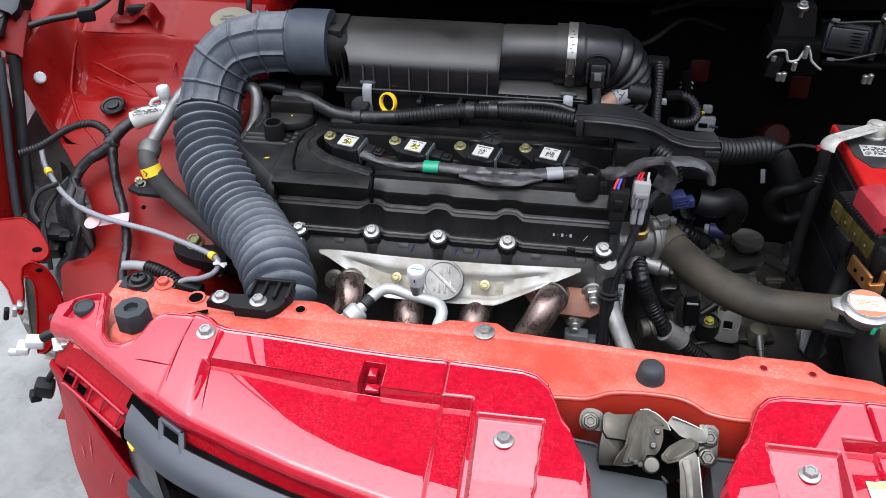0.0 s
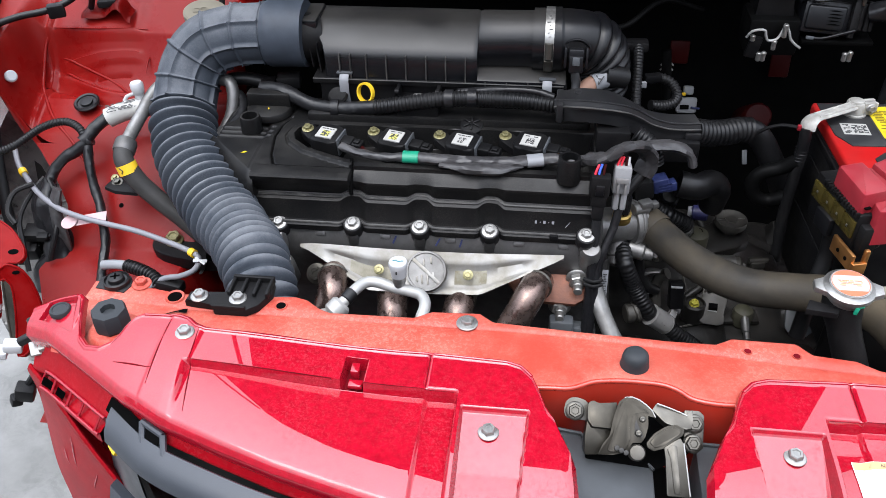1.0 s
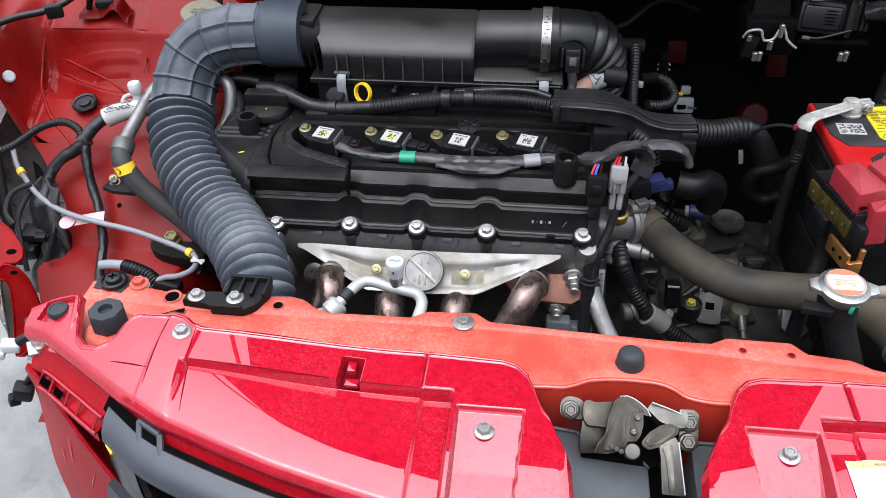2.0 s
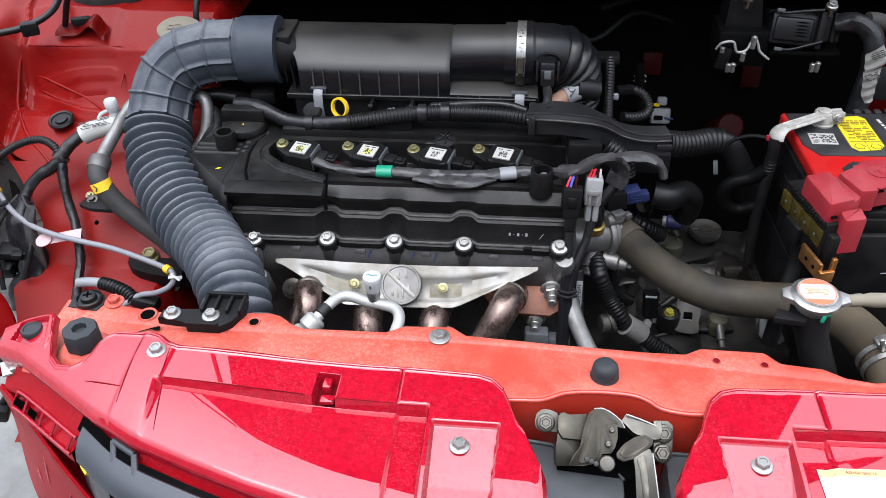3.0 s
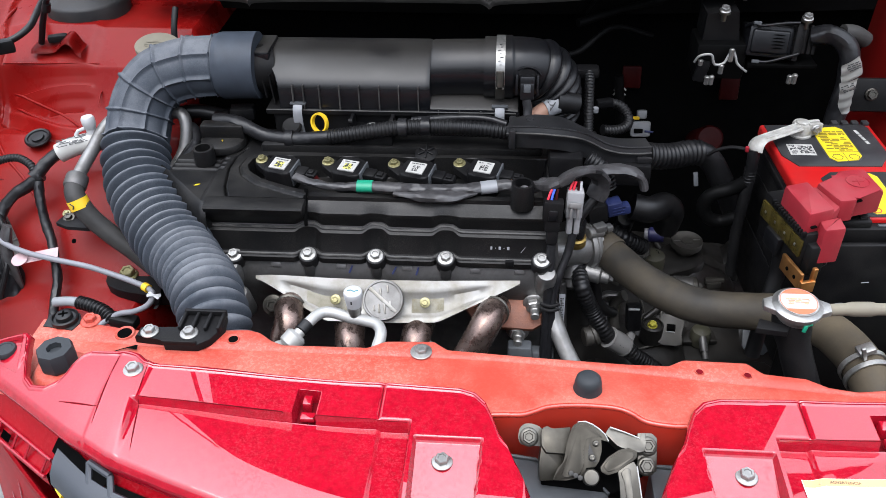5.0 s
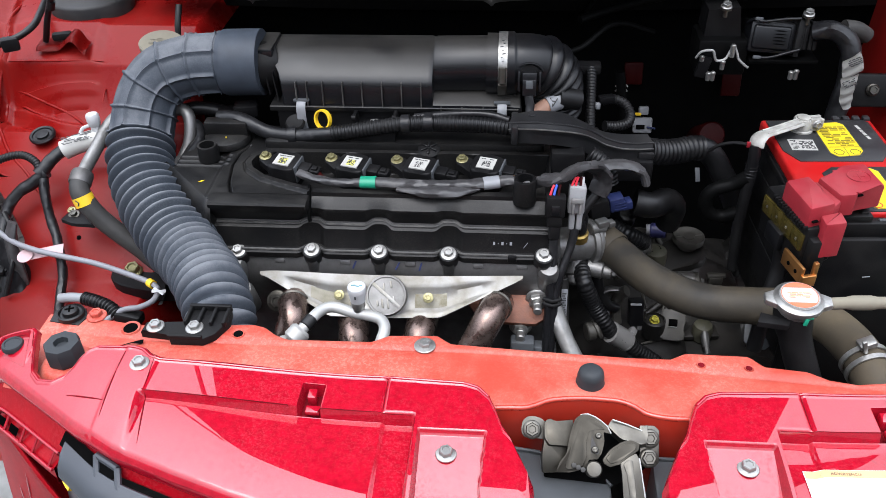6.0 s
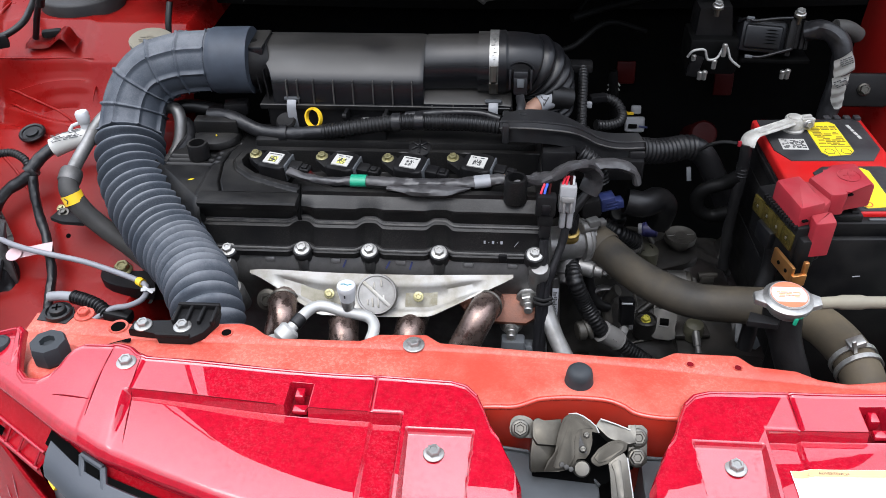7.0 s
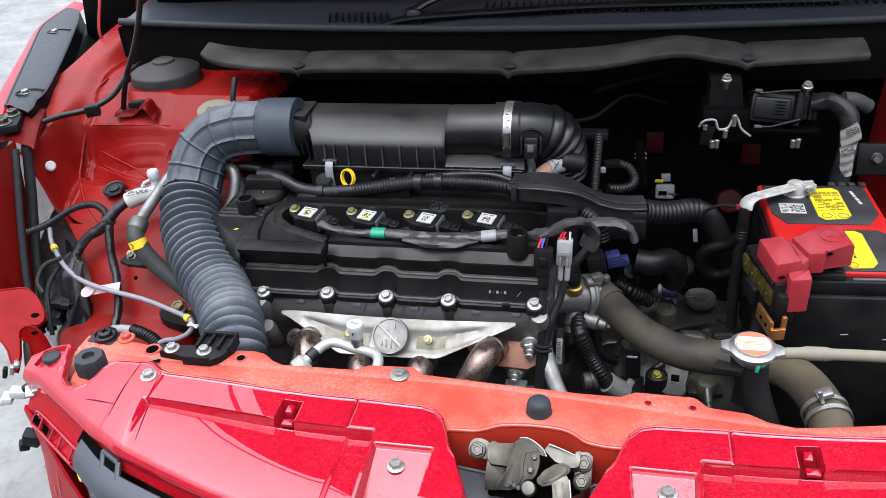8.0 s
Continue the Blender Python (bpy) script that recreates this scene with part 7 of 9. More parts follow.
    tube(bm, [M @ V(.012, .05, .835), M @ V(.012, .045, .80), M @ V(.002, .035, .76), M @ V(-.01, .02, .70)], .009, 12)
    part("cable", bm, RUBBER_BLACK, f)


build_battery()


# ---- front latch, stops and shrouds ----
def build_front_details():
    t = thing("bonnet_latch", "zinc-plated steel bonnet latch bolted to the support", "latch", (MID, .55, .82))
    # a plane that leans like the latch; outlines are in millimetres from its middle
    n, u = V(0, -.62, .785), V(0, .785, .62)
    M = Matrix(((1, u.x, n.x, MID - .0005), (0, u.y, n.y, .5535), (0, u.z, n.z, .8715), (0, 0, 0, 1)))

    def plate(name, pts, z0, z1, mat, label="", bev=.0006, lean=(0, 0)):
        bm = bmesh.new()
        o = soften(pts, 1.1)
        cx, cy = sum(x for x, _ in pts) / len(pts) / 1000, sum(y for _, y in pts) / len(pts) / 1000
        T = M @ Matrix.Translation((cx, cy, 0)) @ pose(0, 0, 0, lean[0], lean[1], 0) @ Matrix.Translation((-cx, -cy, 0))
        prism(bm, [(x / 1000, y / 1000) for x, y in o], z0 / 1000, z1 / 1000, T, min(bev, .0003))
        return part(name, bm, mat, t, label, smooth=40)
    # near-black back plate: the shade behind the latch is in its colour
    plate("back_plate", [(-38, 8), (42, 6), (44, -26), (20, -40), (-36, -36)], -22, -19, VOID)
    plate("ear", [(-55.2, 1), (-54.2, 6.8), (-50.6, 10.2), (-45.4, 10.8), (-39.5, 9.3), (-36.5, 6.9), (-36.3, -7), (-52.4, -6.1), (-54.7, -3.3)], -10, -7, GALV)
    plate("ear", [(38, 7), (49.3, 7.3), (53.3, 3.8), (52.5, -22), (38, -22)], -10, -7, GALV)
    plate("bracket", [(-37.1, 4.7), (-35.8, 8), (-32.1, 9.5), (-28.9, 7.4), (-13.8, 9.4), (-15.9, -1.5), (-18, -11.6), (-33.3, -11.3), (-36.9, -6)], -13, -1, LATCH_STEEL, bev=.0022, lean=(-9, 5))
    plate("bracket", [(-36.8, -7.5), (-33.3, -11), (-16, -11.6), (-17, -18), (-22, -24), (-26, -33), (-37.2, -34), (-37.8, -19.7)], -16, -6, LATCH_STEEL, bev=.0020, lean=(8, 4))
    plate("hook", [(-11.6, 11), (-7.3, 13.4), (-1.4, 12.9), (5.9, 8.9), (11.7, 4.1), (14.3, -1.3), (8.6, .8), (9.6, -7.4), (7.4, -16), (4.5, -20.7), (-2.7, -20.8), (-4.1, -27.9), (-17, -31.3), (-27.9, -31.8),
                   (-24.4, -23.2), (-19.4, -17.3), (-17.3, -4.4), (-13.7, 8.4)], 1, 4.4, LATCH_STEEL, "curved latch hook", .0011, (3, -7))
    plate("hook_rim", [(-10.6, 9.4), (-7, 11.4), (-2, 11), (5, 7), (10.3, 2.2), (5, 2.6), (-2.6, 1), (-4.5, -8), (-4, -19), (-7, -26), (-17, -29), (-21, -28), (-17, -17), (-14.5, -4.4), (-12.2, 6.8)], 3.2, 5.6, LATCH_STEEL, "", .0010, (3, -7))
    plate("hook_slot", [(-.2, -2.1), (3, -.3), (7.2, -1.3), (7.2, -10.3), (5, -16.8), (-1.3, -16.5), (-1.3, -7.9)], 4.6, 5.2, GRIMY, bev=0)
    plate("arm", [(15.3, 10), (27.7, 6.3), (38.4, 2.2), (39.5, 5.3), (42.8, 7), (42.7, -1.6), (41.6, -8), (36.2, -9), (21.8, -5.1), (11.7, 4.1)], -9, 3, GALV, bev=.0024, lean=(-12, 0))
    plate("arm_hole", [(22, -2.2), (25, -2.6), (25.2, -4.4), (22.2, -4.2)], 2.2, 3.2, VOID, bev=0, lean=(-12, 0))
    plate("cam", [(7.4, -20.3), (13.1, -12.9), (21.8, -6.8), (29, -5.1), (35.5, -7.6), (34.7, -12.6), (27.5, -17.9), (21.7, -23.1), (13.1, -26.3), (8.1, -23.7)], 5, 8.6, LATCH_STEEL, "rounded release cam", .0012)
    plate("cam_rim", [(9.6, -19.8), (14.3, -14.2), (22.3, -8.9), (28.8, -7.2), (33, -8.8), (32.4, -11.6), (26.2, -16.4), (20.5, -21.2), (13.3, -24)], 8, 9.4, LATCH_STEEL, "", .0008)
    plate("lever", [(20.3, -23.2), (27.5, -17.9), (32.5, -14.8), (35.3, -20.3), (40.4, -58), (23.4, -58), (21.7, -30.8)], 7.4, 10.4, GALV, "pale steel release lever", .0009)
    plate("lever_rib", [(22.4, -23.7), (26.8, -20), (29.6, -20.7), (31.5, -42), (33, -56), (28.5, -56), (25.3, -30.6)], 10, 11.6, GALV, bev=.0010)
    for x, y, r in ((4.2, -2.9, 2.5), (1.6, -13.7, 2.7), (.9, -28.3, 6.5)):
        bm = bmesh.new()
        lathe(bm, [(r / 1000, -.004), (r / 1000, .0055), (r * .85 / 1000, .0068), (r * .5 / 1000, .0072), (0, .0068)], 18, M @ Matrix.Translation((x / 1000, y / 1000, .001)))
        part("pivot", bm, GALV, t)
    for x, y in ((-14.5, -26), (-11, -27.5), (-7.5, -29)):
        bm = bmesh.new()
        lathe(bm, [(.0020, -.003), (.0020, .004), (0, .0045)], 8, M @ Matrix.Translation((x / 1000, y / 1000, .004)))
        part("spring_coil", bm, GRIMY, t)
    # pale lines along the edges of the stamped plates
    for pts, z in (([(-9.5, 12.6), (-7.3, 13.5), (-1.4, 13), (5.9, 9), (11.7, 4.2), (14.2, -.8)], 4.0), ([(15.5, 10), (27.7, 6.4), (38.4, 2.4)], 3.0), ([(34.8, -18.5), (36.2, -28), (40.2, -57)], 10.2)):
        bm = bmesh.new()
        tube(bm, [M @ V(x / 1000, y / 1000, z / 1000) for x, y in pts], .0006, 8)
        part("pale_edge", bm, PIPE_ALU, t)
    for x, y in ((-46.7, 0), (45.6, -2.9), (44.5, -18)):
        bolt(t, M @ V(x / 1000, y / 1000, -.0068), .0056, n, GALV, label="zinc plated bolt", washer=1.35, spin=x)

    s = thing("bonnet_stop", "dark grey rubber bonnet stop on the support", "rubber stop", (.230, .6085, .862))
    bm = bmesh.new()
    lathe(bm, [(.0122, 0), (.0120, .002), (.0113, .004), (.0112, .0085), (.0103, .0130), (.0078, .0158), (.0040, .0168), (0, .0171)], 36, Matrix.Translation((.230, .6085, .8690)))
    part("bumper", bm, RUBBER_KNOB, s)
    bm = bmesh.new()
    lathe(bm, [(.0150, -.004), (.0142, -.0012), (.0122, .0002), (0, .0002)], 32, Matrix.Translation((.230, .6085, .8690)))
    part("pad", bm, RED_DULL, s)
    bm = bmesh.new()
    boxc(bm, (.2280, .6040, .8845), (.0022, .0016, .001), .0003)
    part("mark", bm, ORANGE, s)
    s = thing("bonnet_stop", "dark grey eight-sided adjustable rubber stop", "rubber stop", (-.217, .603, .866))
    bm = bmesh.new()
    lathe(bm, [(.0145, .014), (.0158, .017), (.0158, .029), (.0145, .0335), (.0065, .034), (.0060, .029), (0, .029)], 8, Matrix.Translation((-.219, .600, .8675)) @ pose(0, 0, 0, 0, 0, 12))
    part("knob", bm, RUBBER_KNOB, s, smooth=20)
    s = thing("rubber_bush", "black rubber mounting bush with a cross-head screw", "rubber mount", (-.252, .672, .864))
    bm = bmesh.new()
    prism(bm, [(-.270, .662), (-.240, .658), (-.236, .670), (-.243, .682), (-.262, .685), (-.271, .677)], .864, .867, bevel=.001)
    part("base", bm, RUBBER_BLACK, s)
    bm = bmesh.new()
    lathe(bm, [(.0125, .0), (.0125, .004), (.0110, .0050), (.0100, .003), (.0078, .003), (.0074, .007), (.006, .008), (0, .008)], 28, Matrix.Translation((-.252, .671, .867)))
    part("bush", bm, RUBBER_BLACK, s)
    for a in (0, 90):
        bm = bmesh.new()
        boxc(bm, (-.252, .671, .8752), (.0085, .0016, .0008), 0, (0, 0, a + 20))
        part("cross", bm, VOID, s)

    g = thing("air_guide", "dark grey plastic air guide below the bonnet latch", "air guide", (.20, .52, .76))
    for sgn in (1, -1):
        def X(x):
            return x if sgn > 0 else 2 * MID - x
        bm = bmesh.new()
        if sgn > 0:
            o = [(.140, .569), (.164, .566), (.1884, .5625), (.1914, .5598), (.1912, .5467), (.1934, .5431), (.2408, .538), (.2448, .532), (.2448, .40), (.140, .40)]
        else:
            o = [(.2798, .5577), (.2825, .5613), (.33, .5612), (.33, .40), (.2798, .40)]
        prism(bm, o, .760, .832, bevel=.002)
        p = part("shroud", bm, MID_GREY, g)
        bm = bmesh.new()
        q = [V(x, y, .833) for x, y in o[:8 if sgn > 0 else 3]]
        tube(bm, q, .0016, 8, smooth=False)
        part("raised_rim", bm, MID_GREY, p)


build_front_details()


# ---- things on the left inner wing ----
def build_left_side():
    c = thing("strut_cap", "dusty dark grey rubber strut tower cap", "rubber cap", (-.445, 1.235, .945))
    bm = bmesh.new()
    lathe(bm, [(.0565, -.012), (.0578, -.010), (.0580, -.006), (.0572, .0120), (.0560, .0145), (.0535, .0160), (.030, .0250), (.0182, .0275), (.0178, .0310), (.0150, .0325), (0, .0325)], 64, Matrix.Translation((-.457, 1.250, .9480)))
    part("cap", bm, STRUT_RUBBER, c)
    w = thing("washer_filler_cap", "tan dusty washer filler cap on its neck", "filler cap", (-.308, 1.115, .90))
    bm = bmesh.new()
    lathe(bm, [(.022, -.03), (.022, -.006), (.0285, -.005), (.029, .002), (.027, .004), (.020, .0045), (0, .004)], 36, Matrix.Translation((-.308, 1.120, .945)) @ pose(0, 0, 0, 8, 6, 0))
    part("cap", bm, TAN, w)
    plate_bars(w, Matrix.Translation((-.308, 1.118, .9500)) @ pose(0, 0, 0, 8, 6, 10), .030, .016, 5, TAN, .5, 21)
    bm = bmesh.new()
    tube(bm, [(-.300, 1.16, .94), (-.299, 1.165, .955), (-.298, 1.18, .975)], .0042, 10)
    part("vent_hose", bm, RUBBER_BLACK, w)
    g = thing("grommet", "black rubber grommet in the inner wing", "grommet", (-.480, 1.062, .836))
    bm = bmesh.new()
    lathe(bm, [(.0200, -.002), (.0205, .001), (.0185, .0030), (.0155, .0022), (.0145, .0005), (.010, .0002), (.0095, .0030), (.0055, .0036), (0, .0030)], 36, Matrix.Translation((-.478, 1.058, .8385)) @ pose(0, 0, 0, 14, 0, 0) @ Matrix.Scale(.86, 4))
    part("ring", bm, RUBBER_BLACK, g)
    # rail wiring
    h = thing("wing_harness", "grey-black cable clipped along the inner wing", "wiring", (-.55, 1.13, .92))
    bm = bmesh.new()
    tube(bm, [(-.630, 1.060, .925), (-.592, 1.080, .936), (-.560, 1.096, .943), (-.530, 1.112, .945), (-.505, 1.125, .952), (-.492, 1.145, .960), (-.500, 1.18, .962), (-.515, 1.23, .962), (-.52, 1.28, .962)], .0046, 12)
    part("cable", bm, RUBBER_BLACK, h)
    bm = bmesh.new()
    boxc(bm, (-.517, 1.117, .944), (.022, .016, .018), .003, (0, 0, 30))
    part("clip", bm, BLACK, h)
    # front loom with branches
    h = thing("headlight_harness", "black taped headlight wiring hanging loose", "wiring", (-.44, .97, .80))
    bm = bmesh.new()
    ribbed(bm, [(-.545, .930, .832), (-.520, .945, .838), (-.497, .978, .846), (-.472, .990, .848), (-.452, .985, .842), (-.443, .976, .832)], .0046, .0036, .0008, 14)
    part("conduit", bm, RUBBER_BLACK, h)
    for pts, r in (([(-.372, 1.012, .862), (-.395, 1.008, .858), (-.419, .999, .850), (-.436, .985, .838), (-.446, .974, .828)], .0080),
                   ([(-.436, .978, .830), (-.456, .970, .818), (-.474, .963, .808), (-.488, .952, .793), (-.492, .935, .775)], .0072),
                   ([(-.440, .972, .824), (-.437, .958, .806), (-.430, .942, .782), (-.422, .930, .768), (-.410, .905, .750), (-.402, .885, .735), (-.398, .86, .722), (-.395, .835, .70)], .0056)):
        bm = bmesh.new()
        tube(bm, pts, taped(r, .2, r * 900), 14, step=.003)
        part("loom", bm, TAPE, h)
    bm = bmesh.new()
    tube(bm, [(-.492, .940, .785), (-.494, .922, .765), (-.486, .910, .745), (-.478, .900, .725), (-.478, .885, .705), (-.490, .872, .692), (-.492, .855, .67)],
         lambda s, t, a: (.013 + .005 * math.sin(math.pi * s / t)) * (1 + .40 * noise.noise(Vector((s * 38, math.cos(a) * 1.6, math.sin(a) * 1.6)))), 28, step=.0025, flat=.62)
    part("shroud", bm, TAPE, h)
    for pts in ([(-.497, .945, .79), (-.512, .925, .775), (-.520, .900, .755), (-.512, .878, .73), (-.505, .86, .70)], [(-.488, .940, .792), (-.470, .918, .77), (-.468, .890, .745), (-.476, .868, .715)], [(-.505, .93, .79), (-.525, .915, .785), (-.528, .895, .77), (-.516, .885, .758)]):
        bm = bmesh.new()
        tube(bm, pts, .0034, 8)
        part("wire", bm, RUBBER_BLACK, h)
    # flattened shroud and the plugs below it
    bm = bmesh.new()
    tube(bm, [(-.462, .915, .795), (-.468, .905, .772), (-.469, .900, .745), (-.470, .899, .715), (-.478, .899, .690), (-.488, .900, .668)],
         lambda s, t, a: (.0085 + .0055 * math.sin(math.pi * min(1, s / t))) * (1 + .10 * math.sin(a * 3 + s * 60)), 18, step=.003, flat=.45)
    part("shroud", bm, WORN_TAPE, h, "shiny flattened tape shroud")
    for x, y, z, sx, sz in ((-.500, .900, .733, .034, .014), (-.514, .902, .712, .020, .020), (-.505, .900, .652, .024, .022)):
        bm = bmesh.new()
        boxc(bm, (x, y, z), (sx, .022, sz), .002, (14, 8, 12))
        boxc(bm, (x + sx * .3, y - .010, z + .002), (sx * .4, .010, sz * .6), .001, (14, 8, 12))
        plug = part("connector", bm, BLACK, h)
    bm = bmesh.new()
    boxc(bm, (-.519, .889, .658), (.013, .003, .003), .0008, (14, -25, 12))
    part("lock_tab", bm, YELLOW_CLIP, plug, "yellow lock tab")
    for x, y, z in ((-.470, .850, .675),):
        bm = bmesh.new()
        boxc(bm, (x, y, z), (.026, .022, .026), .003, (20, 10, 25))
        part("connector", bm, BLACK, h)
    bm = bmesh.new()
    tube(bm, [(-.366, 1.012, .862), (-.384, 1.010, .860), (-.402, 1.005, .8555), (-.4165, .9995, .8505)], .0125, 18)
    tag = part("label", bm, PAPER, h, "white printed wiring label")
    plate_bars(tag, axis_pose((-.3935, 1.0005, .8690), (.04, -.52, .85)) @ pose(0, 0, 0, 0, 0, 195), .042, .012, 6, INK, .6, 31)
    # grey speed-sensor cable
    k = thing("sensor_cable", "light grey sensor cable with yellow bands", "cable", (-.38, .87, .77))
    bm = bmesh.new()
    tube(bm, [(-.555, .985, .805), (-.540, .962, .798), (-.526, .948, .790), (-.497, .922, .782), (-.462, .900, .777), (-.426, .886, .775), (-.386, .877, .773), (-.345, .870, .770), (-.305, .858, .767), (-.272, .845, .766),
              (-.256, .836, .766), (-.2505, .828, .763), (-.256, .821, .755), (-.275, .820, .745), (-.300, .823, .736), (-.33, .81, .72)], .0035, 12)
    part("cable", bm, GREY_CABLE, k)
    for p, d in (((-.530, .952, .792), (.6, -.6, -.3)), ((-.262, .8395, .766), (.8, -.5, 0))):
        bm = bmesh.new()
        d = V(*d).normalized() * .004
        rod(bm, V(*p) - d, V(*p) + d, .0052, 14)
        part("band", bm, YELLOW_CLIP, k, "yellow marker band")
    for a in (25, -30, 5):
        bm = bmesh.new()
        boxc(bm, (-.248, .826, .766), (.016, .003, .0012), .0003, (10, 10, a))
        part("tie_end", bm, WHITE, k)
    k = thing("plug_lead", "black corrugated lead with a pale grey end", "wiring", (-.33, .83, .73))
    bm = bmesh.new()
    tube(bm, [(-.388, .846, .732), (-.372, .845, .735), (-.352, .842, .737)], .0060, 14)
    part("end", bm, GREY, k)
    bm = bmesh.new()
    ribbed(bm, [(-.354, .842, .737), (-.335, .836, .737), (-.318, .830, .734), (-.306, .822, .730)], .0072, .0046, .0014, 14)
    part("sleeve", bm, RUBBER_BLACK, k)
    bm = bmesh.new()
    boxc(bm, (-.292, .822, .728), (.034, .016, .014), .003, (0, 5, -8))
    part("connector", bm, BLACK, k)
    # refrigerant hose with its port
    a = thing("refrigerant_hose", "dark rubber refrigerant hose with an aluminium port and white cap", "hose", (-.30, .92, .75))
    bm = bmesh.new()
    tube(bm, [(-.335, 1.045, .880), (-.350, 1.036, .882), (-.360, 1.015, .874), (-.362, .990, .866), (-.366, .962, .856), (-.3665, .940, .850)], .0082, 18)
    part("pipe", bm, ALU, a)
    bm = bmesh.new()
    lathe(bm, [(.0125, -.010), (.0135, -.008), (.0135, .004), (.0125, .007), (.0105, .008)], 24, axis_pose((-.3665, .938, .849), (0, .9, .4)))
    part("crimp", bm, ALU_DARK, a)
    bm = bmesh.new()
    tube(bm, [(-.3665, .940, .850), (-.366, .928, .845), (-.361, .917, .838), (-.347, .911, .815), (-.326, .907, .793), (-.300, .902, .772), (-.275, .895, .752), (-.245, .885, .735), (-.21, .87, .71)], .0118, 22)
    part("hose", bm, HOSE_GREY, a, "dusty black rubber hose")
    bm = bmesh.new()
    lathe(bm, [(.0121, -.006), (.0126, -.006), (.0126, .006), (.0121, .006)], 24, axis_pose((-.358, .9145, .832), (.35, -.25, -.9)))
    yb = part("band", bm, YELLOW_CLIP, a, "yellow marker band")
    bm = bmesh.new()
    tube(bm, [(-.3625, .9030, .8385), (-.3590, .9018, .8380), (-.3568, .9010, .8340), (-.3595, .9010, .8320)], .0007, 6)
    part("band_mark", bm, INK, yb)
    bm = bmesh.new()
    lathe(bm, [(.0062, -.022), (.0062, -.004), (.0072, -.003), (.0085, .004), (.0085, .010), (.007, .0125), (0, .013)], 22, axis_pose((-.3735, 1.015, .8830), (-.05, .05, 1)))
    part("port_cap", bm, WHITE, a, "white plastic port cap with a strap")
    bm = bmesh.new()
    tube(bm, [(-.380, 1.018, .878), (-.391, 1.014, .875), (-.394, 1.010, .867), (-.384, 1.010, .861), (-.375, 1.014, .864)], .0024, 8)
    part("cap_strap", bm, WHITE, a)
    b = thing("hose_bracket", "small black bracket with a zinc bolt on the wing", "bracket", (-.385, .93, .80))
    bm = bmesh.new()
    prism(bm, [(-.402, .922), (-.385, .914), (-.355, .912), (-.355, .940), (-.398, .946)], .792, .797, bevel=.001)
    part("plate", bm, BLACK, b)
    bolt(b, (-.389, .932, .797), .0048, (0, -.3, .95), GALV)
    bolt(b, (-.397, .942, .797), .0034, (0, -.3, .95), GOLD)
    m = thing("wing_bolt", "yellow passivated bolt on the dark wing bracket", "bolt", (-.322, .911, .73))
    bm = bmesh.new()
    prism(bm, rounded([(-.352, .890), (-.285, .872), (-.215, .880), (-.200, .98), (-.300, 1.00), (-.352, .955)]), .708, .724, bevel=.002)
    part("bracket", bm, BLACK, m)
    bolt(m, (-.322, .911, .725), .0095, (0, -.2, 1), GOLD, washer=1.3)
    p = thing("wing_tag", "white paper tag on the red inner wing", "tag", (-.425, .895, .76))
    bm = bmesh.new()
    boxc(bm, (-.418, .893, .7665), (.044, .015, .0008), .0002, (18, -6, 14))
    lathe(bm, [(.0100, 0), (.0100, .0008), (0, .0008)], 24, Matrix.Translation((-.441, .885, .7655)) @ pose(0, 0, 0, 18, -6, 14))
    part("paper", bm, TAG_PINK, p)
    p = thing("wing_clip", "round white plastic clip on the inner wing", "clip", (-.566, 1.062, .86))
    bm = bmesh.new()
    lathe(bm, [(.008, -.002), (.008, .002), (.006, .004), (0, .0042)], 20, axis_pose((-.562, 1.040, .884), (.75, -.45, .45)))
    part("head", bm, WHITE, p)
    # pinholes pressed in the panel
    for x, y, r in ((-.402, .944, .0032), (-.5505, 1.086, .0034)):
        z = apron_height(x, y)
        d = V(-(apron_height(x + .003, y) - z) / .003, -(apron_height(x, y + .003) - z) / .003, 1)
        bm = bmesh.new()
        lathe(bm, [(r, .0002), (r * .8, .0007), (0, .0007)], 20, axis_pose((x, y, z), d))
        solo("panel_hole", bm, VOID, "small drilled hole in the red panel", "hole")


build_left_side()


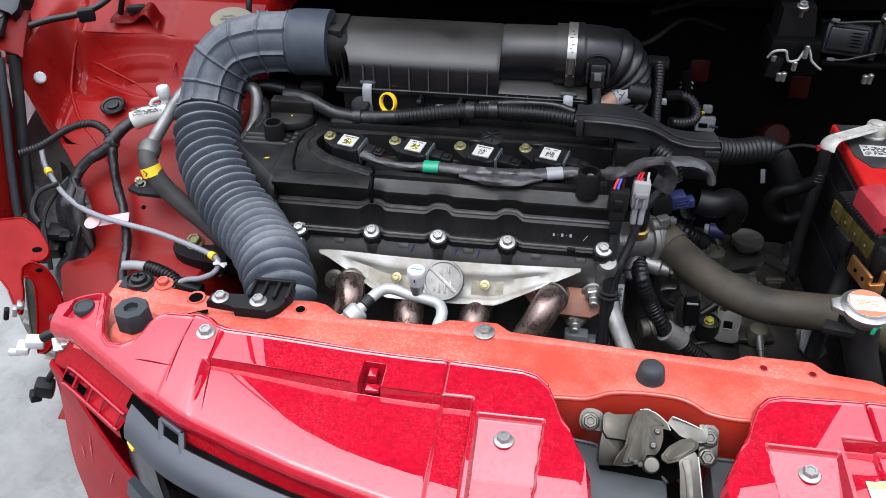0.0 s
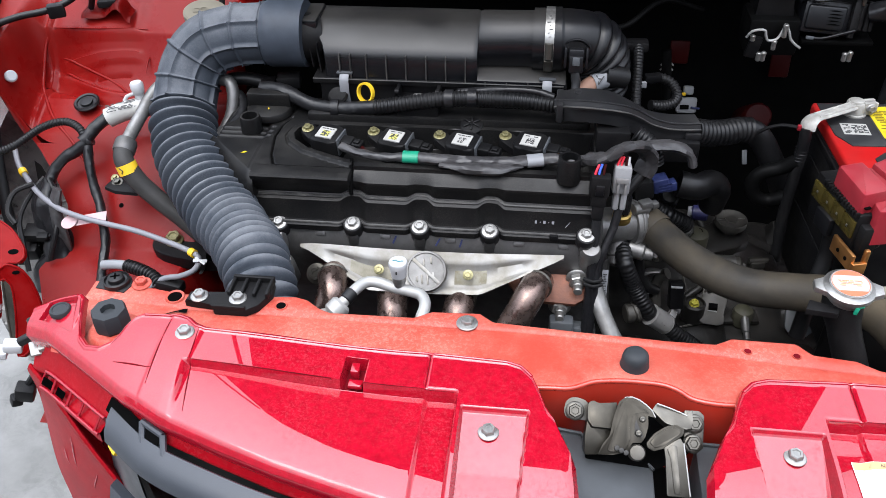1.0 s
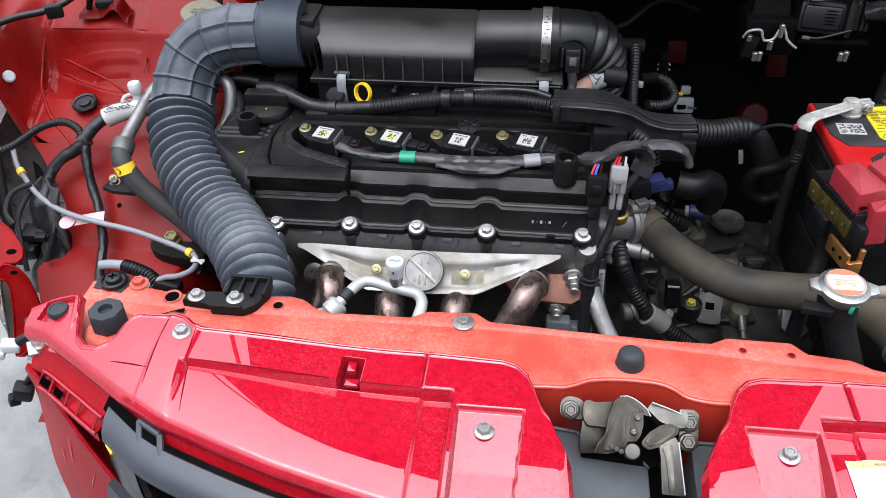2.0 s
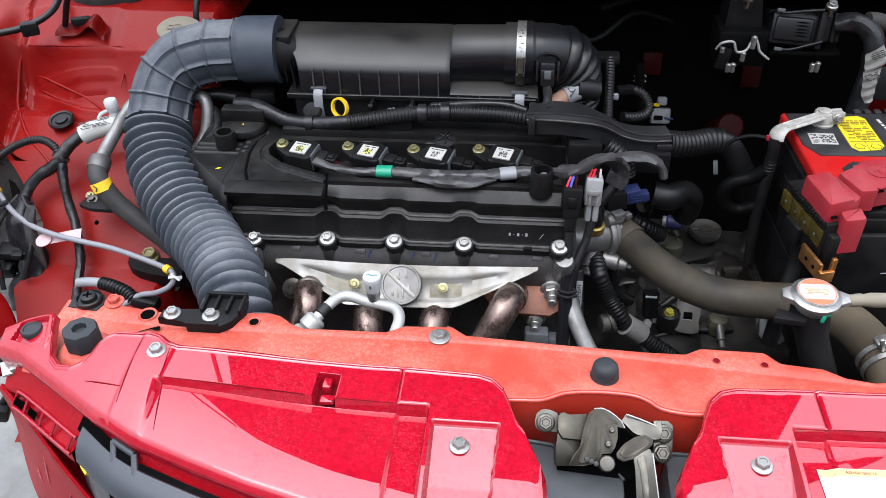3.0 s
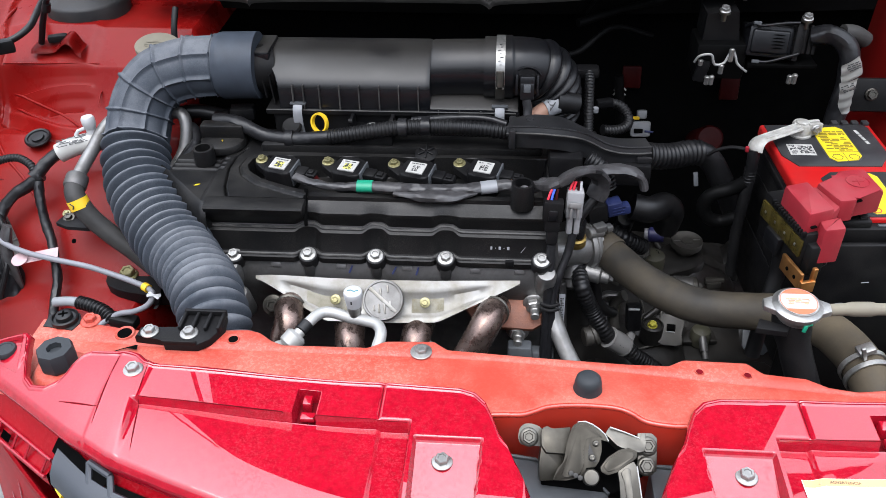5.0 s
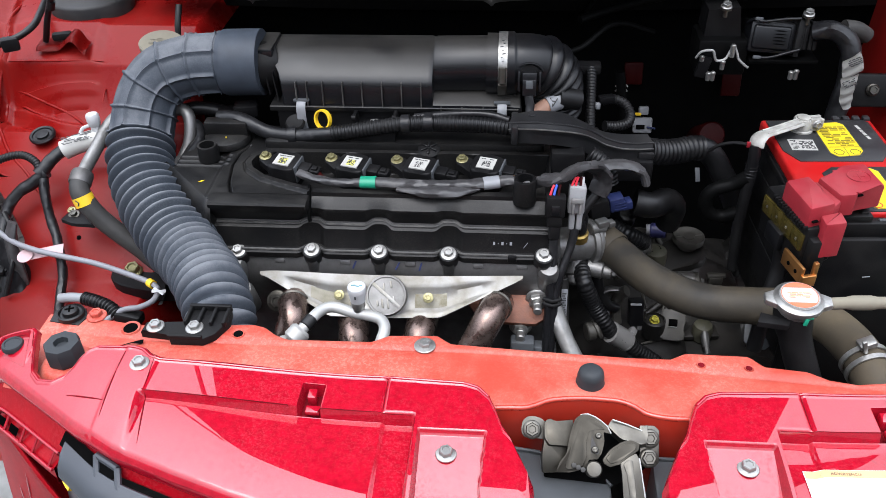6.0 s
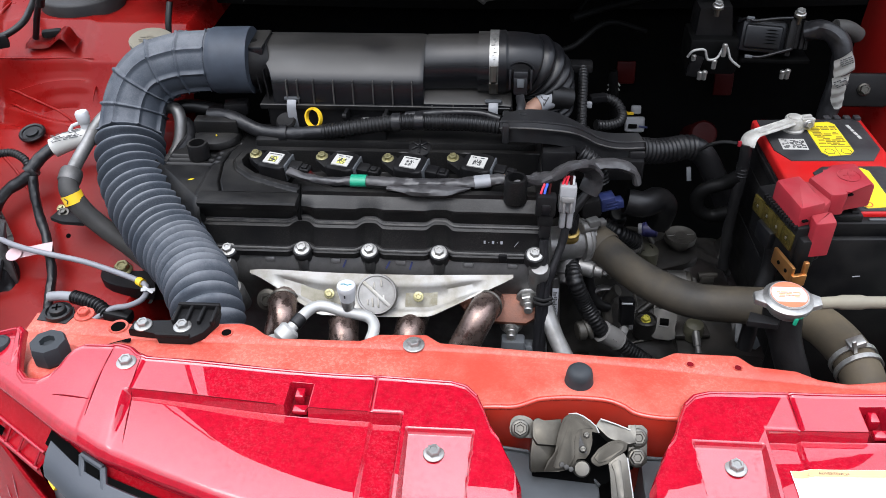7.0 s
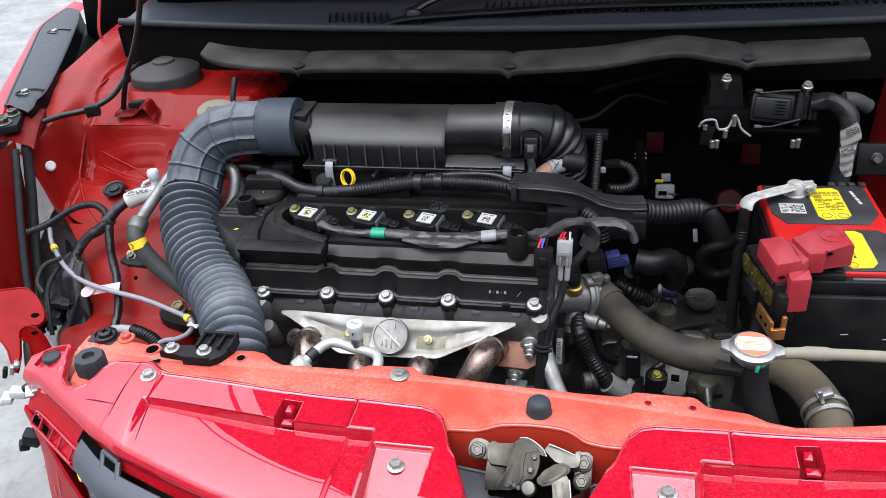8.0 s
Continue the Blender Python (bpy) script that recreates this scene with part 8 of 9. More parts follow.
# ---- wing, wheel and headlight bay at the corner ----
def build_corner():
    f = thing("front_wing", "red front wing panel with black rail trim, pulled loose", "car wing", (-.65, 1.1, .45))
    top = spline([(-.600, .930, .935), (-.640, 1.02, .950), (-.669, 1.10, .964), (-.728, 1.22, .966), (-.790, 1.35, .967), (-.862, 1.505, .967), (-.896, 1.68, .967)], .02)
    bm = bmesh.new()
    top = [p + V(-.004, -.002, -.004) for p in top if p.y > 1.035]
    sheet(bm, [[p + V(.024, .006, -.014) for p in top], [p + V(.014, .003, -.004) for p in top], [p for p in top], [p + V(-.006, -.002, -.004) for p in top], [p + V(-.012, -.004, -.016) for p in top], [p + V(-.05, -.01, -.12) for p in top], [p + V(-.07, -.01, -.40) for p in top]])
    part("skin", bm, RED_GLOSS, f)
    bm = bmesh.new()
    left = [V(-.638, 1.085, .962), V(-.664, 1.135, .963), V(-.700, 1.205, .964), V(-.770, 1.340, .965), V(-.839, 1.474, .965), V(-.858, 1.540, .965), V(-.868, 1.610, .965)]
    right = [V(-.596, 1.072, .960), V(-.599, 1.092, .961), V(-.611, 1.118, .962), V(-.612, 1.138, .963), V(-.632, 1.190, .964), V(-.700, 1.338, .965), V(-.758, 1.455, .965), V(-.800, 1.535, .965), V(-.838, 1.600, .965)]
    L, R = spline(left, .01), spline(right, .01)
    m = 50
    L, R = [[q[round(i * (len(q) - 1) / (m - 1))] for i in range(m)] for q in (L, R)]
    sheet(bm, [[p + V(-.003, 0, -.006) for p in L], [p + V(-.002, 0, .002) for p in L], [p + V(.004, 0, .003) for p in L], [a.lerp(b, .5) + V(0, 0, .0015) for a, b in zip(L, R)], [p + V(-.004, 0, .001) for p in R], [p + V(0, 0, -.002) for p in R]])
    tr = part("rail_trim", bm, RAIL_TRIM, f, "satin black plastic rail trim")
    # black sheet painting the shadow gap between trim and inner wing
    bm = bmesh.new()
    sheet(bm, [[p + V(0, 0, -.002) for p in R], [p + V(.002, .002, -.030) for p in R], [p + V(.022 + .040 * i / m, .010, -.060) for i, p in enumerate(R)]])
    part("trim_shade", bm, DEEP, tr)
    bm = bmesh.new()
    tube(bm, [p + V(-.0055, 0, .000) for p in L], .0022, 8, smooth=False)
    part("seal_strip", bm, RUBBER_KNOB, tr)
    for x, y, z in ((-.641, 1.134, .9662), (-.794, 1.446, .9672)):
        bolt(f, (x, y, z - .002), .0062, (0, 0, 1), STEEL, washer=1.1)
        # dark tube painting the shaded slot round the bolt
        bm = bmesh.new()
        arc = [V(x + .0135 * math.cos(a), y + .0135 * math.sin(a), z) for a in [radians(95 + 22 * k) for k in range(11)]]
        tube(bm, [V(x + .028, y + .010, z), V(x + .012, y + .0145, z)] + arc, .0021, 8, flat=.4)
        part("bolt_recess_shade", bm, DEEP, tr)
    bm = bmesh.new()
    boxc(bm, (-.618, 1.050, .950), (.040, .060, .012), .003, (0, 0, 25))
    part("end_clip", bm, BLACK, f)
    bolt(f, (-.620, 1.068, .956), .008, (0, 0, 1), GALV)
    bolt(f, (-.612, 1.035, .956), .008, (0, 0, 1), GALV)
    # near-black sheet painting the shade at the hinge
    bm = bmesh.new()
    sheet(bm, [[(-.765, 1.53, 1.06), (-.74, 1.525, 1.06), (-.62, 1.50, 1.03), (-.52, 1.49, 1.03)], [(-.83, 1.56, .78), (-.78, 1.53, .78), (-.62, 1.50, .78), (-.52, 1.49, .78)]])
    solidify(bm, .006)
    part("pocket_shade", bm, DEEP, f, "near-black sheet standing in for the shaded hinge pocket")
    bm = bmesh.new()
    tube(bm, [(-.690, 1.47, 1.035), (-.676, 1.44, 1.020), (-.664, 1.40, .985), (-.655, 1.385, .955), (-.668, 1.375, .948)], .0030, 8)
    part("hinge_strap", bm, RED_APRON, f)
    # red box rail along the top of the inner wing
    line = spline([(-.557, 1.011, .930), (-.572, 1.05, .942), (-.590, 1.09, .946), (-.625, 1.16, .940), (-.69, 1.33, .915), (-.72, 1.42, .890)], .008)
    bm = bmesh.new()
    sheet(bm, [[p + V(.004, -.001, -.010) for p in line], [p + V(.002, -.001, -.003) for p in line], [p + V(-.006, .001, .001) for p in line],
               [p + V(-.045, .010, .004) for p in line], [p + V(-.080, .012, -.004) for p in line], [p + V(-.085, .014, -.05) for p in line]])
    solidify(bm, .003)
    part("box_rail", bm, RED_APRON, f)
    # inner face of the wing and its rubber seal
    bm = bmesh.new()
    sheet(bm, [[(-.590, 1.020, .935), (-.598, .97, .932), (-.604, .92, .925), (-.606, .87, .91)], [(-.590, 1.0, .84), (-.604, .95, .835), (-.610, .90, .83), (-.612, .86, .82)], [(-.585, .96, .72), (-.600, .92, .72), (-.606, .88, .73), (-.608, .85, .75)]])
    part("inner_face", bm, RED_APRON, f)
    bm = bmesh.new()
    tube(bm, [(-.575, 1.022, .925), (-.575, 1.0, .868), (-.573, .969, .798), (-.566, .935, .722), (-.56, .92, .66)], .0085, 12, flat=.7)
    part("seal", bm, RUBBER_BLACK, f)
    bm = bmesh.new()
    tube(bm, [(-.588, 1.012, .925), (-.588, .988, .868), (-.586, .957, .798), (-.580, .925, .722), (-.57, .91, .66)], .0055, 10)
    part("seal_lip", bm, RUBBER_KNOB, f)
    # front tongues of the wing with their bolt holes
    def tongue(name, pts, mat=RED_WING):
        bm = bmesh.new()
        o = [V(*p) for p in pts]
        o = [a.lerp(o[(i + 1) % len(o)], w) for i, a in enumerate(o) for w in (.2, .8)]
        top, low = [bm.verts.new(p) for p in o], [bm.verts.new(p + V(.001, .002, -.004)) for p in o]
        bm.faces.new(top)
        bm.faces.new(low[::-1])
        for i in range(len(o)):
            k = (i + 1) % len(o)
            bm.faces.new((top[i], top[k], low[k], low[i]))
        tg = part(name, bm, mat, f, smooth=30)
        bm = bmesh.new()
        tube(bm, o + o[:1], .0013, 8, smooth=False)
        part("folded_edge", bm, mat, tg)
    tongue("upper_tongue", [(-.60, .83, .80), (-.537, .832, .797), (-.510, .836, .800), (-.496, .839, .800), (-.476, .830, .794), (-.456, .812, .783), (-.451, .801, .777), (-.456, .793, .774),
                            (-.468, .793, .774), (-.475, .786, .771), (-.475, .774, .764), (-.465, .756, .754), (-.459, .733, .740), (-.469, .741, .745), (-.487, .762, .759), (-.524, .780, .771), (-.58, .79, .775)])
    tongue("lower_tongue", [(-.463, .769, .783), (-.454, .775, .788), (-.441, .777, .780), (-.434, .775, .767), (-.429, .770, .747), (-.427, .765, .728), (-.434, .751, .698), (-.451, .737, .677),
                            (-.460, .734, .679), (-.454, .752, .723), (-.4525, .766, .761), (-.458, .767, .772), (-.464, .764, .771)])
    tongue("mount_strip", [(-.471, .777, .763), (-.462, .779, .759), (-.462, .768, .726), (-.466, .751, .685), (-.472, .749, .686), (-.472, .764, .728)], OLIVE)
    for p, d, r in (((-.466, .8053, .7800), (.07, -.47, .88), .0045), ((-.4463, .7735, .7770), (.35, -.85, .30), .0030)):
        bm = bmesh.new()
        lathe(bm, [(r, .0006), (r * .8, .0010), (0, .0010)], 16, axis_pose(p, d) @ Matrix.Diagonal((1.4, .8, 1, 1)))
        part("hole", bm, VOID, f)
    bm = bmesh.new()
    boxc(bm, (-.463, .744, .747), (.008, .014, .006), .002, (0, 20, 30))
    boxc(bm, (-.468, .738, .742), (.005, .010, .012), .001, (0, 20, 30))
    part("bulb_clip", bm, STEEL, f)
    bm = bmesh.new()
    boxc(bm, (-.481, .738, .736), (.006, .008, .016), .002, (0, 20, 30))
    part("bulb_holder", bm, BLACK, f)
    # headlight loom end
    c = thing("headlight_plug", "loose white headlight connector on a black lead", "connector", (-.37, .64, .79))
    bm = bmesh.new()
    boxc(bm, (-.366, .640, .801), (.018, .014, .010), .002, (0, 15, 20))
    boxc(bm, (-.377, .634, .797), (.012, .016, .009), .002, (0, 15, 20))
    boxc(bm, (-.386, .630, .793), (.010, .006, .006), .001, (0, 15, 20))
    part("housing", bm, WHITE, c)
    bm = bmesh.new()
    tube(bm, [(-.358, .642, .805), (-.346, .647, .810), (-.332, .652, .806), (-.32, .655, .78)], .0050, 10)
    part("lead", bm, RUBBER_BLACK, c)
    c = thing("fog_lamp_plug", "loose black connector hanging by the bumper corner", "connector", (-.405, .665, .70))
    bm = bmesh.new()
    boxc(bm, (-.402, .664, .702), (.020, .016, .022), .003, (10, 20, 15))
    boxc(bm, (-.414, .660, .692), (.012, .012, .012), .002, (10, 20, 45))
    part("housing", bm, BLACK, c)
    bm = bmesh.new()
    tube(bm, [(-.398, .668, .71), (-.385, .675, .73), (-.375, .68, .76), (-.37, .68, .80)], .004, 8)
    part("lead", bm, RUBBER_BLACK, c)
    # wheel behind the lining
    w = thing("front_wheel", "black tyre with a worn tread behind the lining, paled to imitate daylight", "wheel", (-.71, 1.42, GROUND))
    R, cx, cy = .335, -.71, 1.42
    bm = bmesh.new()
    M = axis_pose((cx, cy, GROUND + R), (1, 0, 0))
    lathe(bm, [(.20, -.09), (.24, -.105), (.30, -.107), (.325, -.098), (.332, -.085), (.335, 0), (.332, .085), (.325, .098), (.30, .107), (.24, .105), (.20, .09)], 72, M)
    ty = part("tyre", bm, TYRE, w)
    bm = bmesh.new()
    lathe(bm, [(.205, -.09), (.19, -.05), (.06, -.06), (0, -.06)], 40, M)
    part("rim", bm, GALV, w)
    for i in range(60):
        for s in (-1, 1):
            bm = bmesh.new()
            a = 2 * math.pi * i / 60
            boxc(bm, (0, 0, 0), (.060, .003, .008), .0005)
            m = M @ pose(0, 0, 0, 0, 0, math.degrees(a)) @ Matrix.Translation((R + .001, 0, s * .055)) @ pose(0, 0, 0, 0, 90, 0) @ pose(0, 0, 0, 0, 0, s * 25)
            bmesh.ops.transform(bm, matrix=m, verts=bm.verts)
            part("tread_block", bm, TYRE, ty)
    l = thing("arch_lining", "grey-black plastic wheel-arch lining with clips", "wheel arch", (-.53, .90, .55))
    bm = bmesh.new()
    sheet(bm, [[(-.520, .968, .800), (-.510, .964, .796), (-.500, .955, .788)], [(-.518, .945, .735), (-.506, .938, .73), (-.492, .930, .725)], [(-.512, .915, .65), (-.496, .908, .645), (-.475, .90, .64)], [(-.50, .90, .55), (-.49, .89, .55), (-.46, .88, .55)]])
    solidify(bm, .004)
    part("liner", bm, RUBBER_BLACK, l)
    for x, y, z in ((-.535, .900, .715), (-.515, .895, .712), (-.548, .885, .70)):
        bm = bmesh.new()
        boxc(bm, (x, y, z), (.022, .03, .02), .003, (15, 0, 10))
        part("clip", bm, BLACK, l)


build_corner()


# ---- cowl and windscreen foot ----
def build_cowl():
    c = thing("cowl_lip", "dusty black plastic cowl edge with push clips", "cowl", (MID, 1.23, .98))
    bm = bmesh.new()
    edge = [(-.372, 1.225, .999), (-.34, 1.208, .993), (-.28, 1.202, .987), (-.21, 1.198, .984), (-.199, 1.192, .979), (-.188, 1.198, .984), (-.05, 1.20, .985), (.10, 1.20, .984), (.118, 1.198, .983), (.129, 1.190, .979), (.140, 1.198, .983),
            (.25, 1.20, .990), (.33, 1.205, 1.002), (.372, 1.208, 1.006), (.42, 1.203, 1.0), (.449, 1.198, .996), (.459, 1.192, .992), (.470, 1.198, .996), (.56, 1.203, 1.0), (.615, 1.208, 1.002)]
    edge = [tuple(q) for q in spline(edge, .006)]
    back = [(x, 1.262, z + .006) for x, y, z in edge]
    sheet(bm, [[(x, y + .004, z - .010) for x, y, z in edge], [(x, y - .001, z - .003) for x, y, z in edge], edge, [(x, y + .03, z + .006) for x, y, z in edge], back, [(x, 1.275, z - .004) for x, y, z in edge]])
    part("lip", bm, COWL, c, smooth=60)
    for x, z in ((-.199, .986), (.129, .986), (.459, .998)):
        bm = bmesh.new()
        lathe(bm, [(.009, 0), (.009, .002), (.007, .0035), (0, .0035)], 20, Matrix.Translation((x, 1.203, z)))
        part("push_clip", bm, RUBBER_KNOB, c)
    p = thing("scuttle", "black windscreen scuttle with rubber seal, grille slots and wiper pivot", "cowl", (MID, 1.38, .95))
    bm = bmesh.new()
    xs = np.linspace(-.55, 1.03, 80)
    zs = lambda x: 1.012 + .018 * ((x - .12) / .7) ** 2
    tube(bm, [(x, 1.300, zs(x)) for x in xs], .0062, 12, step=.02)
    part("seal", bm, RUBBER_KNOB, p, "dark grey rubber seal")
    # wall below the seal, its shade put into the near-black colour
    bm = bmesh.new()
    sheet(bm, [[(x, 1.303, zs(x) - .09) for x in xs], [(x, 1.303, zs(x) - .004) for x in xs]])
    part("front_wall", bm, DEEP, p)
    bm = bmesh.new()
    sheet(bm, [[(x, 1.303, zs(x) - .004) for x in xs], [(x, 1.33, zs(x) - .004 + .004 * math.sin(x * 30)) for x in xs], [(x, 1.37, zs(x) + .004 + .008 * sstep(-.06, .1, x)) for x in xs], [(x, 1.44, zs(x) + .012) for x in xs], [(x, 1.50, zs(x) + .05) for x in xs]])
    part("panel", bm, SCUTTLE, p)
    for i in range(75):
        x = .07 + .012 * i
        if x > .66:
            break
        bm = bmesh.new()
        boxc(bm, (x, 1.365, zs(x) + .014), (.004, .036, .005), .001, (12, 0, 0))
        part("slat", bm, BLACK, p)
    for i in range(10):
        bm = bmesh.new()
        boxc(bm, (-.19 + .011 * i, 1.345, zs(-.15) + .004), (.004, .03, .005), .001, (10, 0, 15))
        part("slat", bm, BLACK, p)
    bm = bmesh.new()
    tube(bm, [(-.10, 1.325, 1.012), (-.06, 1.335, 1.018), (.0, 1.340, 1.022), (.10, 1.345, 1.026), (.25, 1.355, 1.030), (.6, 1.36, 1.034)], .010, 12, flat=.5)
    part("rib", bm, BLACK, p)
    w = thing("wiper_arm", "black wiper pivot with the foot of its arm", "wiper", (-.045, 1.345, 1.01))
    bm = bmesh.new()
    lathe(bm, [(.016, -.01), (.016, .008), (.012, .014), (0, .015)], 24, Matrix.Translation((-.045, 1.348, 1.018)))
    part("pivot", bm, BLACK_SATIN, w)
    bm = bmesh.new()
    tube(bm, [(-.045, 1.348, 1.028), (-.02, 1.36, 1.04), (.05, 1.38, 1.06), (.12, 1.40, 1.075)], .010, 12, flat=.6)
    part("arm", bm, BLACK_SATIN, w)
    bm = bmesh.new()
    sheet(bm, [[(-.60, 1.47, 1.02), (1.06, 1.47, 1.02)], [(-.52, 1.95, 1.42), (.98, 1.95, 1.42)]])
    solidify(bm, .005)
    solo("windscreen", bm, GLASS_DARK, "dark tinted windscreen above the cowl", "windscreen", kind="structure")


build_cowl()


# ---- right-hand side: relay box, gearbox, hoses in the shade ----
def build_right_side():
    e = thing("relay_box", "black finned control box on a bracket at the firewall", "control box", (.48, 1.20, .90))
    # the face leans back; the numbers run across and up on it
    F = pose(.5000, 1.1800, .9350, -18, 5, 0)
    bm = bmesh.new()
    box(bm, (-.033, 0, -.021), (.026, .050, .020), .004, F)
    body = part("body", bm, BLACK_SATIN, e)
    bm = bmesh.new()
    box(bm, (-.029, -.004, -.016), (.020, .004, .015), .005, F, 3)
    part("lid", bm, BLACK_SATIN, body)
    for i in range(5):
        bm = bmesh.new()
        tube(bm, [F @ V(-.004, -.0042, -.008 + .0042 * i), F @ V(.006, -.0048, -.0075 + .0042 * i), F @ V(.015, -.0042, -.008 + .0042 * i)], lambda s, t, a: .0010 * math.sin(math.pi * min(.97, s / t + .03)), 8)
        part("fin", bm, VOID, body)
    bm = bmesh.new()
    box(bm, (.0255, -.006, -.022), (.033, .050, .026), .0015, F)
    box(bm, (.033, -.002, -.014), (.037, .040, .024), .001, F)
    part("end_frame", bm, BLACK, e)
    for pts in (((-.036, .010, .016), (-.030, -.004, .022), (-.022, -.007, .019), (.004, -.008, .024), (.026, -.008, .027)), ((-.024, -.002, -.026), (-.006, -.006, -.026), (.016, -.008, -.018), (.032, -.008, -.012))):
        bm = bmesh.new()
        tube(bm, [F @ V(*p) for p in pts], .0021, 10)
        part("wire_bail", bm, BLACK_SATIN, e)
    for p in ((-.027, -.006, .022), (-.020, -.005, -.0265)):
        bm = bmesh.new()
        boxc(bm, (0, 0, 0), (.010, .004, .0045), .001)
        bmesh.ops.transform(bm, matrix=F @ Matrix.Translation(p), verts=bm.verts)
        part("bail_catch", bm, MID_GREY, e)
    for i in range(3):
        bm = bmesh.new()
        box(bm, (.037 + .0065 * i, -.001 - .002 * (i == 1), -.012), (.0425 + .0065 * i, .030, .022 + .003 * (i == 1)), .0015, F)
        part("plug", bm, BLACK, e)
    bm = bmesh.new()
    vs = [((.412, .930), (.460, .930), (.453, .970), (.413, .966))]
    for o in vs:
        prism(bm, [(x, -z) for x, z in o], 0, .05, Matrix.Translation((0, 1.195, 0)) @ pose(0, 0, 0, -90, 0, 0), .003)
    part("bracket_cover", bm, BLACK, e)
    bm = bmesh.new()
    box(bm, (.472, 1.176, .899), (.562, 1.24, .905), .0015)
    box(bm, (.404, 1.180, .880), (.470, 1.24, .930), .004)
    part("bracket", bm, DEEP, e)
    for p in ((.431, 1.1820, .976), (.537, 1.1830, .966)):
        bm = bmesh.new()
        rod(bm, V(*p) - V(0, 0, .014), p, .0034, 12)
        rod(bm, V(*p) - V(0, 0, .004), V(*p) - V(0, 0, .001), .0075, 20)
        stud = part("stud", bm, GALV, e, "zinc plated stud")
        bolt(stud, p, .0058, (0, -.3, 1), STEEL, washer=1.25, name="nut")
    for pts in (((.400, 1.168, .911), (.4035, 1.164, .920), (.411, 1.163, .9235), (.4200, 1.164, .9225), (.4235, 1.165, .914), (.4275, 1.166, .908), (.438, 1.168, .9095), (.4435, 1.170, .920), (.447, 1.172, .929)),
                ((.4475, 1.172, .928), (.4530, 1.171, .917), (.4560, 1.171, .909), (.4630, 1.171, .902), (.4710, 1.172, .896))):
        bm = bmesh.new()
        tube(bm, pts, .0017, 8, step=.002)
        part("linkage", bm, PIPE_ALU, e)
    for x, z, h in ((.4460, .921, .009), (.4360, .901, .0065), (.4260, .885, .0065), (.4200, .8845, .006), (.4080, .910, .004), (.5275, .8875, .006), (.5340, .8885, .007)):
        bm = bmesh.new()
        rod(bm, (x, 1.168, z - h), (x, 1.168, z + h), .0032, 14, bevel=.0008)
        rod(bm, (x, 1.168, z + h * .5), (x, 1.168, z + h * .8), .0038, 14)
        part("pin", bm, STEEL, e)
    bm = bmesh.new()
    boxc(bm, (.412, 1.172, .896), (.016, .008, .030), .003, (0, 12, 0))
    part("linkage_plate", bm, BLACK, e)
    bm = bmesh.new()
    tube(bm, [(.549, 1.182, .942), (.562, 1.176, .947), (.578, 1.168, .945), (.590, 1.160, .932), (.594, 1.152, .905), (.592, 1.146, .87), (.588, 1.14, .82), (.58, 1.13, .77)],
         lambda s, t, a: .0125 * (1 + .18 * noise.noise(Vector((s * 55, math.cos(a) * 1.6, math.sin(a) * 1.6)))), 22, step=.003)
    part("loom", bm, TAPE, e)
    bm = bmesh.new()
    tube(bm, [(0.585, 1.182, .948), (0.602, 1.186, .945), (0.622, 1.195, .932)], .0105, 16)
    part("grommet", bm, HOSE_GREY, e)
    # two strips of the crumpled tag
    for rows, seed in (([((.578, .921, 1.139), (.597, .934, 1.141)), ((.5795, .909, 1.137), (.6035, .921, 1.139)), ((.5825, .897, 1.136), (.6060, .908, 1.137))], 41),
                       ([((.5800, .899, 1.135), (.6015, .906, 1.1355)), ((.5825, .885, 1.133), (.6000, .889, 1.134)), ((.5850, .868, 1.132), (.6010, .871, 1.133)), ((.5920, .857, 1.131), (.6010, .858, 1.131))], 43)):
        bm = bmesh.new()
        line = [spline([V(r[k][0], r[k][2], r[k][1]) for r in rows], .002) for k in (0, 1)]
        m = min(len(line[0]), len(line[1]))
        sheet(bm, [[line[0][i].lerp(line[1][i], w) + V(0, -.0025 * math.sin(math.pi * w) + .001 * math.sin(i), 0) for w in (0, .25, .5, .75, 1)] for i in range(m)])
        solidify(bm, .0005)
        lab = part("paper_tag", bm, PAPER, e, "crumpled white printed tag")
        a, b = V(rows[0][0][0], rows[0][0][2], rows[0][0][1]), V(rows[1][1][0], rows[1][1][2], rows[1][1][1])
        plate_bars(lab, axis_pose(a.lerp(b, .55) + V(0, -.004, .001), (-.05, -.95, .3)) @ pose(0, 0, 0, 0, 0, 205), .017, .010, 4, INK, .75, seed)
    b = thing("wing_bracket", "black bracket with a zinc bolt on the red wing", "bracket", (.64, 1.17, .85))
    bm = bmesh.new()
    boxc(bm, (.645, 1.178, .862), (.06, .012, .045), .004, (-20, 0, 0))
    part("plate", bm, BLACK, b)
    bolt(b, (.640, 1.171, .866), .0068, (0, -.9, .4), GALV, washer=1.25)

    # pipes behind the elbow
    h = thing("vacuum_hose", "ribbed black vacuum hose behind the intake elbow", "hose", (.265, 1.12, .86))
    bm = bmesh.new()
    ribbed(bm, [(.262, 1.150, .902), (.262, 1.135, .895), (.261, 1.115, .882), (.260, 1.095, .868), (.260, 1.075, .852)], .0060, .0046, .0008, 14)
    part("hose", bm, RUBBER_BLACK, h)
    bm = bmesh.new()
    box(bm, (.225, 1.145, .895), (.275, 1.165, .908), .003)
    part("joint", bm, BLACK, h)
    bm = bmesh.new()
    boxc(bm, (.258, 1.068, .848), (.026, .02, .014), .003)
    part("foot", bm, BLACK, h)
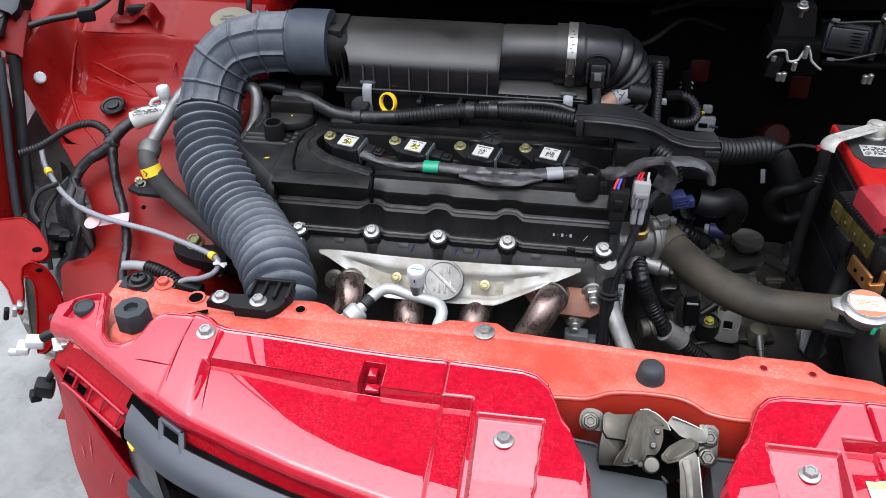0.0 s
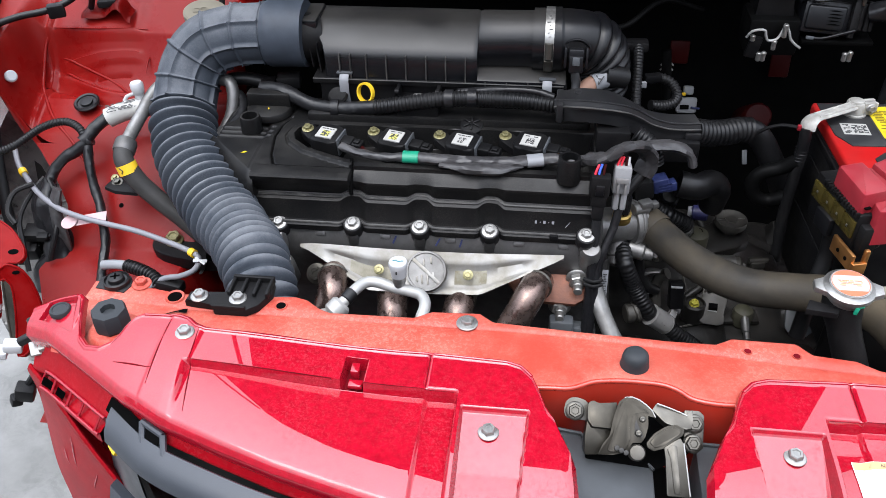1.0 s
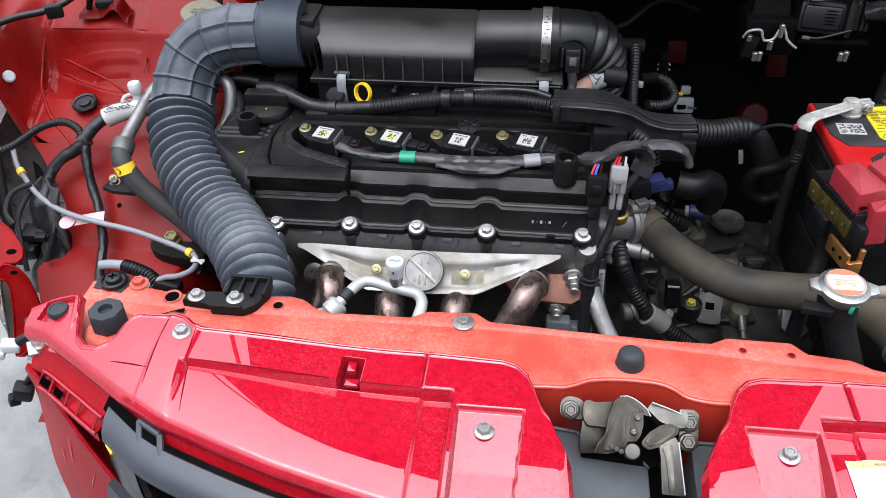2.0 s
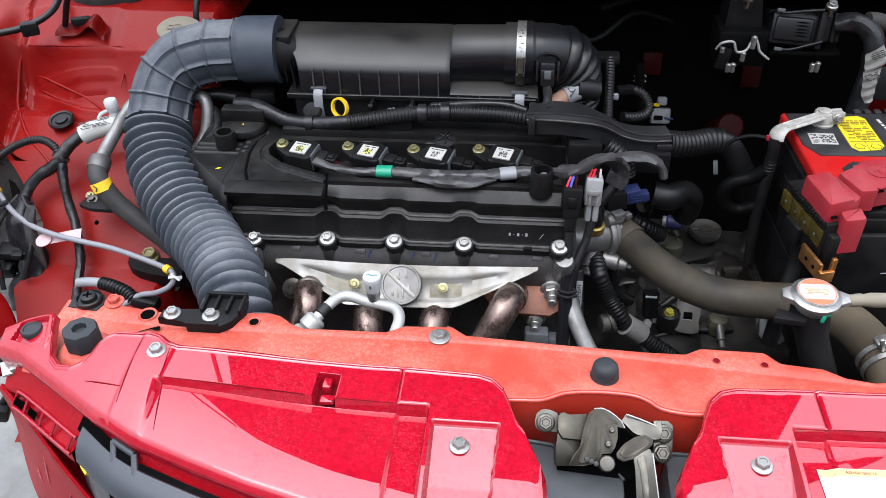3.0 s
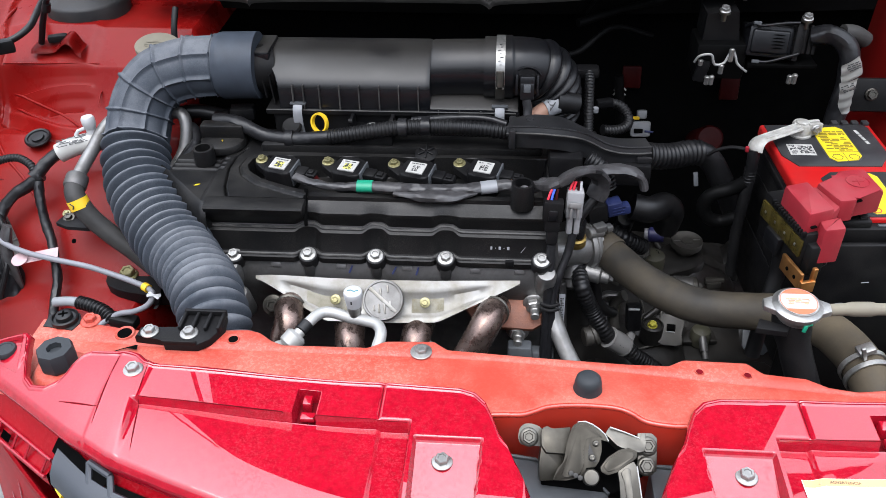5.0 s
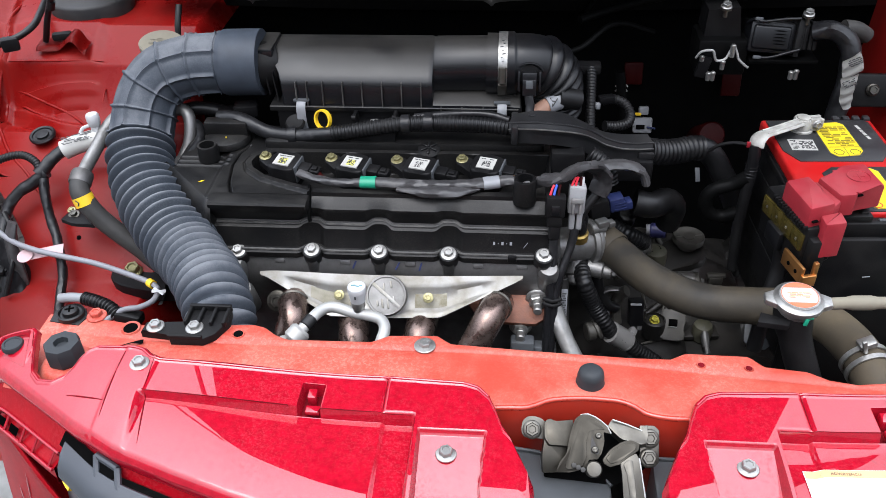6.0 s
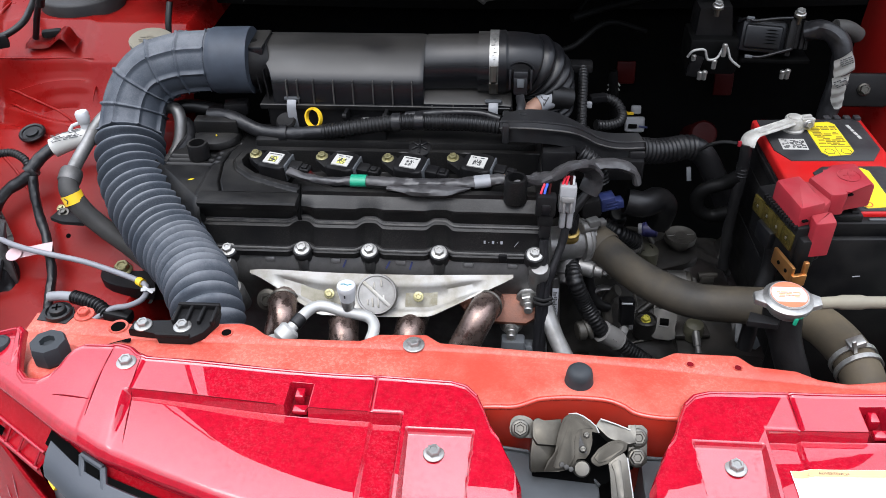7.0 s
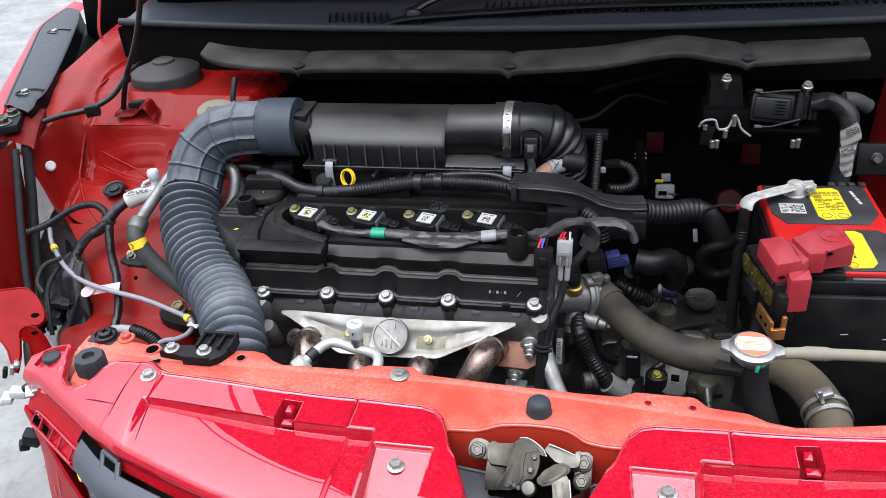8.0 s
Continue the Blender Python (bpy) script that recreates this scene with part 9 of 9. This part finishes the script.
    h = thing("loop_hose", "small corrugated hose looped behind the engine", "hose", (.30, 1.10, .85))
    bm = bmesh.new()
    ribbed(bm, [(.278, 1.120, .870), (.292, 1.122, .872), (.306, 1.118, .868), (.314, 1.108, .858), (.310, 1.095, .852), (.295, 1.085, .852), (.278, 1.078, .856)], .0058, .0044, .0010, 14)
    part("hose", bm, RUBBER_BLACK, h)
    bm = bmesh.new()
    boxc(bm, (.282, 1.118, .874), (.022, .012, .010), .002, (0, 0, 15))
    part("clip", bm, BLACK, h)
    bm = bmesh.new()
    boxc(bm, (.270, 1.110, .868), (.008, .006, .008), .001)
    part("clip_tab", bm, GREY, h)
    h = thing("brake_pipe", "thin dark pipes along the firewall", "pipe", (.33, 1.30, .90))
    for pts, r in (([(.25, 1.25, .93), (.30, 1.28, .935), (.35, 1.30, .94), (.385, 1.31, .945), (.395, 1.31, .955)], .006), ([(.26, 1.28, .93), (.29, 1.32, .955), (.32, 1.34, .97)], .003), ([(.20, 1.2, .90), (.25, 1.22, .90), (.30, 1.26, .92), (.36, 1.28, .90)], .004)):
        bm = bmesh.new()
        tube(bm, pts, r, 12)
        part("pipe", bm, DEEP, h)
    k = thing("firewall_clip", "white plastic clip with a blue mark on the firewall", "clip", (.37, 1.33, .70))
    bm = bmesh.new()
    boxc(bm, (.371, 1.335, .718), (.032, .010, .026), .004, (-20, 0, 0))
    boxc(bm, (.371, 1.340, .742), (.016, .010, .014), .003, (-20, 0, 0))
    part("body", bm, GREY, k)
    bm = bmesh.new()
    boxc(bm, (.367, 1.328, .718), (.014, .003, .007), .001, (-20, 0, 0))
    part("slot", bm, VOID, k)
    bm = bmesh.new()
    boxc(bm, (.384, 1.328, .717), (.014, .003, .003), .0005, (-20, 8, 0))
    part("mark", bm, BLUE, k)
    bm = bmesh.new()
    boxc(bm, (.360, 1.334, .738), (.014, .004, .005), .001)
    part("yellow_mark", bm, YELLOW_CLIP, k)
    k = thing("red_cover", "dark red round cover deep in the bay", "cover", (.45, 1.28, .72))
    bm = bmesh.new()
    lathe(bm, [(.019, -.120), (.021, -.01), (.021, .004), (.018, .008), (0, .010)], 28, axis_pose((.470, 1.285, .730), (0, -.8, .5)))
    part("disc", bm, DARK_RED, k)
    k = thing("bulkhead", "dark red body panel glimpsed at the firewall", "car body", (.40, 1.352, .90), kind="structure")
    for p in ((0.3487, 1.35, 0.802), (0.5034, 1.35, 0.7843)):
        bm = bmesh.new()
        boxc(bm, p, (.030, .006, .036), .004, (-10, 0, 0))
        part("red_patch", bm, DARK_RED, k)
    k = thing("pipe_clip", "small bright spring clip on a dark pipe", "clip", (0.326, 1.3, 0.796))
    bm = bmesh.new()
    p = V(*(0.326, 1.3, 0.796))
    for dz in (-.004, .004):
        tube(bm, [p + V(.010 * math.cos(a), -.004 * math.sin(a), dz - .007 * math.sin(a)) for a in [radians(200 + 14 * i) for i in range(11)]], .0013, 8)
    part("clip", bm, STEEL, k)
    bm = bmesh.new()
    tube(bm, [p + V(-.004, .004, .030), p + V(0, 0, 0), p + V(.006, .006, -.05)], .0075, 12)
    part("pipe", bm, DEEP, k)
    # gearbox with its fittings
    g = thing("gearbox", "grimy cast aluminium gearbox below the battery tray", "gearbox", (.36, 1.0, .35))
    bm = bmesh.new()
    rows = []
    for y in np.linspace(.76, 1.22, 40):
        row = []
        for x in np.linspace(.205, .56, 40):
            z = .575 + .04 * math.exp(-((x - .40) / .10) ** 2 - ((y - 1.09) / .10) ** 2) + .03 * math.exp(-((x - .28) / .05) ** 2) - .08 * sstep(.85, .78, y)
            z += .010 * noise.noise(Vector((x * 28, y * 28, 0))) + .012 * (noise.noise(Vector((x * 12, y * 12, 3))) > .1)
            row.append((x, y, z))
        rows.append(row)
    sheet(bm, rows)
    part("casing", bm, GRIMY, g)
    # tower plate with its two caps
    bm = bmesh.new()
    prism(bm, rounded([(.345, 1.060), (.362, 1.048), (.392, 1.062), (.440, 1.082), (.452, 1.108), (.440, 1.142), (.408, 1.148), (.385, 1.120), (.350, 1.092)], 2), .600, .634, bevel=.004)
    part("tower_plate", bm, GRIMY, g)
    bm = bmesh.new()
    lathe(bm, [(.014, -.030), (.014, -.004), (.0225, -.003), (.0230, .004), (.0222, .0065), (.0205, .0062), (.0190, .0050), (.0085, .0042), (.0080, .0058), (0, .0056)], 40, Matrix.Translation((.4225, 1.119, .648)))
    cap = part("filler_cap", bm, CAP_GREY, g, "round grey selector cap")
    # two bright bars painting the radial glints on the cap
    for a in (8, 188):
        bm = bmesh.new()
        boxc(bm, (.0145, 0, .0058), (.010, .0016, .0010), .0004)
        bmesh.ops.transform(bm, matrix=Matrix.Translation((.4225, 1.119, .648)) @ pose(0, 0, 0, 0, 0, a), verts=bm.verts)
        part("cap_glint", bm, ALU, cap)
    bm = bmesh.new()
    lathe(bm, [(.0165, -.030), (.0170, -.002), (.0160, .004), (.0120, .0065), (0, .0070)], 32, Matrix.Translation((.3690, 1.078, .652)))
    cap = part("filler_cap", bm, CAP_OLIVE, g, "olive grey breather cap")
    for a in (30, 200):
        bm = bmesh.new()
        tube(bm, [(.006, -.004, .0066), (.0085, .001, .0062), (.007, .005, .0062)], .0009, 6)
        bmesh.ops.transform(bm, matrix=Matrix.Translation((.3690, 1.078, .652)) @ pose(0, 0, 0, 0, 0, a), verts=bm.verts)
        part("cap_slot", bm, VOID, cap)
    bm = bmesh.new()
    rod(bm, (.366, 1.122, .660), (.388, 1.118, .662), .0110, 20, bevel=.002)
    br = part("breather", bm, PURPLE, g, "blue-violet sensor plug")
    bm = bmesh.new()
    rod(bm, (.360, 1.123, .6595), (.367, 1.122, .660), .0090, 18, bevel=.001)
    part("breather_end", bm, GREY_CABLE, br)
    # bright pipe end clamped beside the olive cap
    bm = bmesh.new()
    rod(bm, (0.3274, 1.0346, 0.69), (0.3464, 1.05, 0.682), .0095, 20, bevel=.001)
    pe = part("pipe_end", bm, STEEL, g, "bare metal pipe end")
    bm = bmesh.new()
    tube(bm, [(0.3161, 1.0263, 0.705), (0.3266, 1.0367, 0.705)], .0014, 8, smooth=False)
    part("clip_wire", bm, PIPE_ALU, pe)
    bm = bmesh.new()
    rod(bm, (0.352, 1.0524, 0.679), (0.3464, 1.05, 0.682), .0112, 20, bevel=.002)
    part("collar", bm, CAP_GREY, pe)
    # selector shaft with a worn bright band, and the stop beside it
    bm = bmesh.new()
    rod(bm, (.3900, 1.046, .625), (.4300, 1.046, .625), .0150, 22, bevel=.003)
    sh = part("selector_shaft", bm, CAP_GREY, g)
    bm = bmesh.new()
    rod(bm, (.3960, 1.046, .625), (.4220, 1.046, .625), .0156, 22, bevel=.001)
    part("worn_band", bm, ALU_DARK, sh)
    bm = bmesh.new()
    boxc(bm, (.4500, 1.048, .632), (.020, .016, .012), .002, (0, 0, 10))
    boxc(bm, (.4480, 1.040, .618), (.026, .012, .016), .002, (0, 0, 10))
    rod(bm, (.4380, 1.044, .638), (.4640, 1.048, .638), .0040, 12)
    part("shaft_stop", bm, CAP_GREY, g)
    bm = bmesh.new()
    lathe(bm, [(.018, 0), (.018, .018), (.010, .024), (0, .024)], 24, axis_pose((.395, 1.165, .67), (0, -.5, .8)))
    part("knob", bm, BLACK, g)
    # yellow-marked bolt in its dark cup
    bm = bmesh.new()
    lathe(bm, [(.0150, -.030), (.0150, -.004), (.0125, -.002), (.0118, -.006), (.0, -.006)], 24, Matrix.Translation((.3570, .9610, .632)))
    part("bolt_cup", bm, GRIMY, g)
    bolt(g, (.3570, .9610, .626), .0056, (0, -.2, 1), YELLOW_BOLT, washer=1.2, label="bolt head with yellow paint")
    for dx in (-.012, .013):
        bm = bmesh.new()
        tube(bm, [(.3570 + dx, .9700, .640), (.3570 + dx * 1.6, .9800, .664)], .0016, 8)
        part("spring_leg", bm, CAP_GREY, g)
    # scalloped cable bracket with its oval hole
    M = Matrix.Translation((.3820, .9640, .620)) @ pose(0, 0, 0, 38, 0, -6)
    bm = bmesh.new()
    prism(bm, rounded([(-.016, -.024), (.015, -.024), (.017, -.012), (.013, -.008), (.018, .004), (.016, .020), (.006, .016), (0, .021), (-.008, .015), (-.010, .024), (-.015, .024), (-.014, .002), (-.017, -.008)], 1), -.0015, .0015, M, .0008)
    br = part("cable_bracket", bm, CAP_GREY, g, "grey zinc bracket with an oval hole")
    bm = bmesh.new()
    tube(bm, [M @ V(-.005, .000, .0008), M @ V(.006, .000, .0008)], .0052, 12, flat=1)
    part("oval_hole", bm, VOID, br)
    bm = bmesh.new()
    tube(bm, [M @ V(-.006, -.0058, .0022), M @ V(.007, -.0058, .0022)], .0009, 8)
    part("hole_lip", bm, ALU, br)
    # further bracket
    M = Matrix.Translation((.500, .972, .600)) @ pose(0, 0, 0, 40, 0, -6)
    bm = bmesh.new()
    prism(bm, rounded([(-.018, -.022), (.018, -.022), (.018, .018), (.006, .022), (-.018, .018)], 1), -.0015, .0015, M, .0008)
    br = part("cable_bracket", bm, MID_GREY, g, "dark bracket with an oval hole")
    bm = bmesh.new()
    tube(bm, [M @ V(0, -.006, .0010), M @ V(0, .008, .0010)], .0055, 12)
    part("oval_hole", bm, VOID, br)
    # ball joint and its rod
    bm = bmesh.new()
    lathe(bm, [(.012, -.016), (.0135, -.008), (.0140, .002), (.0120, .008), (.006, .011), (0, .011)], 24, Matrix.Translation((.4270, .9760, .600)))
    bj = part("linkage_ball", bm, CAP_OLIVE, g)
    bm = bmesh.new()
    tube(bm, [(.4270, .9720, .606), (.4275, .9620, .600), (.4290, .9500, .592)], .0055, 12)
    tube(bm, [(.4290, .9500, .592), (.4310, .935, .580), (.434, .915, .560)], .0042, 10)
    part("linkage_rod", bm, ALU_DARK, g)
    bm = bmesh.new()
    boxc(bm, (.4250, .9830, .588), (.050, .026, .008), .003, (0, 0, 5))
    part("linkage_base", bm, GRIMY, g)
    # thin bright edge of the lower cover
    bm = bmesh.new()
    tube(bm, [(.3356, .9406, .600), (.3600, .9490, .601), (.3887, .9600, .600)], .0016, 8)
    part("cover_edge", bm, CAP_GREY, g)
    bm = bmesh.new()
    prism(bm, rounded([(.330, .905), (.390, .930), (.450, .940), (.520, .935), (.520, .86), (.340, .86)], 1), .560, .592, bevel=.003)
    part("lower_cover", bm, GRIMY, g)
    # bell housing rim and a pale crescent bracket
    bm = bmesh.new()
    tube(bm, [(.300, .930, .705), (.286, .935, .700), (.276, .935, .685), (.272, .930, .668), (.276, .922, .650)], lambda s, t, a: .0035 + .005 * math.sin(math.pi * s / t), 10, flat=.5)
    part("crescent_bracket", bm, ALU_DARK, g)
    bm = bmesh.new()
    tube(bm, [(.312, .945, .690), (.303, .948, .680), (.300, .945, .660), (.303, .938, .640)], .0075, 12)
    part("casting_rib", bm, CAP_GREY, g)
    bm = bmesh.new()
    rod(bm, (0.2584, 0.89, 0.6663), (0.2693, 0.893, 0.6664), .0120, 22, bevel=.0015)
    rod(bm, (0.2693, 0.893, 0.6664), (0.2753, 0.895, 0.6686), .0135, 22, bevel=.002)
    part("stub", bm, CAP_GREY, g)
    # web ribs of the casting between the fittings
    rnd = random.Random(11)
    for i in range(14):
        x, y = rnd.uniform(.27, .54), rnd.uniform(1.00, 1.16)
        bm = bmesh.new()
        r = rnd.uniform(.006, .012)
        if i % 2:
            tube(bm, [(x, y, .600), (x + rnd.uniform(-.04, .04), y + rnd.uniform(.02, .05), .600 + rnd.uniform(0, .02))], r * .6, 10)
            part("casting_rib", bm, GRIMY, g)
        else:
            lathe(bm, [(r, -.02), (r, .006), (r * .8, .010), (0, .010)], 16, Matrix.Translation((x, y, .605)))
            part("boss", bm, rnd.choice((GRIMY, BLACK, CAP_GREY)), g)
    # knock hose with a grey clip
    h = thing("gearbox_hose", "black corrugated hose with a light grey clip", "hose", (.30, .90, .63))
    bm = bmesh.new()
    ribbed(bm, [(.2470, .945, .742), (.2490, .920, .742), (.2525, .902, .734), (.2660, .9035, .701), (.2820, .8960, .676), (.2920, .8965, .661), (.3020, .8990, .6525), (.3120, .9015, .6435), (.3260, .9000, .629), (.3494, .9000, .611), (.372, .895, .595)], .0098, .0048, .0008, 22)
    part("hose", bm, RUBBER_BLACK, h)
    bm = bmesh.new()
    rod(bm, (.2905, .8962, .6622), (.3125, .9016, .6432), .0136, 32, bevel=.001)
    cl = part("clip", bm, CLIP_GREY, h, "light grey hose clip")
    bm = bmesh.new()
    rod(bm, (.2898, .8960, .6628), (.2913, .8964, .6615), .0141, 32)
    rod(bm, (.3115, .9014, .6440), (.3132, .9018, .6426), .0141, 32)
    part("clip_rim", bm, CLIP_GREY, cl)
    for dx, a in ((-.004, 30), (.002, -20), (.008, 30)):
        bm = bmesh.new()
        boxc(bm, (.3010 + dx, .8880 + dx * .25, .6620 - dx * .8), (.0010, .0004, .008), 0, (-48, a, 20))
        part("clip_mark", bm, INK, cl)
    bm = bmesh.new()
    boxc(bm, (.3185, .908, .652), (.010, .012, .012), .002, (0, 30, -20))
    part("clip_latch", bm, CLIP_GREY, cl)
    h = thing("lower_hose", "black rubber hoses below the radiator hose", "hose", (.33, .93, .65))
    bm = bmesh.new()
    ribbed(bm, [(0.2953, 1.0254, 0.735), (0.3112, 1.0208, 0.728), (0.326, 1.0256, 0.716), (0.3439, 1.0362, 0.7)], .0105, .0060, .0012, 18)
    part("hose", bm, RUBBER_BLACK, h)
    bm = bmesh.new()
    tube(bm, [(.270, .945, .73), (.275, .935, .70), (.285, .93, .68), (.300, .94, .665)], .007, 14)
    part("hose", bm, RUBBER_BLACK, h)
    bm = bmesh.new()
    tube(bm, [(0.3187, 1.0163, 0.78), (0.3415, 1.0167, 0.775), (0.3622, 1.0359, 0.77), (0.3749, 1.0434, 0.755), (0.3742, 1.0576, 0.72)], .017, 18)
    part("hose", bm, RUBBER_BLACK, h)
    bm = bmesh.new()
    lathe(bm, [(.012, -.02), (.0125, .004), (.010, .008), (.004, .009), (0, .009)], 20, axis_pose((0.3156, 1.0414, 0.74), (0, -.5, .85)))
    part("sensor_cap", bm, BLACK_SATIN, h)
    bm = bmesh.new()
    boxc(bm, (.3225, .923, .674), (.018, .014, .036), .002, (-15, 0, 10))
    part("sensor", bm, BLACK, h)
    bm = bmesh.new()
    boxc(bm, (.3205, .9155, .6925), (.014, .002, .0025), .0005)
    part("sensor_edge", bm, WHITE, h)
    # bright bracket and box in front of the engine end
    s = thing("engine_mount_arm", "bare aluminium arm with a barcode label at the engine's end", "engine part", (.225, .84, .60))
    bm = bmesh.new()
    tube(bm, [(0.209, 0.865, 0.760), (0.215, 0.850, 0.739), (0.224, 0.832, 0.720), (0.239, 0.810, 0.697), (0.255, 0.790, 0.677)], lambda s, t, a: .0085 + .003 * s / t + .0012 * noise.noise(Vector((s * 30, math.cos(a) * 2, math.sin(a) * 2))), 20, flat=.75)
    part("arm", bm, ALU, s)
    bm = bmesh.new()
    rod(bm, (.2255, .9000, .745), (.2285, .8760, .692), .0068, 16, bevel=.001)
    part("sleeve", bm, GRIMY, s)
    bm = bmesh.new()
    boxc(bm, (.2275, .8810, .7215), (.0075, .0008, .034), .0002, (-24, 3, 5))
    lab = part("barcode_label", bm, GREY, s)
    plate_bars(lab, axis_pose((.2275, .8803, .7219), (.05, -.91, .41)) @ pose(0, 0, 0, 0, 0, 178), .005, .026, 9, INK, .9, 51)
    s = thing("sensor_box", "black plastic sensor box at the manifold flange", "sensor", (.18, .82, .68))
    bm = bmesh.new()
    boxc(bm, (.178, .826, .692), (.028, .020, .034), .003, (-10, 0, 0))
    boxc(bm, (.203, .830, .688), (.030, .018, .022), .003, (-10, 0, 0))
    part("housing", bm, MID_GREY, s)
    # oil dipstick
    d = thing("dipstick", "yellow plastic oil dipstick ring", "dipstick", (-.077, 1.02, .86))
    M = axis_pose((-.0775, 1.022, .8890), (-.45, -.8, .25))
    bm = bmesh.new()
    lathe(bm, [(.0104, -.0026), (.0126, -.0028), (.0130, 0), (.0126, .0028), (.0104, .0026), (.0101, 0), (.0104, -.0026)], 36, M)
    part("ring", bm, YELLOW_CLIP, d)
    bm = bmesh.new()
    rod(bm, (-.078, 1.024, .876), (-.080, 1.03, .84), .004, 10)
    part("stem", bm, BLACK, d)
    k = thing("harness_clip", "round black harness clip behind the coils", "clip", (-.12, 1.015, .875))
    bm = bmesh.new()
    lathe(bm, [(.012, 0), (.0125, .003), (.0105, .006), (.007, .0055), (0, .004)], 28, axis_pose((-.113, 1.022, .882), (0, -.45, .9)))
    part("disc", bm, BLACK, k)
    # clutter between hose and engine
    q = thing("engine_bracket", "grey-brown metal bracket at the timing cover", "bracket", (-.255, .985, .83))
    bm = bmesh.new()
    prism(bm, [(-.268, .965), (-.245, .962), (-.238, .985), (-.250, 1.008), (-.268, 1.0)], .838, .846, bevel=.001)
    part("plate", bm, ALU_DARK, q)
    bolt(q, (-.252, .990, .846), .0065, (0, 0, 1), STEEL)
    bm = bmesh.new()
    tube(bm, [(-.262, 1.045, .87), (-.248, 1.04, .868), (-.24, 1.02, .86), (-.25, .99, .85), (-.26, .965, .84)], taped(.006), 10)
    part("lead", bm, TAPE, q)
    bm = bmesh.new()
    tube(bm, [(-.275, 1.05, .885), (-.262, 1.045, .885), (-.256, 1.035, .872), (-.258, 1.02, .85), (-.268, 1.0, .83)], .008, 14)
    part("pipe", bm, ALU_DARK, q)
    for x, y, z, sx in ((-.185, 1.055, .885, .03), (-.215, 1.06, .875, .02)):
        bm = bmesh.new()
        boxc(bm, (x, y, z), (sx, .02, .016), .002, (0, 0, 10))
        part("block", bm, BLACK, q)
    bm = bmesh.new()
    tube(bm, [(-.275, 1.06, .878), (-.25, 1.065, .880), (-.22, 1.065, .875), (-.18, 1.06, .87)], .009, 12)
    part("hose", bm, RUBBER_BLACK, q)

    for p, a, s in (((-.2050, .915, .8625), 40, .0042), ((-.198, 1.000, .8735), 110, .0035), ((.1735, .890, .8600), 70, .0045)):
        bm = bmesh.new()
        prism(bm, [(-s, 0), (0, .3 * s), (s, .1 * s), (0, -.3 * s)], 0, .0006, pose(*p, 6, 8, a))
        solo("leaf_fragment", bm, YELLOW, "tiny yellow dry leaf fragment on the engine", "leaf", group="leaf fragments on the engine")


build_right_side()
